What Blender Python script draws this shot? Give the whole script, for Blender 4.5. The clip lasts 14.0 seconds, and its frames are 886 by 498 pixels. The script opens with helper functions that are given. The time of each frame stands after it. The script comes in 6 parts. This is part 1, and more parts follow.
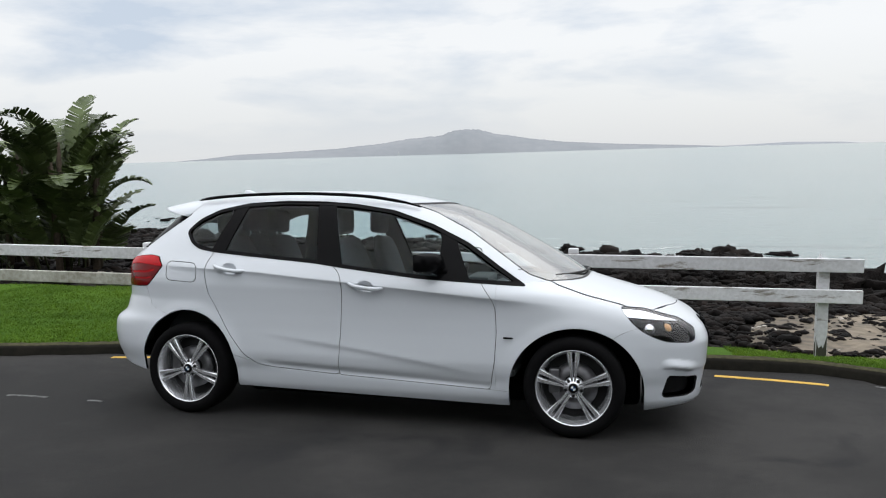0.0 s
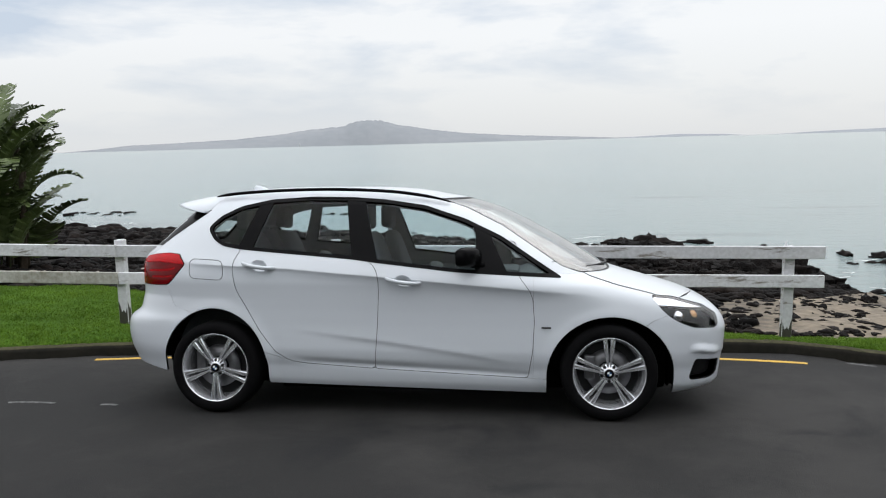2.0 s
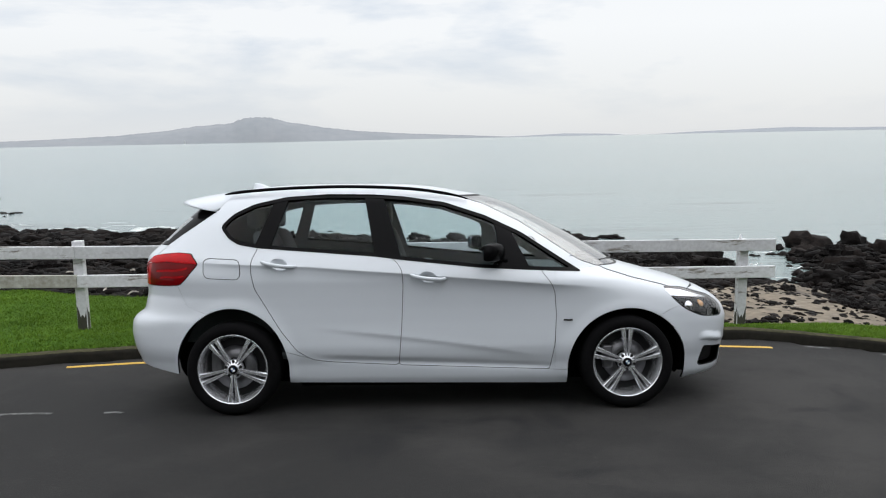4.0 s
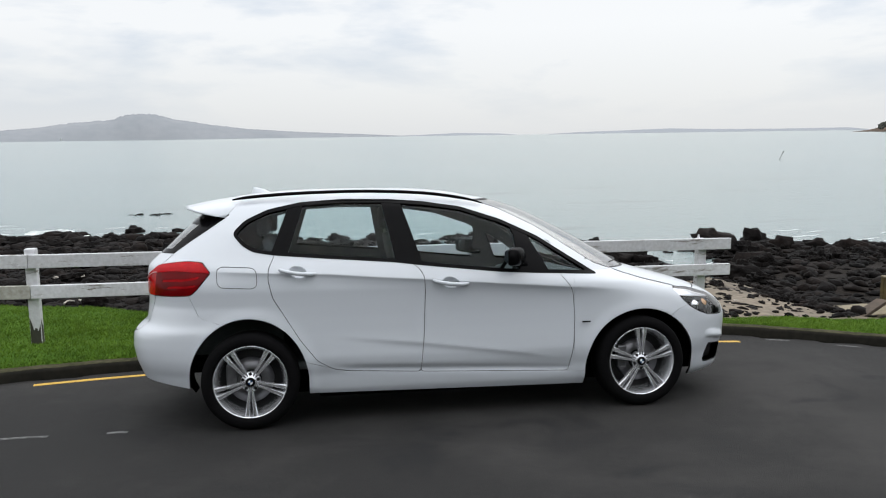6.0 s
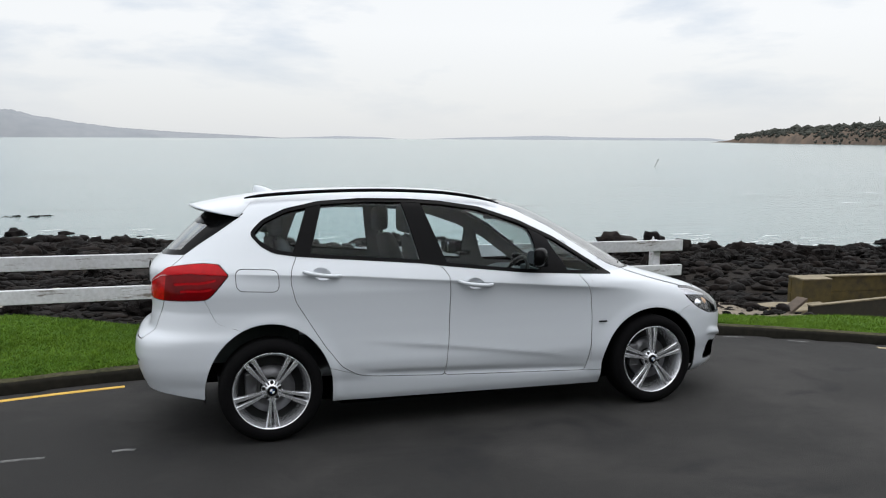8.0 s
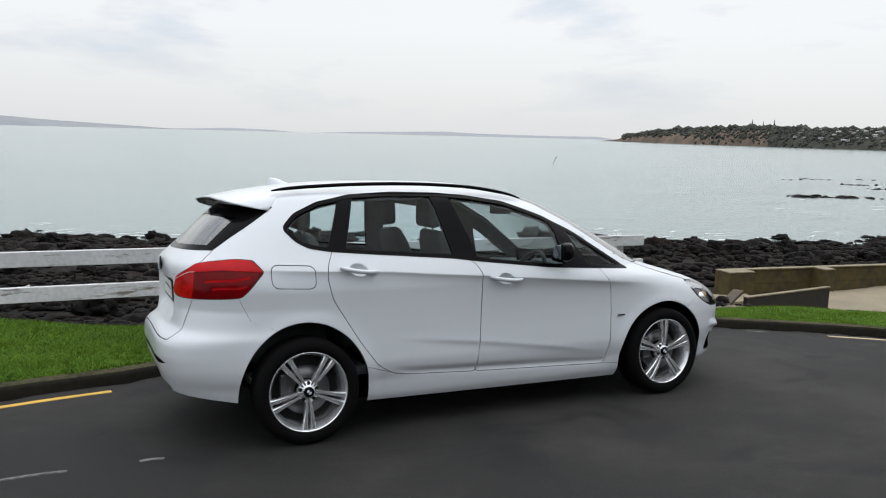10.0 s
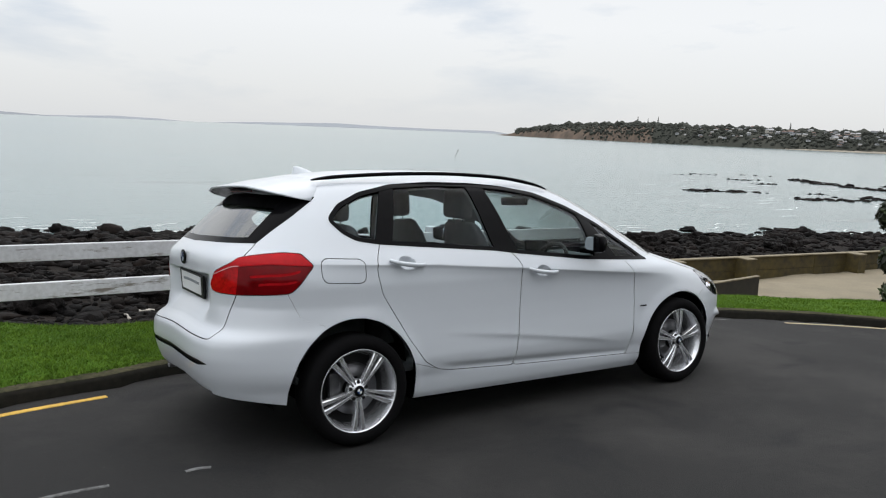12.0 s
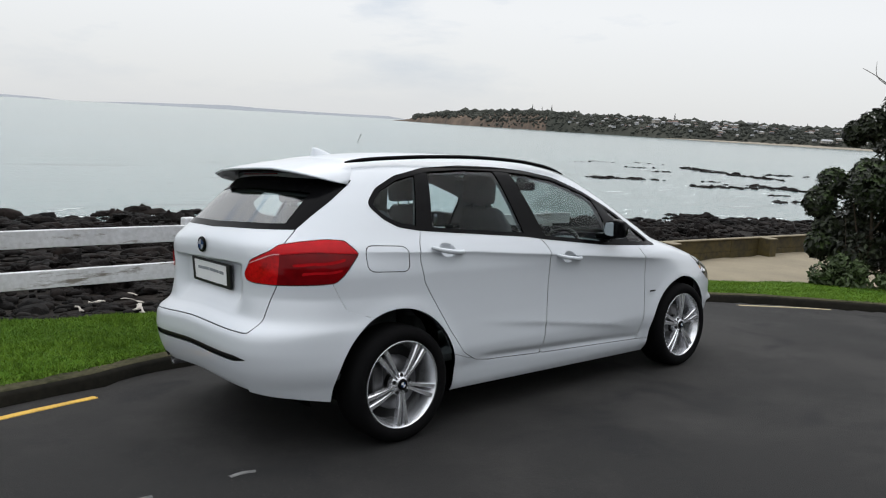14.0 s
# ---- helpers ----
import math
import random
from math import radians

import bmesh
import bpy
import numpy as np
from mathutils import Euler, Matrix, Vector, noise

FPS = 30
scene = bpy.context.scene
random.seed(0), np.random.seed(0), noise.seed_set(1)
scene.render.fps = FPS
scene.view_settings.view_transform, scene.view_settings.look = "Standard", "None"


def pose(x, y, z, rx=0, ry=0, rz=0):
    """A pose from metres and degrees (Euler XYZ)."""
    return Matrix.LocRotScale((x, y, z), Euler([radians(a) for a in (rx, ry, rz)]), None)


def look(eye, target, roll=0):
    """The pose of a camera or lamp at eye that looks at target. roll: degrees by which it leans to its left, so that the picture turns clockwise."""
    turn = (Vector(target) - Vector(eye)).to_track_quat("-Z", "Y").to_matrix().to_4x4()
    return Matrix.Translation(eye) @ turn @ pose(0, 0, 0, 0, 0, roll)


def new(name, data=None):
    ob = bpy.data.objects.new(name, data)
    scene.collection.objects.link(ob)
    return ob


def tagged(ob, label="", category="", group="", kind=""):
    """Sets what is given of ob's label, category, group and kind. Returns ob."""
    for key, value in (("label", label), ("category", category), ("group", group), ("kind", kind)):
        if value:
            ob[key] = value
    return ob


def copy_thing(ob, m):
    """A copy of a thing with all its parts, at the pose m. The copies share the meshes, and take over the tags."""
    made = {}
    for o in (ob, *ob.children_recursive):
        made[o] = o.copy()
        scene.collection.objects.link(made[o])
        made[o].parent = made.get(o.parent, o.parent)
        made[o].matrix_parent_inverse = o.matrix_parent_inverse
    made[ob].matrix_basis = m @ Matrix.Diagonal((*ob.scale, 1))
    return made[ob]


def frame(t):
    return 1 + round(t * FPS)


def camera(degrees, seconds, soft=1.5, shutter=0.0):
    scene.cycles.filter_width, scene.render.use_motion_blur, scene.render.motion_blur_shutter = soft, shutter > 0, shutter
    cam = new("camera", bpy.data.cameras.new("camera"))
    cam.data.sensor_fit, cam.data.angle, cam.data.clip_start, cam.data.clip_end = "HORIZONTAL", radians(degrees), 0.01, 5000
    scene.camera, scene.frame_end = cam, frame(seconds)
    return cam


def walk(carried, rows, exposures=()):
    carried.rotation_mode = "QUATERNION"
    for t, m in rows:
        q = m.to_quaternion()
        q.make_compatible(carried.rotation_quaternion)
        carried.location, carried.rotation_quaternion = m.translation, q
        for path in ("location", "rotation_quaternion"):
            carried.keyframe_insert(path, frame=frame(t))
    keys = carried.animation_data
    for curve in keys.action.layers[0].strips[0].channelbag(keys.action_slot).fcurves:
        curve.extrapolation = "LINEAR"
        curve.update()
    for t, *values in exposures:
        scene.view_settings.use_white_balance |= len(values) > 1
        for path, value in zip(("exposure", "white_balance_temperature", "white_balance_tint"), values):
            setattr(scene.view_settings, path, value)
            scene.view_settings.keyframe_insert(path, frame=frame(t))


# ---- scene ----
cam = camera(59.7, 14.0, 1.15)
PATH = [
    (0, (1.713, -5.529, 1.803), (1.227, -3.605, 1.558), -1.6),
    (0.5, (1.508, -5.612, 1.838), (1.08, -3.675, 1.583), -1.8),
    (1, (1.308, -5.695, 1.851), (0.936, -3.748, 1.59), -1.7),
    (1.5, (1.091, -5.763, 1.853), (0.784, -3.804, 1.588), -1.5),
    (2, (0.879, -5.796, 1.86), (0.637, -3.83, 1.586), -1.5),
    (2.5, (0.644, -5.855, 1.852), (0.478, -3.882, 1.575), -1.2),
    (3, (0.424, -5.917, 1.861), (0.328, -3.94, 1.578), -1.2),
    (5.5, (-0.603, -5.884, 1.909), (-0.373, -3.918, 1.623), -0.9),
    (6, (-0.823, -5.81, 1.925), (-0.521, -3.854, 1.633), -0.8),
    (6.5, (-1.039, -5.741, 1.907), (-0.666, -3.797, 1.621), -0.6),
    (7, (-1.26, -5.68, 1.911), (-0.813, -3.752, 1.625), -0.4),
    (7.5, (-1.492, -5.587, 1.901), (-0.966, -3.679, 1.617), 0.0),
    (10, (-2.505, -5.12, 1.87), (-1.656, -3.332, 1.578), 1.4),
    (10.5, (-2.7, -4.966, 1.848), (-1.785, -3.211, 1.556), 1.8),
    (11, (-2.888, -4.842, 1.839), (-1.914, -3.12, 1.544), 1.9),
    (11.5, (-3.059, -4.719, 1.828), (-2.029, -3.031, 1.531), 2.0),
    (12, (-3.235, -4.57, 1.818), (-2.152, -2.916, 1.516), 2.3),
    (12.5, (-3.385, -4.421, 1.802), (-2.245, -2.806, 1.495), 2.6),
    (13, (-3.5, -4.281, 1.777), (-2.316, -2.699, 1.466), 2.8),
    (13.5, (-3.644, -4.134, 1.775), (-2.41, -2.593, 1.455), 3.0),
    (14, (-3.784, -3.955, 1.758), (-2.49, -2.465, 1.432), 3.3),
]
walk(cam, [(t, look(eye, target, roll)) for t, eye, target, roll in PATH], [(0, -0.02), (7.5, 0.0), (10, -0.04), (14, -0.10)])

# ---- light ----
SUN_EL, SUN_AZ = 58.0, 48.0          # degrees; azimuth clockwise from +y
world = bpy.data.worlds.new("overcast_sky")
scene.world = world
world.use_nodes = True
wn, wl = world.node_tree.nodes, world.node_tree.links
wn.clear()
w_out = wn.new("ShaderNodeOutputWorld")
w_bg = wn.new("ShaderNodeBackground")
w_sky = wn.new("ShaderNodeTexSky")
w_sky.sky_type, w_sky.sun_disc = "NISHITA", False
w_sky.sun_elevation, w_sky.sun_rotation = radians(SUN_EL), radians(SUN_AZ)
w_sky.air_density, w_sky.dust_density = 1.0, 2.0
w_co = wn.new("ShaderNodeTexCoord")
w_map = wn.new("ShaderNodeMapping")
w_map.inputs["Scale"].default_value = (1.7, 1.7, 6.4)
w_map.inputs["Location"].default_value = (0.62, -0.35, 0.1)
w_noise = wn.new("ShaderNodeTexNoise")
w_noise.inputs["Scale"].default_value, w_noise.inputs["Detail"].default_value = 1.7, 7.0
w_noise.inputs["Roughness"].default_value, w_noise.inputs["Distortion"].default_value = 0.54, 0.15
w_ramp = wn.new("ShaderNodeValToRGB")
w_ramp.color_ramp.elements[0].position, w_ramp.color_ramp.elements[0].color = 0.34, (0.60, 0.68, 0.79, 1)
w_ramp.color_ramp.elements[1].position, w_ramp.color_ramp.elements[1].color = 0.50, (0.925, 0.94, 0.955, 1)
w_sep = wn.new("ShaderNodeSeparateXYZ")
w_hz = wn.new("ShaderNodeValToRGB")        # pale veil low over the sea
w_hz.color_ramp.elements[0].position, w_hz.color_ramp.elements[0].color = 0.0, (1, 1, 1, 1)
w_hz.color_ramp.elements[1].position, w_hz.color_ramp.elements[1].color = 0.13, (0, 0, 0, 1)
w_mixh = wn.new("ShaderNodeMix")
w_mixh.data_type = "RGBA"
w_mixh.inputs["B"].default_value = (0.775, 0.795, 0.81, 1)
w_mul = wn.new("ShaderNodeMix")
w_mul.data_type, w_mul.blend_type = "RGBA", "MIX"
w_mul.inputs["Factor"].default_value = 0.9
w_sc = wn.new("ShaderNodeVectorMath")
w_sc.operation = "SCALE"
w_sc.inputs["Scale"].default_value = 0.1
wl.new(w_co.outputs["Generated"], w_map.inputs["Vector"])
wl.new(w_map.outputs["Vector"], w_noise.inputs["Vector"])
CLOUD = Vector((math.sin(radians(-25)) * math.cos(radians(11)), math.cos(radians(-25)) * math.cos(radians(11)), math.sin(radians(11))))
w_dot = wn.new("ShaderNodeVectorMath")        # the thicker grey cloud stands over the island
w_dot.operation = "DOT_PRODUCT"
w_dot.inputs[1].default_value = CLOUD
w_near = wn.new("ShaderNodeMapRange")
w_near.interpolation_type = "SMOOTHSTEP"
w_near.inputs["From Min"].default_value, w_near.inputs["From Max"].default_value = 0.86, 0.99
w_near.inputs["To Min"].default_value, w_near.inputs["To Max"].default_value = 0.05, -0.08
w_add = wn.new("ShaderNodeMath")
w_add.operation = "ADD"
wl.new(w_co.outputs["Generated"], w_dot.inputs[0])
wl.new(w_dot.outputs["Value"], w_near.inputs["Value"])
wl.new(w_noise.outputs["Fac"], w_add.inputs[0])
wl.new(w_near.outputs["Result"], w_add.inputs[1])
wl.new(w_add.outputs["Value"], w_ramp.inputs["Fac"])
wl.new(w_co.outputs["Generated"], w_sep.inputs["Vector"])
wl.new(w_sep.outputs["Z"], w_hz.inputs["Fac"])
wl.new(w_hz.outputs["Color"], w_mixh.inputs["Factor"])
wl.new(w_ramp.outputs["Color"], w_mixh.inputs["A"])
wl.new(w_sky.outputs["Color"], w_sc.inputs[0])
wl.new(w_sc.outputs["Vector"], w_mul.inputs["A"])
wl.new(w_mixh.outputs["Result"], w_mul.inputs["B"])
w_top = wn.new("ShaderNodeMapRange")          # an overcast sky is brightest overhead
w_top.interpolation_type = "SMOOTHSTEP"
w_top.inputs["From Min"].default_value, w_top.inputs["From Max"].default_value = 0.30, 0.95
w_top.inputs["To Min"].default_value, w_top.inputs["To Max"].default_value = 1.0, 2.4
w_dome = wn.new("ShaderNodeVectorMath")
w_dome.operation = "SCALE"
wl.new(w_sep.outputs["Z"], w_top.inputs["Value"])
wl.new(w_mul.outputs["Result"], w_dome.inputs[0])
wl.new(w_top.outputs["Result"], w_dome.inputs["Scale"])
wl.new(w_dome.outputs["Vector"], w_bg.inputs["Color"])
w_bg.inputs["Strength"].default_value = 1.06
wl.new(w_bg.outputs["Background"], w_out.inputs["Surface"])

sun_data = bpy.data.lights.new("sun", "SUN")
sun_data.energy, sun_data.angle, sun_data.color = 0.40, radians(60), (1.0, 0.985, 0.965)
sun = new("sun", sun_data)
sun.matrix_world = Matrix.Rotation(radians(-SUN_AZ), 4, "Z") @ Matrix.Rotation(radians(SUN_EL - 90), 4, "X")


# ---- materials ----
def material(name, color, rough=0.6, metal=0.0, coat=0.0, grain=None, bump=0.0, dark=0.75, spots=None,
             ior=1.5, transmission=0.0, spec=0.5, per_object=0.0, coords="Object", alpha=1.0, island=0.0):
    """Principled material: grain = (fine scale, coarse scale) of the two noises that vary colour and relief."""
    m = bpy.data.materials.new(name)
    m.use_nodes = True
    nt = m.node_tree
    p = nt.nodes["Principled BSDF"]
    p.inputs["Base Color"].default_value = (*color, 1)
    p.inputs["Roughness"].default_value, p.inputs["Metallic"].default_value = rough, metal
    p.inputs["Coat Weight"].default_value, p.inputs["Coat Roughness"].default_value = coat, 0.03
    p.inputs["IOR"].default_value, p.inputs["Transmission Weight"].default_value = ior, transmission
    p.inputs["Alpha"].default_value = alpha
    p.inputs["Specular IOR Level"].default_value = spec
    last = None
    if grain:
        co = nt.nodes.new("ShaderNodeTexCoord")
        fine, coarse = nt.nodes.new("ShaderNodeTexNoise"), nt.nodes.new("ShaderNodeTexNoise")
        for n, s, d in ((fine, grain[0], 6.0), (coarse, grain[1], 4.0)):
            n.inputs["Scale"].default_value, n.inputs["Detail"].default_value = s, d
            nt.links.new(co.outputs[coords], n.inputs["Vector"])
        add = nt.nodes.new("ShaderNodeMath")
        add.operation = "ADD"
        nt.links.new(fine.outputs["Fac"], add.inputs[0])
        nt.links.new(coarse.outputs["Fac"], add.inputs[1])
        rng = nt.nodes.new("ShaderNodeMapRange")
        rng.inputs["From Min"].default_value, rng.inputs["From Max"].default_value = 0.7, 1.3
        nt.links.new(add.outputs["Value"], rng.inputs["Value"])
        mix = nt.nodes.new("ShaderNodeMix")
        mix.data_type = "RGBA"
        other = spots if spots else tuple(c * dark for c in color)
        mix.inputs["A"].default_value, mix.inputs["B"].default_value = (*other, 1), (*color, 1)
        nt.links.new(rng.outputs["Result"], mix.inputs["Factor"])
        last = mix.outputs["Result"]
        if bump:
            b = nt.nodes.new("ShaderNodeBump")
            b.inputs["Strength"].default_value, b.inputs["Distance"].default_value = 0.6, bump
            nt.links.new(fine.outputs["Fac"], b.inputs["Height"])
            nt.links.new(b.outputs["Normal"], p.inputs["Normal"])
    if per_object or island:
        hs = nt.nodes.new("ShaderNodeHueSaturation")
        spread = per_object or island
        rnd = nt.nodes.new("ShaderNodeObjectInfo" if per_object else "ShaderNodeNewGeometry")
        mr = nt.nodes.new("ShaderNodeMapRange")
        mr.inputs["To Min"].default_value, mr.inputs["To Max"].default_value = 1 - spread, 1 + spread
        nt.links.new(rnd.outputs["Random" if per_object else "Random Per Island"], mr.inputs["Value"])
        nt.links.new(mr.outputs["Result"], hs.inputs["Value"])
        if last:
            nt.links.new(last, hs.inputs["Color"])
        else:
            hs.inputs["Color"].default_value = (*color, 1)
        last = hs.outputs["Color"]
    if last:
        nt.links.new(last, p.inputs["Base Color"])
    return m


def thin_glass(name, tint, gloss=0.06, power=3.2):
    """A thin pane: tinted straight-through light with a Fresnel gloss on it."""
    m = bpy.data.materials.new(name)
    m.use_nodes = True
    nt = m.node_tree
    nt.nodes.clear()
    out, mix = nt.nodes.new("ShaderNodeOutputMaterial"), nt.nodes.new("ShaderNodeMixShader")
    tr, gl, lw = nt.nodes.new("ShaderNodeBsdfTransparent"), nt.nodes.new("ShaderNodeBsdfGlossy"), nt.nodes.new("ShaderNodeLayerWeight")
    tr.inputs["Color"].default_value = (*tint, 1)
    gl.inputs["Roughness"].default_value = 0.0
    lw.inputs["Blend"].default_value = 0.5
    pw, sc = nt.nodes.new("ShaderNodeMath"), nt.nodes.new("ShaderNodeMath")
    pw.operation, pw.inputs[1].default_value = "POWER", power
    sc.operation, sc.inputs[1].default_value, sc.inputs[2].default_value = "MULTIPLY_ADD", 0.9, gloss
    nt.links.new(lw.outputs["Facing"], pw.inputs[0])
    nt.links.new(pw.outputs["Value"], sc.inputs[0])
    nt.links.new(sc.outputs["Value"], mix.inputs["Fac"])
    nt.links.new(tr.outputs["BSDF"], mix.inputs[1])
    nt.links.new(gl.outputs["BSDF"], mix.inputs[2])
    nt.links.new(mix.outputs["Shader"], out.inputs["Surface"])
    return m


def glow(m, color, strength):
    p = m.node_tree.nodes["Principled BSDF"]
    p.inputs["Emission Color"].default_value, p.inputs["Emission Strength"].default_value = (*color, 1), strength
    return m


PAINT = material("white_paint", (0.565, 0.596, 0.637), 0.30, coat=0.55, grain=(900, 2.5), dark=0.985)
BLACK_GLOSS = material("gloss_black", (0.004, 0.004, 0.0045), 0.16, coat=0.0, spec=0.05, grain=(60, 3), dark=0.8)
BLACK_TRIM = material("satin_black_trim", (0.007, 0.007, 0.0075), 0.45, grain=(300, 8), dark=0.8, spec=0.25)
SEAM = material("shut_line_shade", (0.09, 0.092, 0.096), 0.9, grain=(80, 5), spec=0.05)
GAP = material("shut_line_dark", (0.002, 0.002, 0.002), 0.9, grain=(80, 5), spec=0.05)
RUBBER = material("tyre_rubber", (0.005, 0.005, 0.0054), 0.85, grain=(220, 9), dark=0.7, bump=0.001, spec=0.06)
ALLOY = material("silver_alloy", (0.74, 0.75, 0.78), 0.27, metal=0.8, grain=(400, 12), dark=0.93)
STEEL = material("brake_steel", (0.20, 0.20, 0.21), 0.4, metal=0.9, grain=(300, 20), dark=0.6)
CHROME = material("chrome", (0.85, 0.86, 0.88), 0.08, metal=1.0, grain=(50, 5), dark=0.95)
GLASS = thin_glass("tinted_glass", (0.82, 0.89, 0.90), 0.014, 4.8)
GLASS_DARK = thin_glass("tinted_rear_glass", (0.82, 0.89, 0.90), 0.014, 4.8)
GLASS_SCREEN = thin_glass("screen_glass", (0.78, 0.84, 0.84), 0.10, 2.4)
GLASS_CLEAR = thin_glass("clear_lamp_cover", (0.9, 0.9, 0.92))
# interior colours are raised to stand in for reflections veiling the windows
TRIM_IN = material("dark_interior_trim", (0.115, 0.126, 0.132), 0.9, grain=(200, 6), dark=0.7, spec=0.1)
SEAT = material("charcoal_seat_cloth", (0.075, 0.081, 0.087), 0.9, grain=(350, 7), dark=0.65, bump=0.001)
RED = material("red_lamp_plastic", (0.47, 0.005, 0.010), 0.12, spec=0.15, grain=(35, 9), dark=0.7)
RED_DEEP = material("deep_red_lamp_plastic", (0.18, 0.0015, 0.004), 0.12, spec=0.15, grain=(14, 4), dark=0.5)
RED_LIT = glow(material("lit_red_lamp_plastic", (0.42, 0.003, 0.006), 0.12, spec=0.2, grain=(60, 18), dark=0.35), (1.0, 0.01, 0.01), 0.07)
ROSE = material("pale_rose_lamp_edge", (0.62, 0.30, 0.31), 0.2, grain=(60, 9), dark=0.9)
RED_BAR = glow(material("red_light_bar", (0.38, 0.004, 0.008), 0.5, grain=(40, 9), dark=0.6, spec=0.05), (1, 0.03, 0.03), 0.01)
GLASS_FRONT = thin_glass("windscreen_glass", (0.74, 0.82, 0.80), 0.13, 1.9)
MIRROR = material("mirror_silver", (0.20, 0.235, 0.26), 0.04, metal=1.0, grain=(50, 5), dark=0.95)
AMBER = material("amber_lamp", (0.80, 0.46, 0.20), 0.25, grain=(90, 9), dark=0.8)
PLATE = material("white_plate", (0.75, 0.76, 0.77), 0.4, grain=(300, 9), dark=0.93)
PLATE_INK = material("grey_plate_print", (0.25, 0.27, 0.30), 0.5, grain=(200, 9))


# ---- ground, kerb, sea ----
SEA_Z = -1.5
ASPHALT = material("dark_asphalt", (0.0205, 0.020, 0.0195), 0.85, grain=(140, 0.45), spots=(0.013, 0.013, 0.013), bump=0.004, spec=0.2)
KERB = material("mossy_dark_kerb", (0.018, 0.016, 0.012), 0.9, grain=(18, 2), spots=(0.008, 0.008, 0.006), bump=0.01, spec=0.15)
GRASS_SOIL = material("lawn", (0.065, 0.135, 0.010), 0.9, grain=(45, 1.1), spots=(0.030, 0.075, 0.006), bump=0.02, spec=0.1)
BLADE = material("grass_blade", (0.108, 0.186, 0.016), 0.75, grain=(9, 0.8), spots=(0.058, 0.120, 0.012), island=0.35, spec=0.15)
SAND = material("wet_sand", (0.215, 0.175, 0.125), 0.85, grain=(7, 0.7), spots=(0.05, 0.040, 0.030), bump=0.02)
PATH_SAND = material("dry_path_sand", (0.245, 0.208, 0.142), 0.9, grain=(30, 1.5), spots=(0.175, 0.147, 0.10), bump=0.004)
ROCK = material("black_basalt", (0.0095, 0.0072, 0.0062), 0.8, grain=(7, 1.1), spots=(0.0018, 0.0018, 0.0018), bump=0.10, per_object=0.45, spec=0.10)
nt = ASPHALT.node_tree
base = nt.nodes["Principled BSDF"].inputs["Base Color"]
below = base.links[0].from_socket
at = nt.nodes.new("ShaderNodeTexCoord").outputs["Object"]


def shade(under, fac_socket, low, high, color):
    """Mixes a colour in where the value lies past the bounds."""
    r = nt.nodes.new("ShaderNodeMapRange")
    r.inputs["From Min"].default_value, r.inputs["From Max"].default_value = low, high
    r.clamp = True
    nt.links.new(fac_socket, r.inputs["Value"])
    m = nt.nodes.new("ShaderNodeMix")
    m.data_type = "RGBA"
    nt.links.new(r.outputs["Result"], m.inputs["Factor"])
    nt.links.new(under, m.inputs["A"])
    m.inputs["B"].default_value = color
    return m.outputs["Result"]


def tex(kind, scale, vec=None, **more):
    n = nt.nodes.new(kind)
    n.inputs["Scale"].default_value = scale
    nt.links.new(vec if vec is not None else at, n.inputs["Vector"])
    return n


patch = tex("ShaderNodeTexNoise", 0.55)
patch.inputs["Detail"].default_value, patch.inputs["Roughness"].default_value = 9.0, 0.72
below = shade(below, patch.outputs["Fac"], 0.47, 0.62, (0.029, 0.028, 0.027, 1))
stain = tex("ShaderNodeTexNoise", 1.3)
stain.inputs["Detail"].default_value, stain.inputs["Distortion"].default_value = 5.0, 0.8
below = shade(below, stain.outputs["Fac"], 0.44, 0.34, (0.0125, 0.0125, 0.013, 1))
warp = tex("ShaderNodeTexNoise", 2.2)
bent = nt.nodes.new("ShaderNodeMix")
bent.data_type = "VECTOR"
bent.inputs["Factor"].default_value = 0.18
nt.links.new(at, bent.inputs["A"])
nt.links.new(warp.outputs["Color"], bent.inputs["B"])
crack = tex("ShaderNodeTexVoronoi", 0.62, bent.outputs["Result"])
crack.feature = "DISTANCE_TO_EDGE"
broken = nt.nodes.new("ShaderNodeMath")
broken.operation = "ADD"
nt.links.new(crack.outputs["Distance"], broken.inputs[0])
lift = nt.nodes.new("ShaderNodeMapRange")
lift.inputs["From Min"].default_value, lift.inputs["From Max"].default_value, lift.inputs["To Max"].default_value = 0.42, 0.56, 0.05
nt.links.new(stain.outputs["Fac"], lift.inputs["Value"])
nt.links.new(lift.outputs["Result"], broken.inputs[1])
below = shade(below, broken.outputs["Value"], 0.006, 0.001, (0.016, 0.016, 0.016, 1))
chip = tex("ShaderNodeTexVoronoi", 34.0)
below = shade(below, chip.outputs["Distance"], 0.12, 0.05, (0.075, 0.073, 0.07, 1))
nt.links.new(below, base)
YELLOW = material("yellow_road_paint", (0.70, 0.43, 0.055), 0.6, grain=(60, 5), spots=(0.42, 0.25, 0.035), bump=0.002)
WHITE_MARK = material("worn_white_paint", (0.19, 0.19, 0.19), 0.8, grain=(30, 9), spots=(0.03, 0.03, 0.03))
WOOD_WHITE = material("weathered_white_paint", (0.66, 0.665, 0.69), 0.65, grain=(30, 1.1), spots=(0.48, 0.48, 0.495), bump=0.003, per_object=0.08)
nt = WOOD_WHITE.node_tree
base = nt.nodes["Principled BSDF"].inputs["Base Color"]
below = base.links[0].from_socket
spot = nt.nodes.new("ShaderNodeNewGeometry")
long = nt.nodes.new("ShaderNodeMapping")
long.inputs["Scale"].default_value = (1.6, 5.0, 9.0)
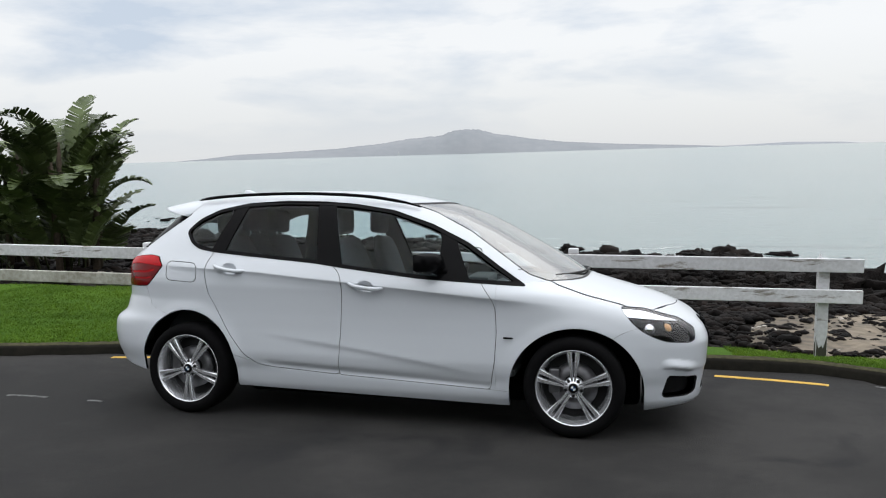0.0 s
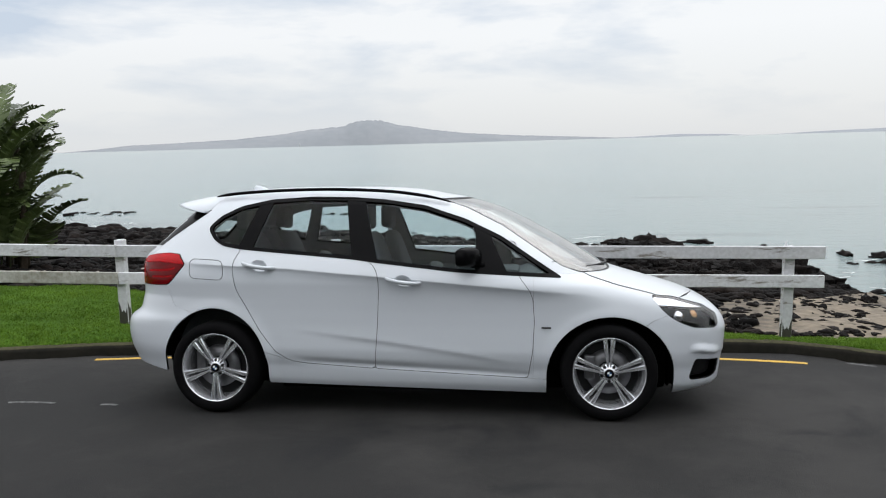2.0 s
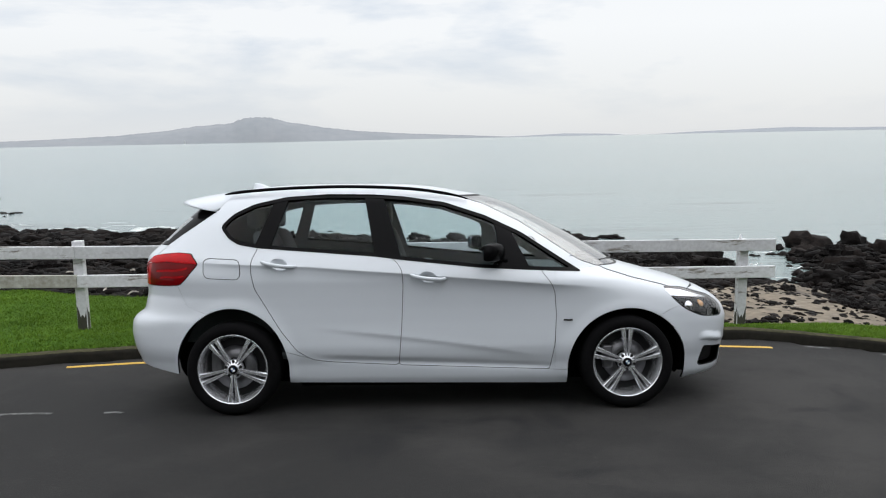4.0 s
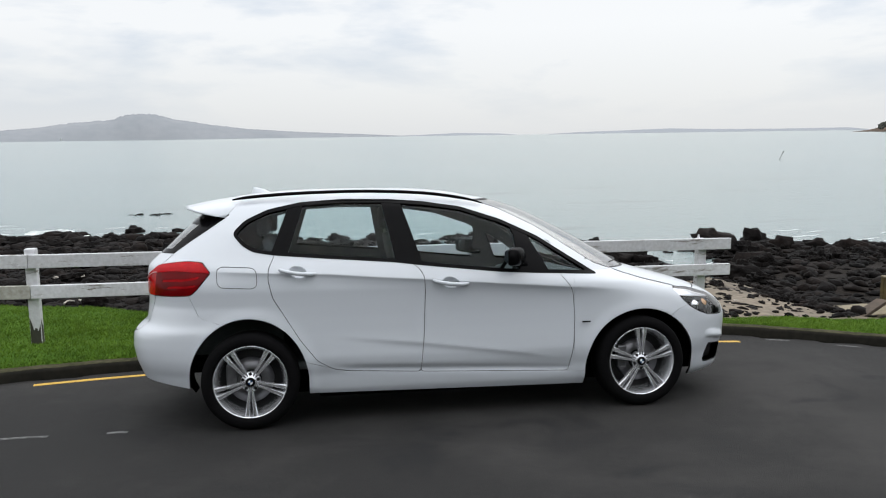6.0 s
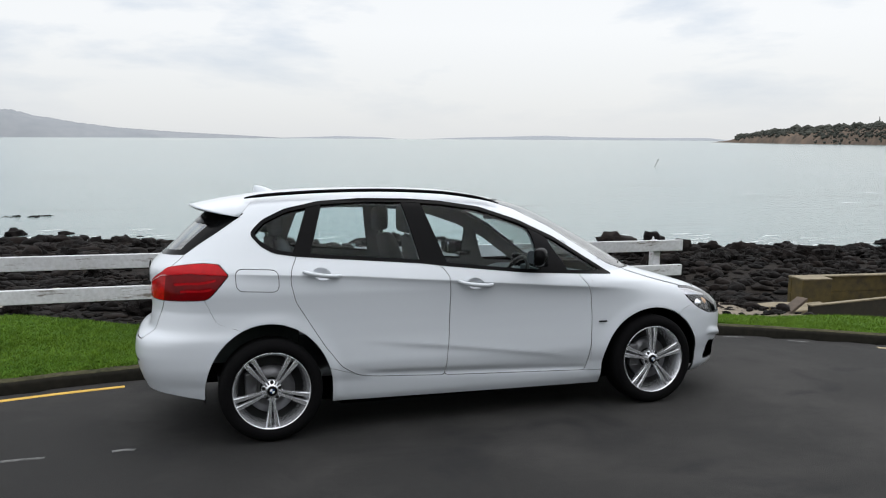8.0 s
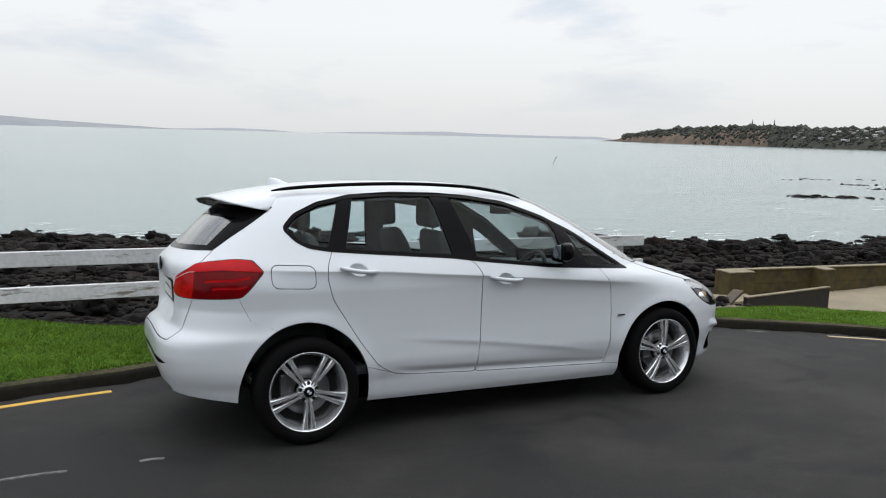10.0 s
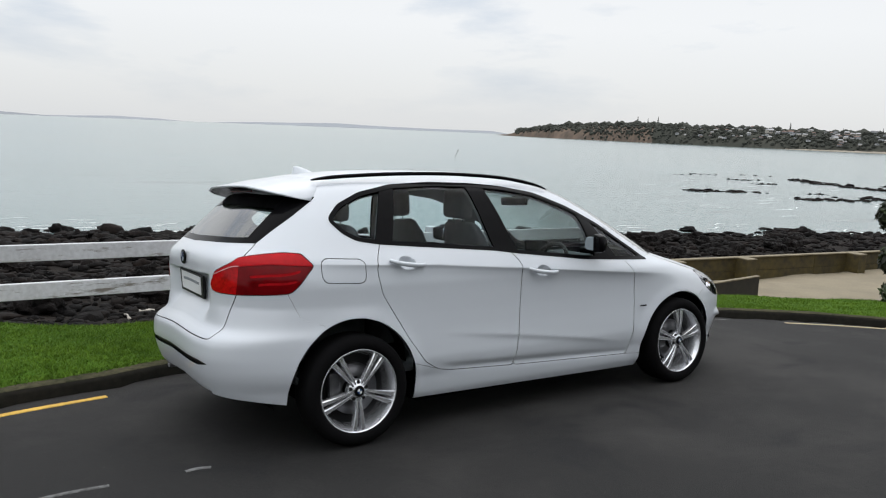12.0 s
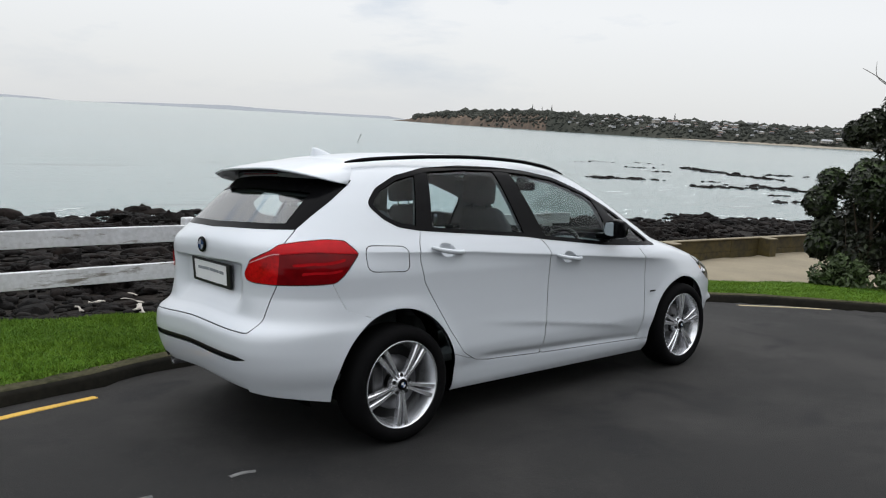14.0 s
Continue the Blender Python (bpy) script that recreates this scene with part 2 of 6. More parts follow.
nt.links.new(spot.outputs["Position"], long.inputs["Vector"])
peel = tex("ShaderNodeTexNoise", 1.7, long.outputs["Vector"])
peel.inputs["Detail"].default_value, peel.inputs["Roughness"].default_value = 7.0, 0.7
below = shade(below, peel.outputs["Fac"], 0.555, 0.64, (0.19, 0.17, 0.145, 1))
nt.links.new(below, base)
SEA = bpy.data.materials.new("sea_water")
SEA.use_nodes = True


CAMBER = 0.085       # the road falls towards the kerb


def ground_z(x, y):
    """The road: it falls along the car and towards the kerb."""
    x = max(min(x, 9.0), -9.0)
    return 0.037 - 0.0075 * x - 0.07 * max(0.0, x - 3.2) - CAMBER * (min(max(y, -3.5), 4.0) + 0.87)


KERB_LINE = [(-30, -15.5), (-18, -7.0), (-12, -3.1), (-8, -0.9), (-5.5, 0.25), (-4.1, 0.74), (-3.4, 0.99), (-2.85, 1.13), (-2.3, 1.24), (-1.7, 1.42), (0, 1.62), (1.4, 1.69), (2.8, 1.65),
             (3.6, 1.54), (4.3, 1.30), (5.0, 1.02), (5.6, 0.68), (6.15, 0.15), (7.0, -0.85), (9.0, -3.2), (13, -7.6), (20, -14.5)]


def kerb_y(x):
    """The kerb's road side: a shallow curve behind the car, bending round in front of it."""
    return float(np.interp(x, KERB_X, KERB_Y))


def sheet(name, xs, ys, height, mat, label, kind="structure"):
    bm = bmesh.new()
    g = [[bm.verts.new((x, y, height(x, y))) for x in xs] for y in ys]
    for a, b in zip(g, g[1:]):
        for i in range(len(xs) - 1):
            bm.faces.new((a[i], a[i + 1], b[i + 1], b[i]))
    ob = part(name, bm, mat, None, label, True)
    return tagged(ob, label, name.replace("_", " "), kind=kind)


def grid_between(lo, hi, step):
    return np.linspace(lo, hi, max(2, int((hi - lo) / step) + 1))


# ---- mesh helpers ----
def part(name, bm, mat, parent=None, label="", smooth=False, m=None):
    """Links a bmesh as one mesh object under a thing or a part."""
    me = bpy.data.meshes.new(name)
    bm.to_mesh(me)
    bm.free()
    if smooth:
        for p in me.polygons:
            p.use_smooth = True
    me.materials.append(mat)
    ob = new(name, me)
    if parent is not None:
        ob.parent = parent
    if m is not None:
        ob.matrix_basis = m
    return tagged(ob, label)


def thing(name, m, label, category, group=""):
    ob = new(name)
    ob.matrix_basis = m
    ob.empty_display_size = 0.1
    return tagged(ob, label, category, group)


def box(sx, sy, sz, at=(0, 0, 0), bevel=0.0, bm=None, turn=None, seg=2):
    """A bevelled box centred on at."""
    b = bmesh.new()
    bmesh.ops.create_cube(b, size=1.0, matrix=Matrix.Diagonal((sx, sy, sz, 1)))
    if bevel:
        bmesh.ops.bevel(b, geom=b.edges[:], offset=bevel, segments=seg, affect="EDGES", profile=0.6)
    b.transform(Matrix.Translation(at) @ (turn if turn is not None else Matrix.Identity(4)))
    if bm is None:
        return b
    me = bpy.data.meshes.new("tmp")
    b.to_mesh(me)
    b.free()
    bm.from_mesh(me)
    bpy.data.meshes.remove(me)
    return bm


def lathe(profile, steps=64, axis="Y"):
    """A profile of (radius, along) turned round an axis."""
    bm = bmesh.new()
    rings = []
    for i in range(steps):
        a = 2 * math.pi * i / steps
        rings.append([bm.verts.new((r * math.cos(a), h, r * math.sin(a)) if axis == "Y" else (r * math.cos(a), r * math.sin(a), h))
                      for r, h in profile])
    for i in range(steps):
        p, q = rings[i], rings[(i + 1) % steps]
        for j in range(len(profile) - 1):
            bm.faces.new((p[j], p[j + 1], q[j + 1], q[j]))
    bmesh.ops.remove_doubles(bm, verts=bm.verts[:], dist=1e-5)
    bmesh.ops.recalc_face_normals(bm, faces=bm.faces[:])
    return bm


def sweep(points, width, height, sides=8, flat=1.0, ends=True, scale=None):
    """A rounded bar along a line of points; width is across, height is up."""
    bm = bmesh.new()
    pts = [Vector(p) for p in points]
    rings = []
    for i, p in enumerate(pts):
        d = (pts[min(i + 1, len(pts) - 1)] - pts[max(i - 1, 0)]).normalized()
        side = d.cross(Vector((0, 0, 1)))
        side = side.normalized() if side.length > 1e-4 else Vector((1, 0, 0))
        up = side.cross(d)
        k = scale[i] if scale else 1.0
        ring = []
        for j in range(sides):
            a = 2 * math.pi * (j + 0.5) / sides
            c, s = math.cos(a), math.sin(a)
            c, s = math.copysign(abs(c) ** flat, c), math.copysign(abs(s) ** flat, s)
            ring.append(bm.verts.new(p + side * c * width / 2 * k + up * s * height / 2 * k))
        rings.append(ring)
    for a, b in zip(rings, rings[1:]):
        for j in range(sides):
            bm.faces.new((a[j], a[(j + 1) % sides], b[(j + 1) % sides], b[j]))
    if ends:
        bm.faces.new(rings[0][::-1])
        bm.faces.new(rings[-1])
    bmesh.ops.recalc_face_normals(bm, faces=bm.faces[:])
    return bm


def spline(points, per=8, closed=False):
    """Catmull-Rom through the points."""
    p = [np.array(q, float) for q in points]
    n = len(p)
    out = []
    for i in range(n if closed else n - 1):
        a, b, c, d = (p[(i + k) % n] if closed else p[min(max(i + k, 0), n - 1)] for k in (-1, 0, 1, 2))
        for t in np.arange(per) / per:
            out.append(0.5 * (2 * b + (c - a) * t + (2 * a - 5 * b + 4 * c - d) * t * t + (3 * b - a - 3 * c + d) * t ** 3))
    if not closed:
        out.append(p[-1])
    return np.array(out)


def rounded(poly, r=0.03, seg=5):
    """A closed outline with its corners rounded."""
    out, n = [], len(poly)
    p = [np.array(q, float) for q in poly]
    for i in range(n):
        a, b, c = p[i - 1], p[i], p[(i + 1) % n]
        u, v = a - b, c - b
        k = min(r, 0.45 * np.linalg.norm(u), 0.45 * np.linalg.norm(v))
        s, e = b + u / np.linalg.norm(u) * k, b + v / np.linalg.norm(v) * k
        for t in np.linspace(0, 1, seg):
            out.append((1 - t) ** 2 * s + 2 * t * (1 - t) * b + t * t * e)
    return np.array(out)


def inside_by(px, pz, poly):
    """Signed distance to a closed outline, negative inside."""
    poly = np.asarray(poly)
    d = np.full(px.shape, 1e9)
    odd = np.zeros(px.shape, bool)
    for (ax, az), (bx, bz) in zip(poly, np.roll(poly, -1, 0)):
        ex, ez = bx - ax, bz - az
        L = ex * ex + ez * ez
        if L < 1e-12:
            continue
        t = np.clip(((px - ax) * ex + (pz - az) * ez) / L, 0, 1)
        d = np.minimum(d, (px - ax - t * ex) ** 2 + (pz - az - t * ez) ** 2)
        cross = (az > pz) != (bz > pz)
        with np.errstate(divide="ignore", invalid="ignore"):
            xi = ax + (pz - az) * ex / (ez if ez else 1e-12)
        odd ^= cross & (px < xi)
    return np.where(odd, -1, 1) * np.sqrt(d)


def near_line(px, pz, line):
    """Distance to an open line."""
    d = np.full(px.shape, 1e9)
    for (ax, az), (bx, bz) in zip(line[:-1], line[1:]):
        ex, ez = bx - ax, bz - az
        t = np.clip(((px - ax) * ex + (pz - az) * ez) / (ex * ex + ez * ez + 1e-12), 0, 1)
        d = np.minimum(d, np.hypot(px - ax - t * ex, pz - az - t * ez))
    return d


KERB_X, KERB_Y = spline(KERB_LINE, 10).T


# ---- the car: a stack of plan outlines from the sills to the roof ----
CAR_TURN, CAR_LEAN = 0.72, -2.4      # the road falls towards the car's nose and towards the kerb
WHEEL_R, HUB_Z = 0.330, 0.328
REAR_X, FRONT_X = -1.335, 1.335


def table(z, rows, soft=0.012):
    """A soft curve through rows of (z, value)."""
    grid = np.arange(0.0, 1.8, 0.004)
    a = np.array(rows)
    v = np.interp(grid, a[:, 0], a[:, 1])
    k = np.exp(-0.5 * (np.arange(-12, 13) * 0.004 / soft) ** 2)
    v = np.convolve(np.pad(v, 12, mode="edge"), k / k.sum(), "valid")
    return np.interp(z, grid, v)


def half_width(z):
    return table(z, [(0.17, 0.79), (0.21, 0.815), (0.26, 0.843), (0.32, 0.853), (0.37, 0.858), (0.42, 0.875), (0.48, 0.884),
                     (0.56, 0.880), (0.65, 0.874), (0.75, 0.872), (0.85, 0.874), (0.93, 0.876), (0.98, 0.866), (1.03, 0.848),
                     (1.08, 0.825), (1.12, 0.802), (1.2, 0.762), (1.3, 0.708), (1.4, 0.645), (1.46, 0.600), (1.50, 0.552), (1.525, 0.49)])


def tail_x(z):
    return table(z, [(0.17, -1.96), (0.25, -2.03), (0.35, -2.09), (0.45, -2.125), (0.55, -2.145), (0.63, -2.140), (0.67, -2.115), (0.70, -2.06), (0.73, -2.052),
                     (0.85, -2.046), (0.95, -2.05), (1.03, -2.052), (1.075, -2.045), (1.105, -2.015), (1.15, -1.965), (1.2, -1.915), (1.3, -1.815),
                     (1.4, -1.70), (1.46, -1.62), (1.50, -1.545), (1.525, -1.42)])


def nose_x(z):
    return table(z, [(0.17, 2.00), (0.20, 2.07), (0.24, 2.13), (0.32, 2.14), (0.42, 2.15), (0.52, 2.165), (0.62, 2.17), (0.69, 2.14), (0.75, 2.08),
                     (0.80, 1.99), (0.85, 1.86), (0.90, 1.68), (0.95, 1.50), (0.985, 1.385), (1.02, 1.33), (1.08, 1.24), (1.19, 1.055), (1.33, 0.79),
                     (1.42, 0.60), (1.47, 0.45), (1.50, 0.31), (1.525, 0.12)])


ROOF_Z, ROOF_RISE = 1.525, 0.046


def outline(phi, z, k=1.0):
    """Plan outline at height z for the angles phi: 0 behind, 90 degrees at the side, 180 in front; k shrinks it to the roof's middle."""
    w, xr, xf = half_width(z), tail_x(z), nose_x(z)
    mid = np.interp(z, [0.9, 1.1, 1.5], [-0.1, -0.25, -0.55])
    nr = np.interp(z, [0.3, 0.66, 0.82, 1.1, 1.5], [5.6, 5.6, 4.6, 4.4, 3.6])
    nf = np.interp(z, [0.2, 0.5, 0.7, 0.92, 1.0, 1.2, 1.5], [4.5, 4.6, 4.7, 4.5, 3.7, 3.4, 3.2])
    c, s = np.cos(phi), np.sin(phi)
    back = c >= 0
    n = np.where(back, nr, nf)
    reach = np.where(back, mid - xr, xf - mid) * k
    x = mid - np.sign(c) * reach * np.abs(c) ** (2 / n)
    y = -w * k * np.abs(s) ** (2 / n)
    return x, y


def column_angles(step=0.0165):
    """Angles that space the outline's points evenly along it."""
    phi = np.concatenate([np.linspace(0, 1, 4000) ** 3 * math.pi / 2 * 0.5, math.pi / 2 - np.linspace(1, 0, 4000) ** 3 * math.pi / 4])
    phi = np.unique(np.concatenate([phi, math.pi - phi]))
    x, y = outline(phi, 0.62)
    arc = np.concatenate([[0], np.cumsum(np.hypot(np.diff(x), np.diff(y)))])
    q = np.linspace(0, arc[-1], int(arc[-1] / step))
    return np.interp(q, arc, phi), q


CREASE = np.array([(-1.62, 1.060), (-1.41, 1.051), (-0.82, 1.029), (-0.46, 1.000), (-0.2, 0.982), (0.27, 0.944), (0.85, 0.896), (1.3, 0.862)])
FLUTE = np.array([(-1.0, 0.632), (-0.66, 0.604), (-0.2, 0.552), (0.23, 0.495), (0.54, 0.447), (0.8, 0.40)])
ARCHES = ((REAR_X - 0.008, 0.33, 0.384, 0.424), (FRONT_X + 0.008, 0.33, 0.416, 0.398))


def step_up(v, a, b):
    t = np.clip((v - a) / (b - a), 0, 1)
    return t * t * (3 - 2 * t)


def relief(x, z):
    """How far the side stands out from the plain outline: shoulder crease, flute over the sill, wheel-arch lips."""
    zc = np.interp(x, CREASE[:, 0], CREASE[:, 1])
    fade = step_up(x, -1.75, -1.45) * (1 - step_up(x, 0.85, 1.35))
    below = zc - z
    d = fade * (0.011 * np.exp(-np.abs(below) / 0.07) - 0.028 * (1 - np.exp(-np.clip(below, 0, 9) / 0.04)) * np.exp(-np.clip(below, 0, 9) / 0.30))
    zf = np.interp(x, FLUTE[:, 0], FLUTE[:, 1])
    fade = step_up(x, -0.85, -0.25) * (1 - step_up(x, 0.45, 0.75))
    over = z - zf
    d = d + fade * (0.004 * np.exp(-np.abs(over) / 0.03) - 0.0105 * (1 - np.exp(-np.clip(-over, 0, 9) / 0.016)) * np.exp(-np.clip(-over, 0, 9) / 0.10))
    hem = z - np.interp(x, [-0.9, -0.69, 0.81], [0.42, 0.384, 0.312])          # the doors turn under above the sill
    d = d - 0.013 * step_up(x, -0.85, -0.6) * (1 - step_up(x, 0.78, 0.84)) * np.exp(-((hem - 0.020) / 0.019) ** 2)
    for cx, cz, rx, rz in ARCHES:
        r = np.hypot((x - cx) / rx, (z - cz) / rz)
        d = d + 0.014 * np.exp(-((np.clip(r - 1.0, 0, 9)) / 0.13) ** 2) * (1 - step_up(z, 0.75, 0.9)) * step_up(z, 0.18, 0.3)
    return d


class Shell:
    """The skin of the car's right half as triangles that can be cut along curves. a holds place, normal and the way round the outline."""

    def __init__(self):
        phi, q = column_angles()
        levels = [(z, 1.0) for z in [*np.arange(0.17, 0.965, 0.0125), 0.973, 0.981, 0.988, 0.994, 1.0, 1.006, 1.012, 1.019, 1.027, *np.arange(1.0375, ROOF_Z - 0.03, 0.0125)]]
        levels += [(z, 1.0) for z in np.linspace(levels[-1][0] + 0.006, ROOF_Z, 6)]
        levels += [(ROOF_Z, k) for k in np.linspace(0.97, 0.0, 26)]
        rows = []
        for z, k in levels:
            x, y = outline(phi, z, k)
            bend = np.interp(z, [0.72, 1.0, 1.22], [0, 1, 0]) if k == 1.0 else 0.0      # rows follow the shoulder crease
            z = z + bend * (np.interp(x, CREASE[:, 0], CREASE[:, 1]) - 1.0) * step_up(x, -1.75, -1.45) * (1 - step_up(x, 0.35, 0.95))
            if k == 1.0:
                x, y = outline(phi, z, k)
            zz = np.full(x.shape, z) + ROOF_RISE * (1 - k ** 3.0)
            if k == 1.0:
                side = np.abs(np.sin(phi)) ** 6
                y = y - relief(x, zz) * side
            rows.append(np.stack([x, y, zz], -1))
        g = np.array(rows)
        du, dv = np.gradient(g, axis=1), np.gradient(g, axis=0)
        n = np.cross(du, dv)
        size = np.linalg.norm(n, axis=-1, keepdims=True)
        n = np.where(size > 1e-9, n / np.maximum(size, 1e-9), np.array([0, 0, 1.0]))
        for j in (0, -1):
            n[:, j, 1] = 0
        n[-1] = (0, 0, 1)
        n /= np.maximum(np.linalg.norm(n, axis=-1, keepdims=True), 1e-9)
        if n[40, 150, 1] > 0:
            n = -n
        h, w = g.shape[:2]
        self.a = np.concatenate([g, n, np.broadcast_to(q[None, :, None], (h, w, 1))], -1).reshape(-1, 7)
        i = np.arange(h * w).reshape(h, w)
        a, b, c, d = i[:-1, :-1].ravel(), i[:-1, 1:].ravel(), i[1:, 1:].ravel(), i[1:, :-1].ravel()
        self.all = np.concatenate([np.stack([a, b, c], 1), np.stack([a, c, d], 1)])

    def cut(self, tris, field):
        """Splits tris along field = 0 into those with field < 0 and the rest. field takes x, y, z, q."""
        f = field(self.a[:, 0], self.a[:, 1], self.a[:, 2], self.a[:, 6])
        f = np.where(np.abs(f) < 1e-6, 1e-6, f)
        neg = f[tris] < 0
        count = neg.sum(1)
        inner, outer, mixed = tris[count == 3], tris[count == 0], tris[(count > 0) & (count < 3)]
        made, fresh, ins, outs = {}, [], [], []
        base = len(self.a)

        def at(i, j):
            key = (i, j) if i < j else (j, i)
            if key not in made:
                t = f[i] / (f[i] - f[j])
                fresh.append(self.a[i] * (1 - t) + self.a[j] * t)
                made[key] = base + len(fresh) - 1
            return made[key]
        for tri in mixed.tolist():
            s = [f[v] < 0 for v in tri]
            lone = s.index(True) if sum(s) == 1 else s.index(False)
            a, b, c = tri[lone], tri[(lone + 1) % 3], tri[(lone + 2) % 3]
            ab, ac = at(a, b), at(a, c)
            one, two = [(a, ab, ac)], [(ab, b, c), (ab, c, ac)]
            (ins if s[lone] else outs).extend(one)
            (outs if s[lone] else ins).extend(two)
        if fresh:
            fr = np.array(fresh)
            fr[:, 3:6] /= np.maximum(np.linalg.norm(fr[:, 3:6], axis=1, keepdims=True), 1e-9)
            self.a = np.concatenate([self.a, fr])
        pick = lambda old, more: np.concatenate([old, np.array(more, int).reshape(-1, 3)])
        return pick(inner, ins), pick(outer, outs)

    def piece(self, name, tris, mat, parent, push=0.0, hem=0.012, label="", sides=("right",), flip=False):
        """One panel: the triangles, moved along their normals by push, with a hem folded inwards round the edge."""
        used, inv = np.unique(tris, return_inverse=True)
        inv = inv.reshape(-1, 3)
        A = self.a[used]
        P0, N0 = A[:, :3] + A[:, 3:6] * (push(A)[:, None] if callable(push) else push), A[:, 3:6]
        if callable(push):
            fn = np.cross(P0[inv[:, 1]] - P0[inv[:, 0]], P0[inv[:, 2]] - P0[inv[:, 0]])
            fn *= np.sign((fn * N0[inv[:, 0]]).sum(1, keepdims=True))
            N1 = np.zeros_like(N0)
            for j in range(3):
                np.add.at(N1, inv[:, j], fn)
            N1 /= np.maximum(np.linalg.norm(N1, axis=1, keepdims=True), 1e-12)
            edge = np.clip(np.abs(push(A)) / 0.002, 0, 1)[:, None]
            N0 = N0 * (1 - edge) + N1 * edge
            N0 = N0 / np.maximum(np.linalg.norm(N0, axis=1, keepdims=True), 1e-9)
        ok = (inv[:, 0] != inv[:, 1]) & (inv[:, 1] != inv[:, 2]) & (inv[:, 0] != inv[:, 2])
        T = inv[ok]
        made = []
        for group in ([sides] if len(sides) == 2 and "joined" in name_mode(name) else [(s,) for s in sides]):
            V, F, L = [], [], []
            for s in group:
                m = np.array([1, 1 if s == "right" else -1, 1.0])
                P, N, off = P0 * m, N0 * m, len(V)
                tri = T if s == "right" else T[:, ::-1]
                nf = np.cross(P[tri[:, 1]] - P[tri[:, 0]], P[tri[:, 2]] - P[tri[:, 0]])
                if (nf * N[tri[:, 0]]).sum() < 0:
                    tri = tri[:, ::-1]
                V.extend(P.tolist())
                F.extend((tri + off).tolist())
                L.extend(N[tri.ravel()].tolist())
                if hem:
                    e = np.sort(np.concatenate([tri[:, [0, 1]], tri[:, [1, 2]], tri[:, [2, 0]]]), 1)
                    d = np.concatenate([tri[:, [0, 1]], tri[:, [1, 2]], tri[:, [2, 0]]])
                    _, first, cnt = np.unique(e, axis=0, return_index=True, return_counts=True)
                    for a, b in d[first[cnt == 1]]:
                        if abs(P[a][1]) < 1e-4 and abs(P[b][1]) < 1e-4:
                            continue
                        i = len(V)
                        V.extend([P[a].tolist(), P[b].tolist(), (P[b] - N[b] * hem).tolist(), (P[a] - N[a] * hem).tolist()])
                        F.append([i + 1, i, i + 3, i + 2])
                        fn = np.cross(P[a] - P[b], N[a])
                        fn = fn / max(np.linalg.norm(fn), 1e-9)
                        L.extend([fn.tolist()] * 4)
            me = bpy.data.meshes.new(name)
            me.from_pydata(V, [], F)
            me.materials.append(mat)
            for p in me.polygons:
                p.use_smooth = True
            me.normals_split_custom_set(L)
            ob = new(name, me)
            ob.parent = parent
            made.append(tagged(ob, label))
        return made


def name_mode(name):
    """Panels that reach across the car's middle are one mesh with both halves."""
    return "joined" if name in ("roof_and_body_side", "tailgate", "bonnet", "front_bumper", "rear_bumper", "windscreen", "rear_window", "rear_window_surround",
                                "windscreen_surround", "interior_lining", "bumper_strip", "lower_valance", "lower_grille") else "single"


BOTH = ("right", "left")
DLO = np.array([(1.035, 0.972), (0.34, 1.012), (-0.21, 1.070), (-0.38, 1.092), (-0.95, 1.135), (-1.167, 1.152), (-1.30, 1.172), (-1.375, 1.212), (-1.432, 1.275),
                (-1.432, 1.304), (-1.36, 1.375), (-1.215, 1.442), (-1.0, 1.487), (-0.707, 1.505), (-0.407, 1.500), (-0.177, 1.484), (0.098, 1.444),
                (0.38, 1.352), (0.63, 1.235), (0.843, 1.095)])
REAR_DOOR = [(-1.150, 1.30), (-1.167, 1.150), (-1.203, 1.075), (-1.208, 1.00), (-1.180, 0.88), (-1.01, 0.605), (-0.90, 0.462), (-0.80, 0.402), (-0.69, 0.384),
             (-0.22, 0.356), (-0.198, 0.62), (-0.186, 0.90), (-0.192, 1.00), (-0.222, 1.05), (-0.30, 1.11), (-0.30, 1.30)]
FRONT_DOOR = [(-0.30, 1.30), (-0.30, 1.11), (-0.222, 1.05), (-0.192, 1.00), (-0.186, 0.90), (-0.198, 0.62), (-0.22, 0.356), (0.806, 0.312), (0.838, 0.50),
              (0.848, 0.69), (0.838, 0.84), (0.815, 0.90), (0.748, 0.985), (0.72, 1.2)]
LAMP_F = [(1.605, 0.858), (1.75, 0.840), (1.96, 0.776), (2.055, 0.715), (2.062, 0.650), (2.035, 0.634), (1.886, 0.646), (1.80, 0.680), (1.735, 0.716), (1.672, 0.771)]
HANDLES = {"rear_door": (-1.015, 1.052, 0.133), "front_door": (-0.016, 0.960, 0.12)}
INTAKE = [(1.90, 0.437), (2.085, 0.410), (2.07, 0.305), (2.02, 0.287), (1.876, 0.287), (1.862, 0.31)]


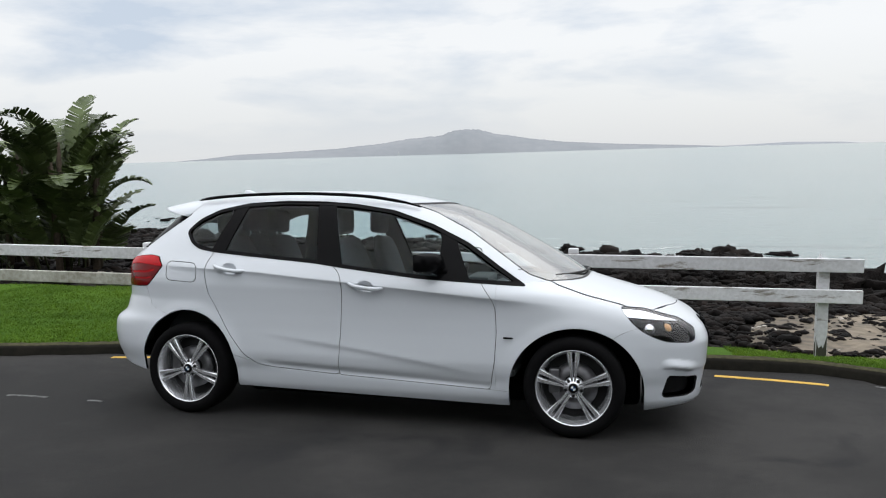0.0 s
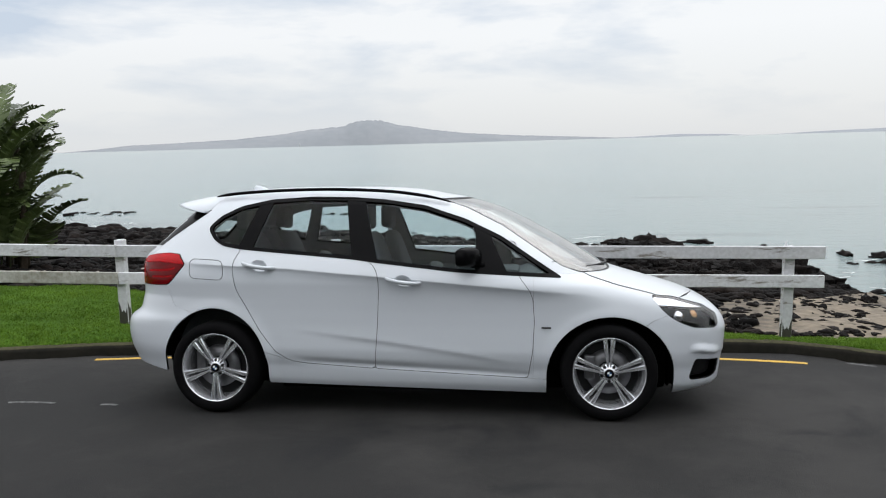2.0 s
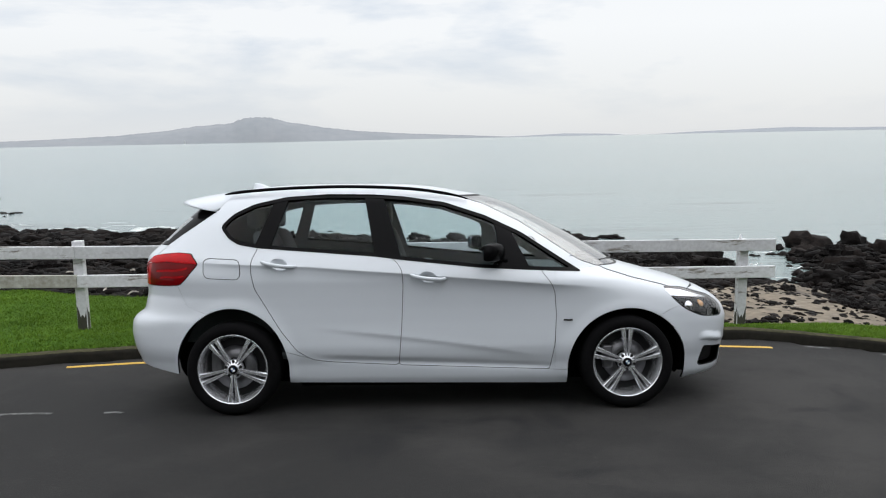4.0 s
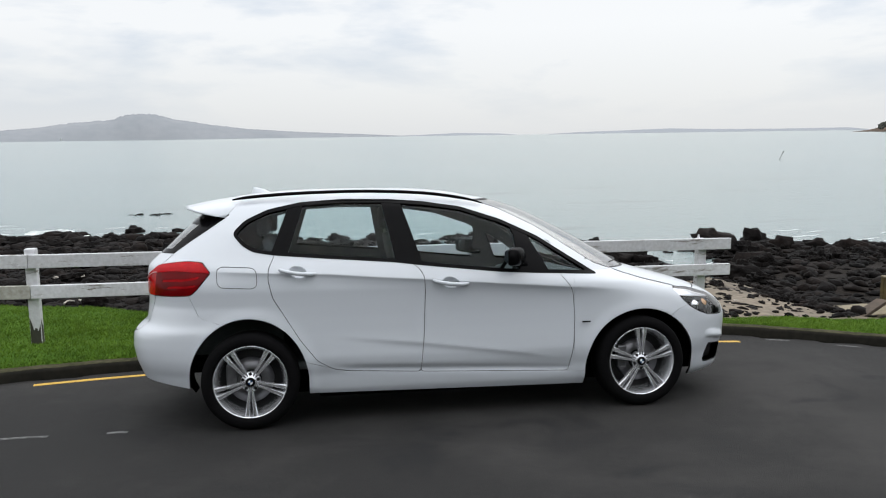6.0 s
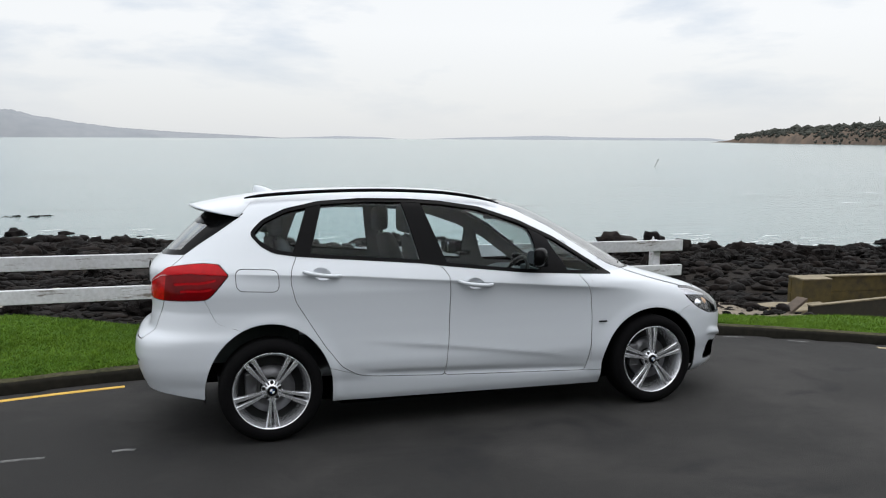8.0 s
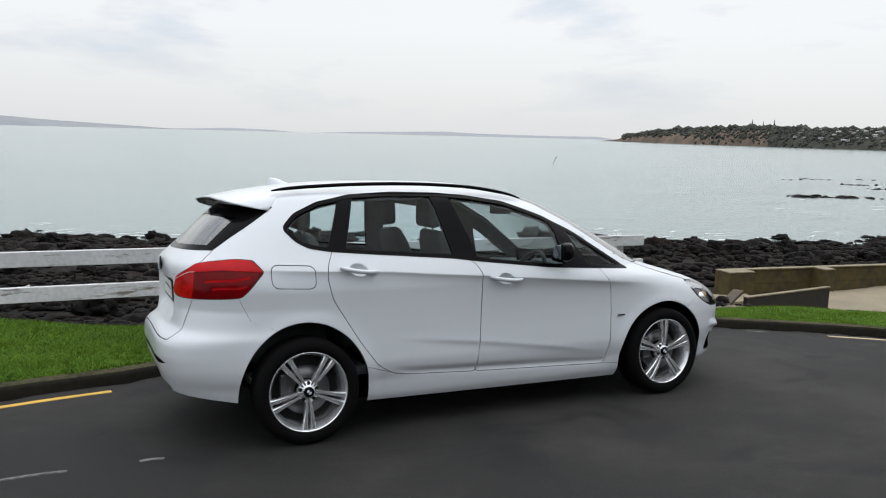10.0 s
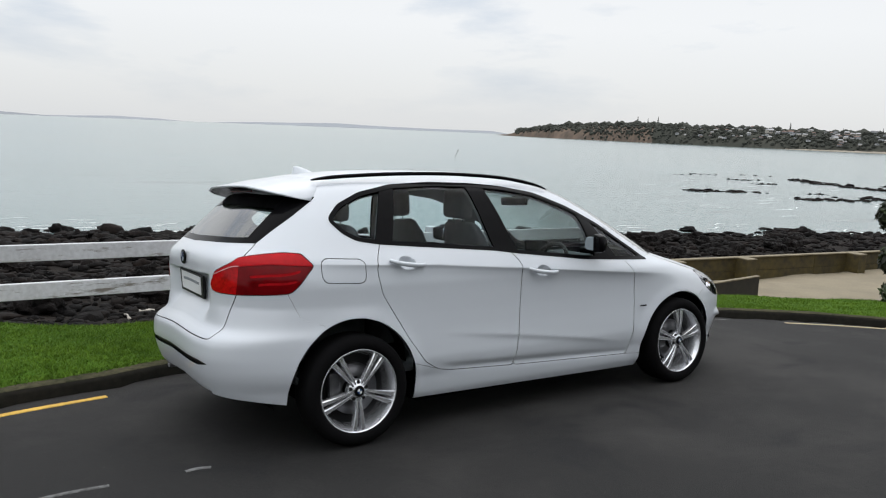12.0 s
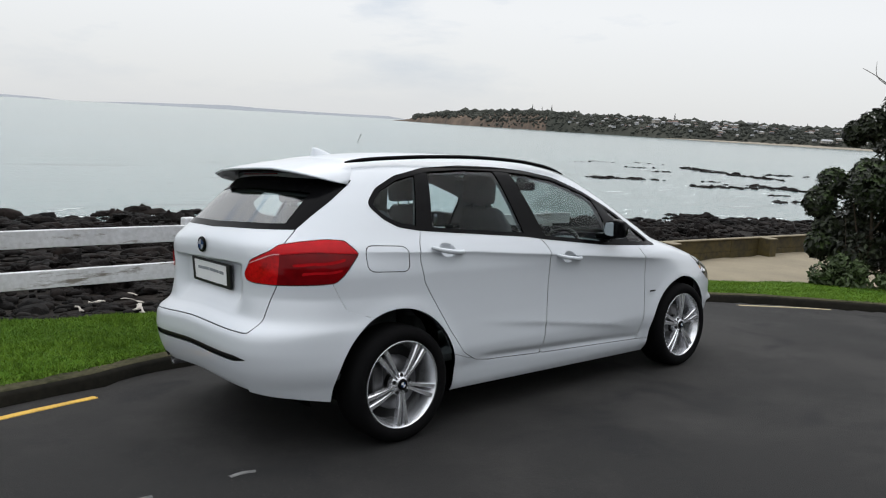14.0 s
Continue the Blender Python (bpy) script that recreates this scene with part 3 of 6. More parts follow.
def build_car():
    car = thing("car", pose(0, 0, -0.0356, CAR_LEAN, CAR_TURN, 0), "white compact family hatchback parked along the kerb, black roof rails", "car")
    S = Shell()
    rest, gaps, solid = S.all, [], []
    lvl = S.a[np.abs(S.a[:, 2] - 1.0) < 0.0075]
    rear = lvl[(lvl[:, 0] < -1.0)]
    order = np.argsort(rear[:, 6])
    rear = rear[order]
    qx = lambda x: float(np.interp(x, rear[:, 0], rear[:, 6]))
    by_y = rear[np.argsort(-rear[:, 1])]
    qy = lambda y: float(np.interp(-y, -by_y[:, 1], by_y[:, 6]))

    def panel(tris, f, wide=0.0026):
        a, b = S.cut(tris, lambda *p: f(*p) + wide)
        g, b = S.cut(b, lambda *p: f(*p) - wide)
        gaps.append(g)
        return a, b

    # wheel openings and the lower edge
    def arch(x, y, z, q):
        r = [np.hypot((x - cx) / rx, (np.maximum(z, cz) - cz) / rz) - 1 for cx, cz, rx, rz in ARCHES]
        return np.where((y > -0.45) | (z > 0.9), 1.0, np.minimum(*r) * 0.38)
    _, rest = S.cut(rest, arch)
    _, rest = S.cut(rest, lambda x, y, z, q: z - np.interp(x, [-2.1, -1.9, -1.7, -0.95, 0.94, 1.7, 1.93, 2.13], [0.350, 0.325, 0.292, 0.238, 0.207, 0.188, 0.222, 0.24]))

    # side windows
    dlo = rounded(DLO, 0.02, 3)
    side = lambda f: (lambda x, y, z, q: np.where(y < -0.3, f(x, z), 1.0))
    win, rest = S.cut(rest, side(lambda x, z: inside_by(x, z, dlo)))
    trim, win = S.cut(win, lambda x, y, z, q: -0.023 - inside_by(x, z, dlo))
    S.piece("window_trim", trim, BLACK_GLOSS, car, 0.002, 0.02, "gloss black window surround", BOTH)
    solid.append(trim)
    bp = [(-0.462, 1.53), (-0.362, 1.04), (-0.178, 1.02), (-0.338, 1.53)]
    cp = [(-1.062, 1.50), (-1.200, 1.14), (-1.095, 1.12), (-0.965, 1.52)]
    sail = [(0.40, 1.40), (0.455, 1.25), (0.46, 0.95), (0.70, 0.95), (0.56, 1.235), (0.53, 1.32)]
    for name, poly in (("centre_pillar_trim", bp), ("rear_pillar_trim", cp), ("mirror_sail_trim", sail)):
        t, win = S.cut(win, lambda x, y, z, q: inside_by(x, z, poly))
        S.piece(name, t, BLACK_GLOSS, car, -0.001, 0.012, "", BOTH)
        solid.append(t)
    t, win = S.cut(win, lambda x, y, z, q: x + 1.12 - (z - 1.3) * 0.4)
    S.piece("quarter_window", t, GLASS_DARK, car, -0.005, 0, "", BOTH)
    t, win = S.cut(win, lambda x, y, z, q: x + 0.3)
    S.piece("rear_door_window", t, GLASS_DARK, car, -0.005, 0, "", BOTH)
    t, win = S.cut(win, lambda x, y, z, q: x - 0.5)
    S.piece("front_door_window", t, GLASS, car, -0.005, 0, "", BOTH)
    S.piece("front_quarter_window", win, GLASS, car, -0.005, 0, "", BOTH)

    # windscreen
    edge = lambda x: np.interp(x, [0.0, 0.10, 0.38, 0.63, 0.843, 1.03, 1.15, 1.4], [1.535, 1.513, 1.425, 1.302, 1.163, 1.04, 0.998, 0.988])
    screen = lambda x, y, z, q: np.where(x > 0.05, np.maximum(edge(x) - z, z - 1.490), 1.0)
    t, rest = S.cut(rest, screen)
    glass, t = S.cut(t, lambda *p: screen(*p) + 0.007)
    S.piece("windscreen_surround", t, BLACK_TRIM, car, -0.002, 0.01, "", BOTH)
    S.piece("windscreen", glass, GLASS_FRONT, car, -0.004, 0, "", BOTH)
    solid.append(t)

    # rear window
    back = lambda x, y, z, q: np.where(x < -1.2, np.maximum.reduce([x - np.interp(z, [1.10, 1.165, 1.233, 1.297, 1.394, 1.47], [-1.915, -1.822, -1.727, -1.629, -1.486, -1.40]),
                                       1.1305 + 0.0523 * np.abs(y) - z, z - 1.412]), 1.0)
    t, rest = S.cut(rest, back)
    glass, t = S.cut(t, lambda x, y, z, q: np.maximum.reduce([back(x, y, z, q) + 0.03, np.abs(y) - (0.525 - (z - 1.165) * 0.28), z - 1.345 + 0.25 * np.clip(np.abs(y) - 0.36, 0, 1) ** 2]))
    S.piece("rear_window_surround", t, BLACK_GLOSS, car, 0.001, 0.012, "", BOTH)
    S.piece("rear_window", glass, GLASS_SCREEN, car, -0.002, 0, "", BOTH)
    solid.append(t)

    # rear lamps: an upper bright band and a deep red lower body with light bars
    lamp = rounded([(qx(-1.566), 1.048), (qx(-1.592), 1.075), (qx(-1.652), 1.113), (qx(-1.756), 1.119), (qx(-1.86), 1.108), (qy(-0.619), 1.090), (qy(-0.60), 1.064), (qy(-0.475), 1.003), (qy(-0.42), 0.93),
                    (qy(-0.44), 0.898), (qy(-0.50), 0.891), (qx(-1.96), 0.891), (qx(-1.789), 0.898), (qx(-1.712), 0.905), (qx(-1.665), 0.945), (qx(-1.605), 1.008)], 0.015, 4)
    behind = lambda x, f: np.where(x < -1.2, f, 1.0)
    lampf = lambda x, y, z, q: behind(x, inside_by(q, z, lamp))
    t, rest = panel(rest, lampf)
    lid_q = qy(-0.607)
    lidline = lambda z: lid_q + 0.05 * np.clip((z - 0.9) / 0.25, 0, 1) - 0.085 * np.clip((0.89 - z) / 0.22, 0, 1)
    inner, outer = S.cut(t, lambda x, y, z, q: q - lidline(z))
    split = lambda q: np.interp(q, [qy(-0.42), qy(-0.6), qx(-1.8), qx(-1.58)], [0.972, 1.043, 1.061, 1.051])
    for where, tris, label in (("rear_lamp_on_tailgate", inner, "red tail lamp section on the tailgate"), ("rear_lamp", outer, "red wraparound tail lamp")):
        up, low = S.cut(tris, lambda x, y, z, q: split(q) - z)
        tops = S.piece(where, up, RED, car, 0.004, 0.02, label, BOTH)
        parts = [low]
        bars = []
        for drop in (0.060, 0.105):
            b, keep = S.cut(parts[0], lambda x, y, z, q: np.maximum(np.abs(z - (split(q) - drop + 0.05 * np.clip((q - qx(-1.80)) / 0.2, 0, 1) ** 2)) - 0.007, np.abs(q - qx(-1.77)) - 0.16 + drop * 0.6))
            bars.append(b)
            parts[0] = keep
        line, low = S.cut(parts[0], lambda x, y, z, q: split(q) - z - 0.005)
        for top, s in zip(tops, BOTH):
            S.piece("lamp_lower_lens", low, RED_DEEP if where == "rear_lamp" else RED_LIT, top, 0.003, 0.015, "deep red lower lens", (s,))
            S.piece("lamp_blade", line, ROSE if where != "rear_lamp" else RED_BAR, top, 0.006, 0.006, "", (s,))
            for b in bars:
                if len(b):
                    S.piece("light_bar", b, RED_BAR, top, 0.002, 0.004, "", (s,))
        solid.append(tris)

    # tailgate below the window
    lid = lambda x, y, z, q: behind(x, np.maximum(q - lidline(z), np.maximum(0.652 + 0.03 * np.clip((q - lid_q + 0.14) / 0.08, 0, 1) ** 3 - z, z - 1.3)))
    t, rest = panel(rest, lid)
    def plate_bay(A):
        y, z = np.abs(A[:, 1]), A[:, 2]
        top = 0.958 + 0.0523 * y
        return -0.058 * (1 - step_up(z, top - 0.014, top + 0.006)) * step_up(z, 0.70, 0.81) * (1 - step_up(y, 0.30, 0.44))
    S.piece("tailgate", t, PAINT, car, plate_bay, 0.014, "", BOTH)

    # head lamps, side intakes, grille
    hl = rounded(LAMP_F, 0.022, 4)
    t, rest = panel(rest, lambda x, y, z, q: np.where((x > 1.3) & (y < -0.33), inside_by(x, z, hl), 1.0))
    lamps = S.piece("head_lamp", t, GLASS_CLEAR, car, 0.003, 0.0, "clear head lamp with black bezel and amber reflector", BOTH)
    bezel, brow = S.cut(t, lambda x, y, z, q: z - np.interp(x, [1.6, 1.8, 1.96, 2.06], [0.806, 0.787, 0.768, 0.742]))
    for lamp_ob, s in zip(lamps, BOTH):
        S.piece("lamp_bezel", bezel, BLACK_GLOSS, lamp_ob, -0.035, 0.0, "", (s,))
        S.piece("lamp_brow", brow, CHROME, lamp_ob, -0.012, 0.02, "bright silver light guide", (s,))
        sg = 1 if s == "right" else -1
        for cx, cy, r, mt in ((1.80, -0.760, 0.040, CHROME), (1.905, -0.672, 0.030, AMBER)):
            bm = lathe([(0.0, 0.0), (r * 0.6, 0.004), (r * 0.8, 0.016), (r, 0.026), (r, 0.034)], 20)
            part("reflector_bowl", bm, mt, lamp_ob, "", True, pose(cx, cy * sg, 0.715, 0, 0, 35 * sg if sg > 0 else 145))
    ik = rounded(INTAKE, 0.02, 4)
    t, rest = S.cut(rest, lambda x, y, z, q: np.where((x > 1.5) & (y < -0.38), inside_by(x, z, ik), 1.0))
    ins = S.piece("side_intake", t, BLACK_TRIM, car, -0.05, 0.0, "black bumper side intake", BOTH)
    rim, t = S.cut(t, lambda x, y, z, q: -0.008 - inside_by(x, z, ik))
    for o, s in zip(ins, BOTH):
        S.piece("intake_rim", rim, BLACK_TRIM, o, -0.006, 0.05, "", (s,))
    kid = rounded([(0.03, 0.715), (0.20, 0.735), (0.27, 0.70), (0.25, 0.60), (0.17, 0.545), (0.04, 0.545)], 0.03, 5)
    front = lambda f: (lambda x, y, z, q: np.where(x > 1.85, f(-y, z), 1.0))
    t, rest = S.cut(rest, front(lambda y, z: inside_by(y, z, kid)))
    rim, t = S.cut(t, front(lambda y, z: -0.014 - inside_by(y, z, kid)))
    gr = S.piece("kidney_grille", t, BLACK_TRIM, car, -0.03, 0.0, "black slatted front grille", BOTH)
    for o, s in zip(gr, BOTH):
        S.piece("grille_frame", rim, CHROME, o, 0.008, 0.03, "chrome frame", (s,))
        for k in range(7):
            part("grille_slat", box(0.03, 0.006, 0.15, (2.135, (0.06 + 0.028 * k) * (-1 if s == "right" else 1), 0.64), 0.002), BLACK_GLOSS, o)
    low = rounded([(-0.1, 0.43), (0.40, 0.43), (0.46, 0.30), (-0.1, 0.30)], 0.02, 4)
    t, rest = S.cut(rest, front(lambda y, z: inside_by(y, z, low)))
    S.piece("lower_grille", t, BLACK_TRIM, car, -0.02, 0.0, "", BOTH)

    # bonnet, doors, flap, bumpers, wings, sills
    hood_z = lambda x: np.interp(x, [1.0, 1.12, 1.22, 1.38, 1.625, 1.80, 1.90, 2.1], [1.07, 1.02, 0.975, 0.925, 0.862, 0.79, 0.75, 0.5])
    t, rest = panel(rest, lambda x, y, z, q: np.where(x > 0.95, np.maximum(hood_z(x) - z, x - 1.975 + 0.15 * (y / 0.6) ** 2), 1.0), 0.0026)
    S.piece("bonnet", t, PAINT, car, 0, 0.014, "", BOTH)
    solid.append(t)
    doors = {}
    for name, poly in (("rear_door", REAR_DOOR), ("front_door", FRONT_DOOR)):
        pl = rounded(poly, 0.02, 3)
        t, rest = panel(rest, side(lambda x, z: inside_by(x, z, pl)), 0.0022)
        hx, hz, ht = HANDLES[name]
        oval = lambda x, z: np.hypot((x - hx) / 0.060, (z - hz + ht * (x - hx) + 0.006) / 0.040) - 1
        dish, t = S.cut(t, side(lambda x, z: oval(x, z) * 0.042))
        S.piece("handle_recess", dish, PAINT, car, lambda A: -0.034 * np.clip(1 - (oval(A[:, 0], A[:, 2]) + 1) ** 2, 0, 1) ** 0.8, 0.0, "", BOTH)
        doors[name] = S.piece(name, t, PAINT, car, 0, 0.016, "", BOTH)
        solid.append(t)
    fl = rounded([(-1.535, 1.088), (-1.282, 1.078), (-1.277, 0.945), (-1.53, 0.955)], 0.045, 6)
    t, rest = panel(rest, side(lambda x, z: inside_by(x, z, fl)), 0.0022)
    S.piece("fuel_flap", t, PAINT, car, 0, 0.01, "", ("right",))
    flap_left = t
    solid.append(t)
    t, rest = panel(rest, lambda x, y, z, q: np.where(x > 1.2, np.maximum(np.interp(z, [0.15, 0.45, 0.64, 0.70, 0.74, 0.9], [1.2, 1.35, 1.52, 1.62, 1.74, 1.76]) - x, z - 0.83), 1.0), 0.0018)
    def ledge(A):
        x, y, z = A[:, 0], np.abs(A[:, 1]), A[:, 2]
        over = z - np.interp(x, [1.92, 2.1], [0.492, 0.455])
        return 0.026 * step_up(over, -0.020, 0.002) * (1 - step_up(over, 0.004, 0.06)) * step_up(x, 1.84, 1.93) * (1 - 0.8 * step_up(x, 2.0, 2.09)) * step_up(y, 0.34, 0.42)
    S.piece("front_bumper", t, PAINT, car, ledge, 0.016, "", BOTH)
    t, rest = panel(rest, lambda x, y, z, q: np.where(x < -1.1, np.maximum(x - np.interp(z, [0.15, 0.6, 0.725, 0.745, 0.765, 0.90], [-1.2, -1.3, -1.53, -1.60, -1.65, -1.716]), z - 0.908), 1.0), 0.0010)
    strip = lambda x, y, z, q: np.maximum(np.abs(z - (0.512 + 0.01 * (np.abs(y) / 0.6) ** 2)) - 0.016 * np.clip((0.60 - np.abs(y)) / 0.10, 0, 1), np.abs(y) - 0.59)
    g, t = S.cut(t, lambda *p: behind(p[0], strip(*p)))
    S.piece("bumper_strip", g, BLACK_TRIM, car, -0.012, 0.0, "black slot across the rear bumper", BOTH)
    val, t = S.cut(t, lambda x, y, z, q: np.maximum(z - 0.385, np.abs(y) - 0.55))
    S.piece("lower_valance", val, PAINT, car, -0.012, 0.02, "", BOTH)
    S.piece("rear_bumper", t, PAINT, car, 0, 0.016, "", BOTH)
    wing, rest = panel(rest, lambda x, y, z, q: np.where((z < 1.0) & (z > 0.31), 0.842 - x, 1.0), 0.0005)
    S.piece("front_wing", wing, PAINT, car, 0, 0.018, "", BOTH)
    sill, rest = panel(rest, lambda x, y, z, q: np.where((x > -1.0) & (x < 1.0), z - np.interp(x, [-1.0, -0.85, -0.69, 0.81, 1.0], [0.47, 0.42, 0.384, 0.312, 0.305]), 1.0), 0.0012)
    S.piece("sill", sill, PAINT, car, 0, 0.03, "", BOTH)
    S.piece("roof_and_body_side", rest, PAINT, car, 0, 0.02, "", BOTH)
    S.piece("fuel_flap_blank", flap_left, PAINT, car, 0, 0.0, "", ("left",))
    solid += [rest, wing]
    S.piece("seam", np.concatenate(gaps), SEAM, car, -0.007, 0.0, "", BOTH)
    lining = np.concatenate(solid)
    _, lining = S.cut(lining, lambda x, y, z, q: z - 0.5)
    S.piece("interior_lining", lining, TRIM_IN, car, -0.032, 0.0, "", BOTH)
    return car, doors


CAR, DOORS = build_car()


# ---- car details ----
def wheel(car, x, y, turn):
    """Alloy wheel with five double spokes; the outer face looks to -y for the right side."""
    sg = 1 if y < 0 else -1
    m = pose(x, y, HUB_Z, 0, 0, 0 if sg > 0 else 180)
    barrel = lathe([(0.20, 0.19), (0.222, 0.17), (0.222, 0.125), (0.205, 0.118), (0.10, 0.118), (0.0, 0.118)], 48)
    w = part("wheel", barrel, BLACK_TRIM, car, "five double-spoke silver alloy wheel with black tyre", True, m)
    part("tyre", lathe([(0.236, 0.19), (0.245, 0.205), (0.280, 0.212), (0.308, 0.200), (0.319, 0.180), (0.322, 0.150), (0.322, 0.045), (0.318, 0.020),
                        (0.306, 0.002), (0.287, -0.008), (0.265, -0.008), (0.248, -0.001), (0.240, 0.010), (0.236, 0.03)], 96), RUBBER, w, "", True)
    bm = lathe([(0.204, 0.117), (0.212, 0.070), (0.224, 0.022), (0.2335, 0.010), (0.236, 0.003), (0.241, 0.002), (0.2435, 0.008), (0.238, 0.02)], 96)
    part("rim", bm, ALLOY, w, "", True)
    for k in range(5):
        for s in (-1, 1):
            pts, wid = [], []
            for t in np.linspace(0, 1, 7):
                r = 0.042 + t * 0.190
                off = s * (0.0085 + 0.0185 * t)
                pts.append((r, off, 0.016 - 0.010 * math.sin(t * 2.6)))
                wid.append(0.62 + 0.78 * t)
            bm = bmesh.new()
            rings = []
            for (r, off, h), wd in zip(pts, wid):
                a = 0.0115 * wd
                prof = [(-a, 0.034), (-a, 0.006), (-a * 0.65, 0.0), (a * 0.65, 0.0), (a, 0.006), (a, 0.034)]
                rings.append([bm.verts.new((off + u, h + d, r)) for u, d in prof])
            for p, q in zip(rings, rings[1:]):
                for j in range(5):
                    bm.faces.new((p[j], q[j], q[j + 1], p[j + 1]))
            bmesh.ops.recalc_face_normals(bm, faces=bm.faces[:])
            part("spoke", bm, ALLOY, w, "", False, pose(0, 0, 0, 0, turn + 72 * k, 0))
    part("hub", lathe([(0.0, 0.012), (0.03, 0.012), (0.034, 0.016), (0.062, 0.022), (0.066, 0.03), (0.066, 0.06)], 40), ALLOY, w, "", True)
    cap = part("centre_cap", lathe([(0.0, 0.004), (0.026, 0.005), (0.031, 0.009), (0.031, 0.014)], 32), BLACK_GLOSS, w, "dark round centre cap", True)
    for k in range(4):
        bm = bmesh.new()
        vs = [bm.verts.new((0, 0.002, 0))] + [bm.verts.new((0.015 * math.cos(a), 0.003, 0.015 * math.sin(a))) for a in np.linspace(k * math.pi / 2, (k + 1) * math.pi / 2, 7)]
        for i in range(1, 7):
            bm.faces.new((vs[0], vs[i], vs[i + 1]))
        part("cap_quarter", bm, PLATE if k % 2 else LOGO_BLUE, cap)
    for k in range(5):
        a = radians(turn + 36 + 72 * k)
        part("wheel_bolt", lathe([(0.0, 0.016), (0.010, 0.016), (0.012, 0.02), (0.012, 0.04)], 10), BLACK_TRIM, w, "", False,
             pose(0.052 * math.sin(a), 0.0, 0.052 * math.cos(a)))
    part("brake_disc", lathe([(0.07, 0.085), (0.15, 0.085), (0.15, 0.108), (0.07, 0.108)], 48), STEEL, w, "grey steel brake disc", True)
    part("brake_caliper", box(0.07, 0.05, 0.16, (-0.125, 0.085, 0.03), 0.012), STEEL, w)
    return w


LOGO_BLUE = material("enamel_blue", (0.015, 0.05, 0.14), 0.25, spec=0.3, grain=(80, 9))
WHITE_LAMP = material("frosted_white_lamp", (0.8, 0.8, 0.8), 0.3, grain=(90, 9), dark=0.9)
for px, turn in ((REAR_X, 180), (FRONT_X, 0)):
    for py in (-0.875, 0.875):
        wheel(CAR, px, py, turn)
    for sg, cx in ((-1, px), (1, px)):
        bm = bmesh.new()
        cols = []
        for a in np.linspace(-0.42, math.pi + 0.42, 26):
            p = (cx + (0.448 if px > 0 else 0.424) * math.cos(a), 0.34 + 0.442 * math.sin(a) if math.sin(a) > 0 else 0.34 + 0.28 * math.sin(a))
            cols.append([bm.verts.new((p[0], sg * yy, p[1])) for yy in (0.64 + 0.16 * math.sin(a), 0.40)])
        for a, b in zip(cols, cols[1:]):
            bm.faces.new((a[0], a[1], b[1], b[0]))
        part("wheel_arch_liner", bm, GAP, CAR, "", True)

# underbody, floor, bulkheads
part("underbody", box(3.05, 1.20, 0.14, (0.02, 0, 0.265), 0.04), GAP, CAR)
part("rear_underbody", box(0.46, 1.16, 0.12, (-1.66, 0, 0.42), 0.03), GAP, CAR)
part("front_underbody", box(0.18, 1.20, 0.40, (1.84, 0, 0.44), 0.03), GAP, CAR)
part("floor_pan", box(1.80, 1.50, 0.12, (0.0, 0, 0.255), 0.03), GAP, CAR)
part("cabin_floor", box(2.6, 1.50, 0.05, (-0.35, 0, 0.40), 0.02), TRIM_IN, CAR)
part("luggage_floor", box(0.85, 1.10, 0.45, (-1.55, 0, 0.60), 0.04), TRIM_IN, CAR)
part("parcel_shelf", box(0.55, 1.05, 0.03, (-1.62, 0, 1.06), 0.01), TRIM_IN, CAR)
part("inner_wheel_box", box(0.75, 1.2, 0.62, (1.36, 0, 0.52), 0.05), GAP, CAR)

# dashboard, steering wheel, seats, mirrors
dash = bmesh.new()
prof = [(0.98, 0.50), (0.62, 0.50), (0.55, 0.62), (0.60, 0.74), (0.60, 0.84), (0.66, 0.93), (0.78, 0.965), (1.10, 0.955)]
l, r = [[dash.verts.new((x, yy, z)) for x, z in prof] for yy in (-0.74, 0.74)]
for i in range(len(prof) - 1):
    dash.faces.new((l[i], l[i + 1], r[i + 1], r[i]))
part("dashboard", dash, TRIM_IN, CAR)
part("instrument_hood", box(0.16, 0.34, 0.06, (0.66, -0.36, 0.965), 0.025), TRIM_IN, CAR)
part("centre_screen", box(0.02, 0.22, 0.10, (0.68, 0.02, 1.0), 0.006), BLACK_GLOSS, CAR)
sw = bmesh.new()
ring = [[sw.verts.new(((0.178 + 0.016 * math.cos(b)) * math.cos(a), (0.178 + 0.016 * math.cos(b)) * math.sin(a), 0.016 * math.sin(b)))
         for b in np.linspace(0, 2 * math.pi, 9)[:-1]] for a in np.linspace(0, 2 * math.pi, 37)[:-1]]
for i in range(36):
    for j in range(8):
        sw.faces.new((ring[i][j], ring[(i + 1) % 36][j], ring[(i + 1) % 36][(j + 1) % 8], ring[i][(j + 1) % 8]))
steer = part("steering_wheel", sw, BLACK_TRIM, CAR, "", True, pose(0.46, -0.36, 0.90, 0, -62, 0))
part("steering_boss", box(0.11, 0.12, 0.05, (0, 0, 0), 0.02), BLACK_TRIM, steer)
for sx, sy, ln in ((0.0, 0.1, 0.16), (0.0, -0.1, 0.16)):
    part("steering_spoke", box(0.035, ln, 0.015, (sx, sy, 0), 0.006), BLACK_TRIM, steer)


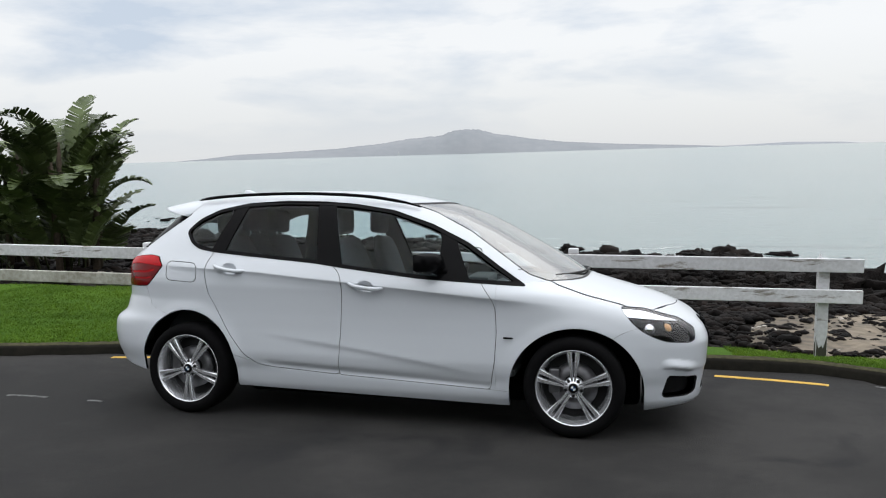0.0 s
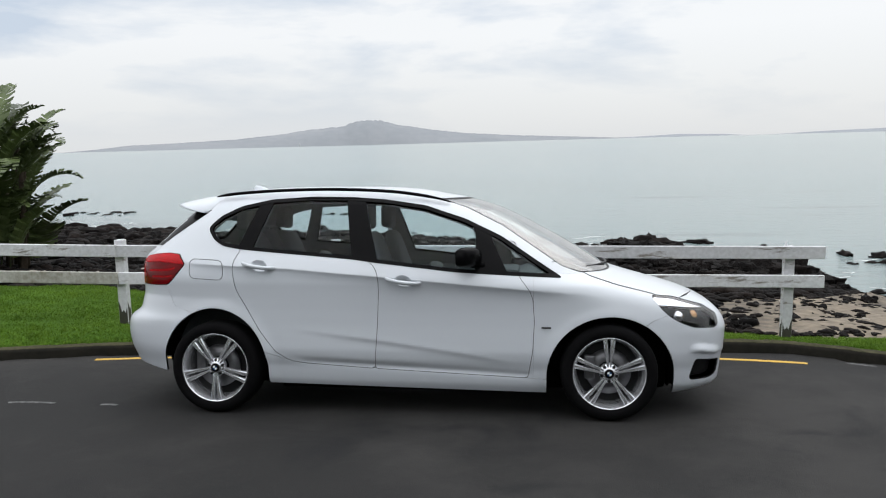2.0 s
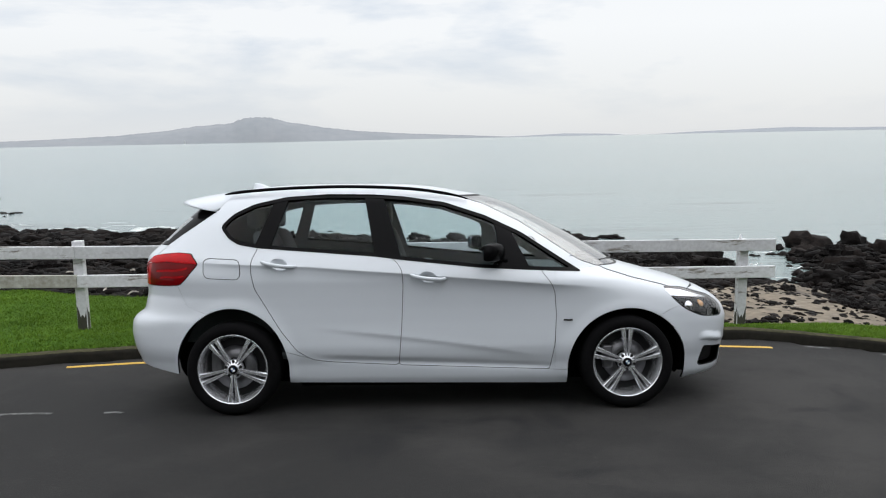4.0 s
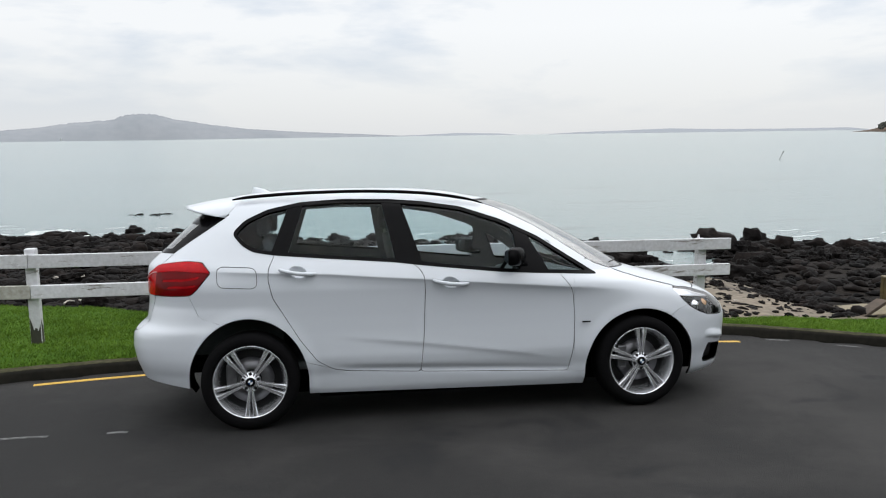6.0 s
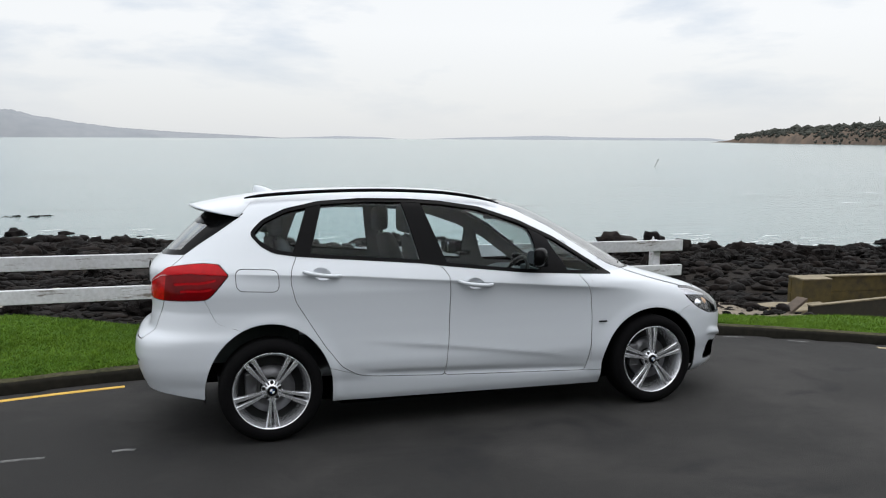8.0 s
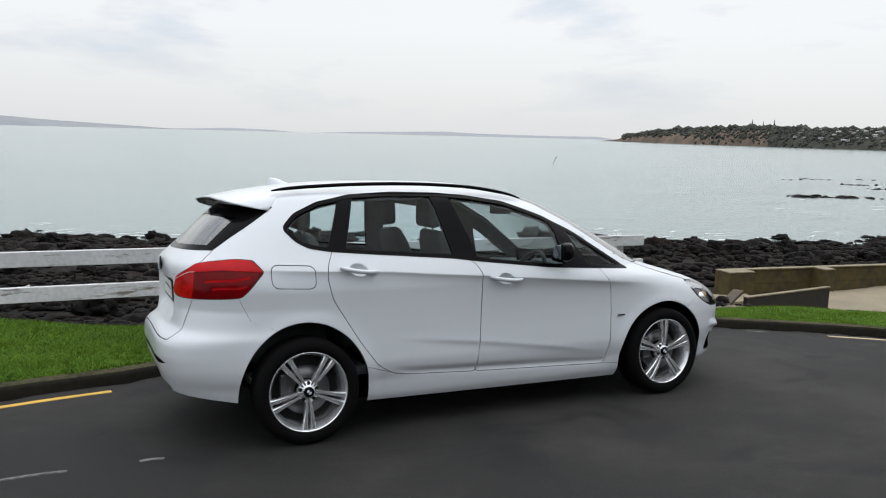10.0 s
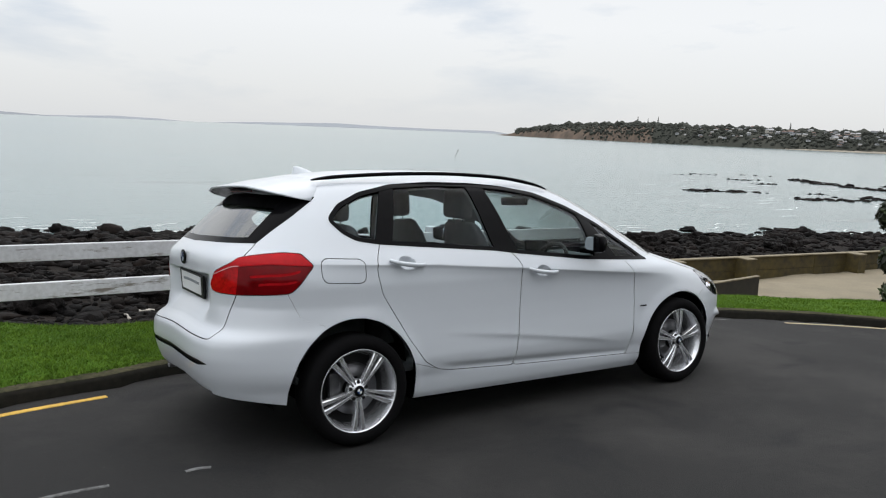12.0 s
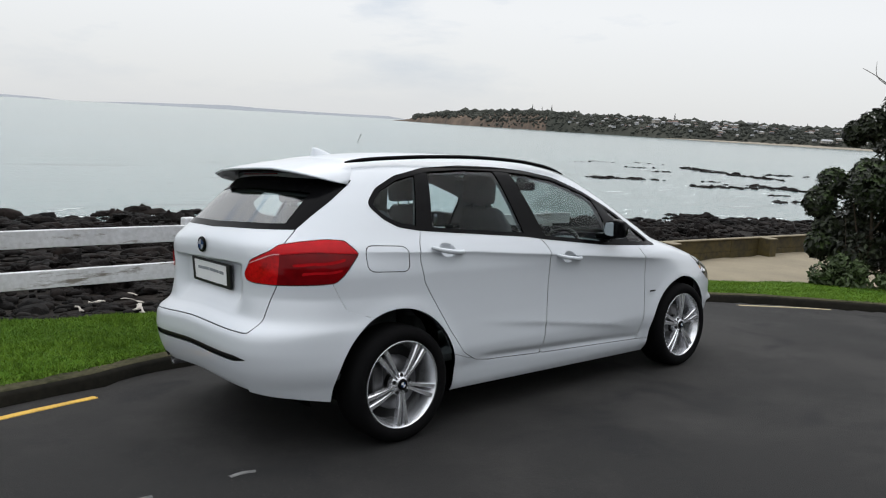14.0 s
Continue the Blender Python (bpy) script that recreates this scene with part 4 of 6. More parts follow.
def car_seat(x, y, wide=0.5, rear=False):
    s = part("seat", box(0.52, wide, 0.16, (0.02, 0, 0), 0.05, seg=3), SEAT, CAR, "charcoal cloth car seat", True, pose(x, y, 0.60))
    bm = bmesh.new()
    rows = []
    for h, w, th in ((0.0, 0.46, 0.13), (0.15, 0.50, 0.14), (0.35, 0.50, 0.12), (0.50, 0.44, 0.10), (0.58, 0.34, 0.08), (0.60, 0.28, 0.03)):
        w = w * wide / 0.5
        row = []
        for a in np.linspace(0, 2 * math.pi, 17)[:-1]:
            c, n = math.cos(a), math.sin(a)
            row.append(bm.verts.new((math.copysign(abs(c) ** 0.6, c) * th / 2 - 0.25 - 0.30 * h, math.copysign(abs(n) ** 0.5, n) * w / 2, h + 0.04)))
        rows.append(row)
    for a, b in zip(rows, rows[1:]):
        for j in range(16):
            bm.faces.new((a[j], a[(j + 1) % 16], b[(j + 1) % 16], b[j]))
    bm.faces.new(rows[-1])
    part("backrest", bm, SEAT, s, "", True)
    hx = -0.25 - 0.30 * 0.70
    bm = box(0.09, 0.26, 0.19, (hx, 0, 0.755), 0.04, seg=3)
    head = part("headrest", bm, SEAT, s, "", True)
    for yy in (-0.06, 0.06):
        part("headrest_post", lathe([(0.006, 0.60), (0.006, 0.72)], 8, "Z"), CHROME, head, "", False, pose(hx + 0.01, yy, 0))
    return s


for sy in (-0.37, 0.37):
    car_seat(0.10, sy)
    car_seat(-0.80, sy)
car_seat(-0.82, 0.0, 0.24)
mir = part("inner_mirror", box(0.03, 0.24, 0.065, (0.44, 0.0, 1.36), 0.02, seg=3), BLACK_TRIM, CAR, "", True)
part("mirror_stalk", box(0.10, 0.03, 0.05, (0.48, 0, 1.41), 0.01), BLACK_TRIM, mir)

# door handles
for name, cx, cz, tilt in (("rear_door", -1.015, 1.052, 7.6), ("front_door", -0.016, 0.960, 6.8)):
    for ob, sg in zip(DOORS[name], (-1, 1)):
        yy = sg * (float(half_width(cz)) - 0.002)
        m = pose(cx, yy, cz, sg * -16, tilt, 0)
        arc = [(-0.120, 0.004 * sg, 0), (-0.085, 0.027 * sg, 0), (-0.03, 0.041 * sg, 0.001), (0.03, 0.041 * sg, 0.001), (0.085, 0.027 * sg, 0), (0.120, 0.004 * sg, 0)]
        line = [tuple(p) for p in spline(arc, 4)]
        part("door_handle", sweep(line, 0.024, 0.028, 10, 0.9, True, [0.6 + 0.4 * math.sin(math.pi * i / (len(line) - 1)) ** 0.5 for i in range(len(line))]), PAINT, ob, "white pull handle", True, m)

# outside mirrors
for sg in (-1, 1):
    bm = bmesh.new()
    rows = []
    for t in np.linspace(0, 1, 11):
        th, hi = 0.135 * math.sin(math.pi * (0.14 + 0.74 * t)) ** 0.5, 0.132 * math.sin(math.pi * (0.17 + 0.66 * t)) ** 0.45
        row = []
        for a in np.linspace(0, 2 * math.pi, 21)[:-1]:
            c, n = math.cos(a), math.sin(a)
            u = math.copysign(abs(c) ** 0.75, c)
            row.append(bm.verts.new((max(u, -0.60) * th / 2 - 0.085 * t ** 1.3, t * 0.195 * sg, math.copysign(abs(n) ** 0.8, n) * hi / 2 + 0.012 * t)))
        rows.append(row)
    for a, b in zip(rows, rows[1:]):
        for j in range(20):
            bm.faces.new((a[j], a[(j + 1) % 20], b[(j + 1) % 20], b[j]))
    bm.faces.new(rows[0])
    bm.faces.new(rows[-1])
    bmesh.ops.recalc_face_normals(bm, faces=bm.faces[:])
    om = part("door_mirror", bm, BLACK_GLOSS, CAR, "gloss black door mirror", True, pose(0.455, sg * 0.80, 1.112))
    bm = bmesh.new()
    ring = [(0.067 * math.copysign(abs(math.cos(a)) ** 0.5, math.cos(a)), 0.045 * math.copysign(abs(math.sin(a)) ** 0.5, math.sin(a))) for a in np.linspace(0, 2 * math.pi, 33)[:-1]]
    rows = [[bm.verts.new((x, u * k, v * k)) for u, v in ring] for x, k in ((0.012, 1.0), (0.0, 1.0), (-0.003, 0.96))]
    for a, b in zip(rows, rows[1:]):
        for j in range(32):
            bm.faces.new((a[j], a[(j + 1) % 32], b[(j + 1) % 32], b[j]))
    bm.faces.new(rows[-1])
    bmesh.ops.recalc_face_normals(bm, faces=bm.faces[:])
    part("mirror_glass", bm, MIRROR, om, "mirror glass", False, pose(-0.072, 0.105 * sg, 0.006, 0, 3, -24 * sg))
    part("mirror_foot", box(0.10, 0.12, 0.04, (0.02, -0.03 * sg, -0.055), 0.018), BLACK_GLOSS, om)

# roof rails, aerial fin
for sg in (-1, 1):
    line = spline([(-1.455, 0.455 * sg, 1.505), (-1.38, 0.475 * sg, 1.518), (-1.22, 0.505 * sg, 1.534), (-0.92, 0.53 * sg, 1.551), (-0.54, 0.535 * sg, 1.556), (-0.15, 0.535 * sg, 1.539),
                   (0.13, 0.53 * sg, 1.500), (0.27, 0.525 * sg, 1.463)], 6)
    part("roof_rail", sweep([tuple(p) for p in line], 0.026, 0.024, 8, 0.8, True, [min(1.0, 0.35 + 0.09 * min(i, len(line) - 1 - i)) for i in range(len(line))]), BLACK_GLOSS, CAR, "gloss black roof rail", True)
fin = bmesh.new()
rows = []
for h, x0, x1, w in ((0.0, -0.09, 0.09, 0.05), (0.02, -0.085, 0.06, 0.036), (0.045, -0.08, 0.0, 0.02), (0.058, -0.075, -0.045, 0.01)):
    rows.append([fin.verts.new(((x0 + x1) / 2 + (x1 - x0) / 2 * math.cos(a), w / 2 * math.sin(a), h)) for a in np.linspace(0, 2 * math.pi, 17)[:-1]])
for a, b in zip(rows, rows[1:]):
    for j in range(16):
        fin.faces.new((a[j], a[(j + 1) % 16], b[(j + 1) % 16], b[j]))
fin.faces.new(rows[-1])
part("aerial_fin", fin, PAINT, CAR, "", True, pose(-1.28, 0, 1.528))

# roof spoiler: a blade that carries on the roof line behind the window
sp = bmesh.new()
cols = []
for t in np.linspace(-1, 1, 41):
    y = 0.615 * t
    b = abs(t)
    th = 1 - 0.92 * b ** 6
    s = 1 if t >= 0 else -1
    lead = [float(np.interp(b, (0, 0.55, 0.74, 0.88, 1.0), row)) for row in ((-1.36, -1.38, -1.40, -1.435, -1.490), (0, 0.31, 0.42, 0.497, 0.549), (1.534, 1.523, 1.503, 1.462, 1.390))]
    tip = [float(np.interp(b, (0, 0.35, 0.62, 0.80, 0.92, 1.0), row)) for row in ((-1.805, -1.797, -1.765, -1.69, -1.595, -1.496), (0, 0.26, 0.43, 0.51, 0.545, 0.556), (1.456, 1.461, 1.450, 1.430, 1.408, 1.390))]
    lead, tip = (lead[0], lead[1] * s, lead[2]), (tip[0], tip[1] * s, tip[2])
    top = ((lead[0] + tip[0]) / 2, (lead[1] + tip[1]) / 2 * (1 + 0.02 * th), (lead[2] + tip[2]) / 2 + 0.009 * th)
    under = (tip[0] + 0.010 * th, tip[1] * 0.99, tip[2] - 0.009 * th)
    root = (-1.60 + 0.11 * b ** 3, tip[1] * 0.93, tip[2] - 0.035 * th)
    pts = [*spline([lead, top, tip], 5), under, root]
    cols.append([sp.verts.new(p) for p in pts])
for a, b in zip(cols, cols[1:]):
    for j in range(len(a) - 1):
        f = sp.faces.new((a[j], b[j], b[j + 1], a[j + 1]))
        f.material_index = 1 if j >= len(a) - 2 else 0
for c in (cols[0], cols[-1]):
    f = sp.faces.new(c)
bmesh.ops.recalc_face_normals(sp, faces=sp.faces[:])
spo = part("roof_spoiler", sp, PAINT, CAR, "", True)
spo.data.materials.append(BLACK_GLOSS)
part("high_brake_light", box(0.012, 0.30, 0.008, (-1.70, 0, 1.428), 0.003), RED_DEEP, spo)

# tail: plate, roundel, exhaust, wiper, sensors
pl = part("number_plate", box(0.014, 0.455, 0.136, (0, 0, 0.006), 0.006), BLACK_TRIM, CAR, "number plate in a black holder", False, pose(-2.010, -0.015, 0.880, 2, -4, 0))
part("plate_face", box(0.004, 0.37, 0.106, (-0.008, 0, 0.008), 0.001), PLATE, pl, "white plate with grey bars")
for by, bw in ((0.075, 0.12), (-0.045, 0.10), (-0.13, 0.05)):
    part("plate_bar", box(0.002, bw, 0.016, (-0.011, by, 0.018), 0.0), PLATE_INK, pl)
rd = part("badge", lathe([(0.0, -0.008), (0.030, -0.007), (0.034, -0.003), (0.041, -0.006), (0.043, 0.0)], 36), BLACK_GLOSS, CAR, "plain round badge in dark blue and grey", True, pose(-2.056, 0, 1.036, 0, 0, -90))
for k in range(4):
    bm = bmesh.new()
    vs = [bm.verts.new((0, -0.0095, 0))] + [bm.verts.new((0.028 * math.cos(a), -0.009, 0.028 * math.sin(a))) for a in np.linspace(k * math.pi / 2, (k + 1) * math.pi / 2, 7)]
    for i in range(1, 7):
        bm.faces.new((vs[0], vs[i], vs[i + 1]))
    part("badge_quarter", bm, PLATE_INK if k % 2 else LOGO_BLUE, rd)
part("exhaust_tip", lathe([(0.025, 0.0), (0.031, -0.004), (0.031, 0.12), (0.025, 0.12), (0.025, 0.0)], 24), STEEL, CAR, "", True, pose(-2.035, 0.52, 0.325, 0, 0, -90))
for yy, zz in ((0.62, 0.56), (0.28, 0.565), (-0.28, 0.565), (-0.62, 0.56)):
    xx = float(tail_x(zz)) + 2.05 * (1 - (1 - (abs(yy) / 0.88) ** 4.6) ** (1 / 4.6))
    part("parking_sensor", lathe([(0.0, -0.0008), (0.010, -0.0006), (0.0105, 0.003)], 14), PAINT, CAR, "", True, pose(xx, yy, zz, 0, 0, -90 + 18 * yy))

# windscreen wipers, wing badge
for y0, y1 in ((-0.58, -0.02), (-0.02, 0.50)):
    wp = [(1.13 + 0.24 * (1 - (abs(y) / 0.66) ** 2.4), y, 1.012 + 0.02 * abs(y)) for y in np.linspace(y0, y1, 8)]
    part("front_wiper", sweep(wp, 0.016, 0.018, 6), BLACK_TRIM, CAR)
for sg in (-1, 1):
    part("wing_badge", box(0.062, 0.005, 0.011, (0.925, 0.874 * sg, 0.655), 0.002), BLACK_TRIM, CAR, "small plain dark bar badge")


# the parked car leans over towards the kerb on its springs while the wheels stand square on the road
SWAY = math.tan(radians(3.0))
PIVOT = Vector((0, -0.87, 0.6))
EXTRA = Matrix.Translation(PIVOT) @ Matrix.Rotation(radians(-3.0), 4, "X") @ Matrix.Translation(-PIVOT)


def name_of(ob):
    return ob.name.split(".")[0]


def settle(ob, to_car):
    """The body's crown and tumblehome, which the lean takes up on the kerb side."""
    back = to_car.inverted()
    for v in ob.data.vertices:
        p = to_car @ v.co
        side = math.copysign(1.0, p.y) * min(1.0, abs(p.y) / 0.12)
        v.co = back @ Vector((p.x, p.y + side * SWAY * (p.z - 0.6), p.z + SWAY * (0.87 - math.sqrt(p.y * p.y + 0.012) + 0.01)))
    for c in ob.children:
        settle(c, to_car @ c.matrix_basis)


LEAN = math.degrees(math.atan(CAMBER))
for ob in CAR.children:
    if name_of(ob) not in ("wheel", "wheel_arch_liner", "underbody", "rear_underbody", "front_underbody", "floor_pan", "inner_wheel_box"):
        settle(ob, ob.matrix_basis.copy())
CAR.matrix_basis = CAR.matrix_basis @ EXTRA
for ob in [o for o in CAR.children if name_of(o) == "wheel"]:      # the wheels stand square on the road
    front, left = ob.matrix_basis.translation.x > 0, ob.matrix_basis.translation.y > 0
    x, y, z = (1.337, -0.866, 0.344) if front else (-1.33, -0.876, 0.364)
    if left:
        y, z = y + 1.742, z - 1.742 * CAMBER
    ob.matrix_basis = CAR.matrix_basis.inverted() @ pose(x, y, z, -LEAN, 0.43, 0) @ pose(0, 0, 0, 0, 0, 180 if left else 0) @ Matrix.Diagonal((0.978, 1.0, 0.978, 1))


# ---- the place ----
def fractal(x, y, s, seed=0.0):
    return noise.fractal(Vector((x * s + seed, y * s - seed, seed)), 0.6, 2.0, 4)


def shore_y(x):
    """Where the water begins, going out from the road."""
    return float(np.interp(x, [-40, -25, -13, -7, 0, 4, 5.5, 6.6, 6.9, 7.6, 8.4, 8.9, 10, 11, 14, 17.5, 20.5, 23.5, 28.5, 40],
                           [30, 28, 23.0, 22.2, 18.7, 17.8, 16.2, 14.2, 10.2, 10, 10.2, 12, 14.6, 15.4, 14.5, 13.5, 12.5, 12.1, 9.9, 6])) + 0.3 * math.sin(x * 1.7)


def back_y(x):
    """The lawn's far edge."""
    return float(np.interp(x, [-14, -5.5, -3.7, -2.0, 0, 3.3, 4.5, 5.5, 6.0, 7.0, 8.1, 9.0, 12],
                           [4.8, 4.6, 4.0, 3.15, 2.85, 2.63, 2.62, 2.85, 2.76, 2.4, 1.78, 1.15, -1.5])) + 0.06 * math.sin(3.1 * x)


# unseen bank added across the road: closes the place, blocks low sky light
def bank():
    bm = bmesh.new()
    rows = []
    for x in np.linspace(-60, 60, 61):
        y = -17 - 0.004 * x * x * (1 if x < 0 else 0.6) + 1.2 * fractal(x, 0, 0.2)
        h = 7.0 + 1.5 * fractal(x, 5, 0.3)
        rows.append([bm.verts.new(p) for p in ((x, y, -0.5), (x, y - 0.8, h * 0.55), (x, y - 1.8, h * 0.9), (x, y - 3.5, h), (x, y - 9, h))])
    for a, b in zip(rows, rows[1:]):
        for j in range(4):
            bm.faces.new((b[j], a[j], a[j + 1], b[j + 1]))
    tagged(part("bank", bm, material("unseen_bank_green", (0.035, 0.05, 0.022), 0.95, grain=(3, 0.4), spots=(0.015, 0.022, 0.010), bump=0.1, spec=0.1), None, "", True),
           "plain dark green bank added unseen behind the camera to block sky", "bank", kind="structure")


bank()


def land_z(x, y):
    """Height of the ground behind the kerb: lawn, then shore falling to the sea."""
    k, b = kerb_y(x), back_y(x)
    top = ground_z(x, k) + 0.085
    edge = float(np.interp(x, [-6, -3, 0, 3.3, 4.5, 5.5, 8, 12], [-0.10, -0.13, -0.22, -0.30, -0.34, -0.45, -0.48, -0.52]))
    if y < b:
        t = min(1, max(0, (y - k) / max(b - k, 0.1)))
        return top + (edge - top) * t ** 1.2 + 0.012 * fractal(x, y, 1.5)
    far = shore_y(x)
    s = min(1.0, (y - b) / (far - b))
    z = edge - 0.08 * min(1, (y - b) / 0.4) + (SEA_Z - edge + 0.08) * s
    level = edge + (-0.98 - edge) * min(1.0, (y - b) / 0.6) - 0.02 * (y - b)          # the sandy path inside the sea wall
    w = float(step_up(x, 6.4, 7.6)) * (1 - float(step_up(y, 6.2, 7.0)))
    z = z * (1 - w) + level * w
    return z + 0.09 * fractal(x, y, 0.6) * min(1, (y - b) * 0.5) * (1 - w) - (0.2 * (y - far) if y > far else 0)


sheet("road", np.concatenate([grid_between(-46, -10, 1.5), np.arange(-9.8, 10, 0.2), grid_between(10, 46, 1.5)]), np.concatenate([grid_between(-46, -6, 1.5), np.arange(-5.8, 3.21, 0.2)]),
      lambda x, y: ground_z(x, y) - 0.6 * min(1.0, max(0.0, y - kerb_y(x) - 0.06)), ASPHALT,
      "dark grey asphalt with faint patches and cracks")


def strip(name, xs, across, mat, label, category, smooth=True):
    """A sheet made of rows across the line of the kerb."""
    bm = bmesh.new()
    rows = [[bm.verts.new(p) for p in across(x)] for x in xs]
    for a, b in zip(rows, rows[1:]):
        for j in range(len(a) - 1):
            bm.faces.new((a[j], b[j], b[j + 1], a[j + 1]))
    return tagged(part(name, bm, mat, None, "", smooth), label, category, kind="structure")


def across_lawn(x):
    k, b = kerb_y(x), back_y(x)
    return [(x, k + 0.10 + (b - k - 0.10) * t, land_z(x, k + 0.10 + (b - k - 0.10) * t) + (0.012 if t else -0.05)) for t in np.linspace(0, 1, 14)]


def across_shore(x):
    b = back_y(x)
    return [(x, b - 0.08 + 60 * t ** 1.8, land_z(x, b - 0.08 + 60 * t ** 1.8) - (0.03 if t == 0 else 0)) for t in np.linspace(0, 1, 90)]


def across_kerb(x):
    k = kerb_y(x)
    slope = (kerb_y(x + 0.05) - kerb_y(x - 0.05)) / 0.1
    n = 1 / math.hypot(1, slope)
    z = ground_z(x, k) + 0.006 * fractal(x, 0, 2.0)
    return [(x - slope * n * d, k + n * d, z + h) for d, h in ((-0.012, -0.1), (0.0, 0.062), (0.012, 0.082), (0.03, 0.09), (0.125, 0.09), (0.135, 0.06), (0.14, -0.1))]


DARK_SHORE = material("dark_wet_gravel", (0.017, 0.013, 0.010), 0.85, grain=(14, 0.8), spots=(0.004, 0.004, 0.004), bump=0.08, spec=0.1)
strip("lawn", grid_between(-24, 14, 0.12), across_lawn, GRASS_SOIL, "green mown grass strip behind the kerb", "lawn")
strip("shore", grid_between(-44, 44, 0.4), across_shore, DARK_SHORE, "dark wet rubble shore falling to the sea", "shore")
def across_kerb_top(x):
    k = kerb_y(x)
    slope = (kerb_y(x + 0.05) - kerb_y(x - 0.05)) / 0.1
    n = 1 / math.hypot(1, slope)
    z = ground_z(x, k) + 0.006 * fractal(x, 0, 2.0)
    return [(x - slope * n * d, k + n * d, z + h) for d, h in ((0.022, 0.0895), (0.034, 0.0945), (0.13 + 0.03 * fractal(x, 3, 4.0), 0.0945))]


strip("kerb_top", grid_between(-24, 12, 0.07), across_kerb_top, material("earthy_kerb_top", (0.075, 0.068, 0.040), 0.9, grain=(25, 3), spots=(0.022, 0.024, 0.012), bump=0.008, spec=0.1),
      "worn earthy top of the kerb", "kerb")
strip("kerb", grid_between(-24, 12, 0.1), across_kerb, KERB, "dark mossy concrete kerb edging the road", "kerb")
def beach(name, cx, cy, rx, ry, label, lift=0.07, skew=0.0, mat=SAND):
    bm = bmesh.new()
    rows = []
    for i in range(29):
        row = []
        for j in range(29):
            u, v = i / 14 - 1, j / 14 - 1
            y = cy + ry * v
            x = cx + rx * u + skew * (y - cy)
            r = max(abs(u), abs(v)) + 0.35 * fractal(x, y, 0.5, 3.0)
            row.append(bm.verts.new((x, y, land_z(x, y) + lift - 0.22 * max(0.0, r - 0.6) - 0.3 * max(0.0, min(1.0, (back_y(x) + 0.15 - y) * 4)) + (0.02 if skew else 0.005) * fractal(x, y, 2.0))))
        rows.append(row)
    for a, b in zip(rows, rows[1:]):
        for j in range(28):
            bm.faces.new((a[j], b[j], b[j + 1], a[j + 1]))
    tagged(part(name, bm, mat, None, "", True), label, "sand", kind="structure")


beach("sand_patch", 5.2, 6.0, 1.75, 3.6, "wet brown beach sand strewn with dark debris", 0.07, 0.24)
beach("sand_path", 12.2, 3.4, 4.6, 2.5, "level pale sand path beside the timber wall", 0.10, 0.0, PATH_SAND)

# sea
nt = SEA.node_tree
p = nt.nodes["Principled BSDF"]
p.inputs["Base Color"].default_value = (0.30, 0.40, 0.39, 1)
p.inputs["Roughness"].default_value, p.inputs["IOR"].default_value = 0.18, 1.33
co, mp = nt.nodes.new("ShaderNodeTexCoord"), nt.nodes.new("ShaderNodeMapping")
mp.inputs["Scale"].default_value = (0.8, 1.7, 1)
n1, n2 = nt.nodes.new("ShaderNodeTexNoise"), nt.nodes.new("ShaderNodeTexNoise")
n1.inputs["Scale"].default_value, n1.inputs["Detail"].default_value, n1.inputs["Roughness"].default_value = 1.1, 8.0, 0.6
n2.inputs["Scale"].default_value, n2.inputs["Detail"].default_value = 0.025, 6.0
bp = nt.nodes.new("ShaderNodeBump")
bp.inputs["Strength"].default_value, bp.inputs["Distance"].default_value = 0.7, 0.09
mx = nt.nodes.new("ShaderNodeMix")
mx.data_type = "RGBA"
mx.inputs["A"].default_value, mx.inputs["B"].default_value = (0.147, 0.195, 0.194, 1), (0.204, 0.258, 0.258, 1)
nt.links.new(co.outputs["Object"], mp.inputs["Vector"])
nt.links.new(mp.outputs["Vector"], n1.inputs["Vector"])
nt.links.new(mp.outputs["Vector"], n2.inputs["Vector"])
nt.links.new(n2.outputs["Fac"], mx.inputs["Factor"])
mp3, n3 = nt.nodes.new("ShaderNodeMapping"), nt.nodes.new("ShaderNodeTexNoise")      # long dark streaks put into the colour, standing in for rippled reflections
mp3.inputs["Scale"].default_value, mp3.inputs["Rotation"].default_value = (0.10, 0.75, 1), (0, 0, radians(12))
n3.inputs["Scale"].default_value, n3.inputs["Detail"].default_value, n3.inputs["Roughness"].default_value = 0.55, 7.0, 0.68
nt.links.new(co.outputs["Object"], mp3.inputs["Vector"])
nt.links.new(mp3.outputs["Vector"], n3.inputs["Vector"])
nt.links.new(shade(mx.outputs["Result"], n3.outputs["Fac"], 0.56, 0.72, (0.075, 0.095, 0.098, 1)), p.inputs["Base Color"])
nt.links.new(n1.outputs["Fac"], bp.inputs["Height"])
nt.links.new(bp.outputs["Normal"], p.inputs["Normal"])
bm = bmesh.new()
bmesh.ops.create_grid(bm, x_segments=20, y_segments=20, size=4900, matrix=Matrix.Translation((0, 0, SEA_Z)))
tagged(part("sea", bm, SEA, None, ""), "calm pale green-grey sea with small ripples", "sea", kind="structure")

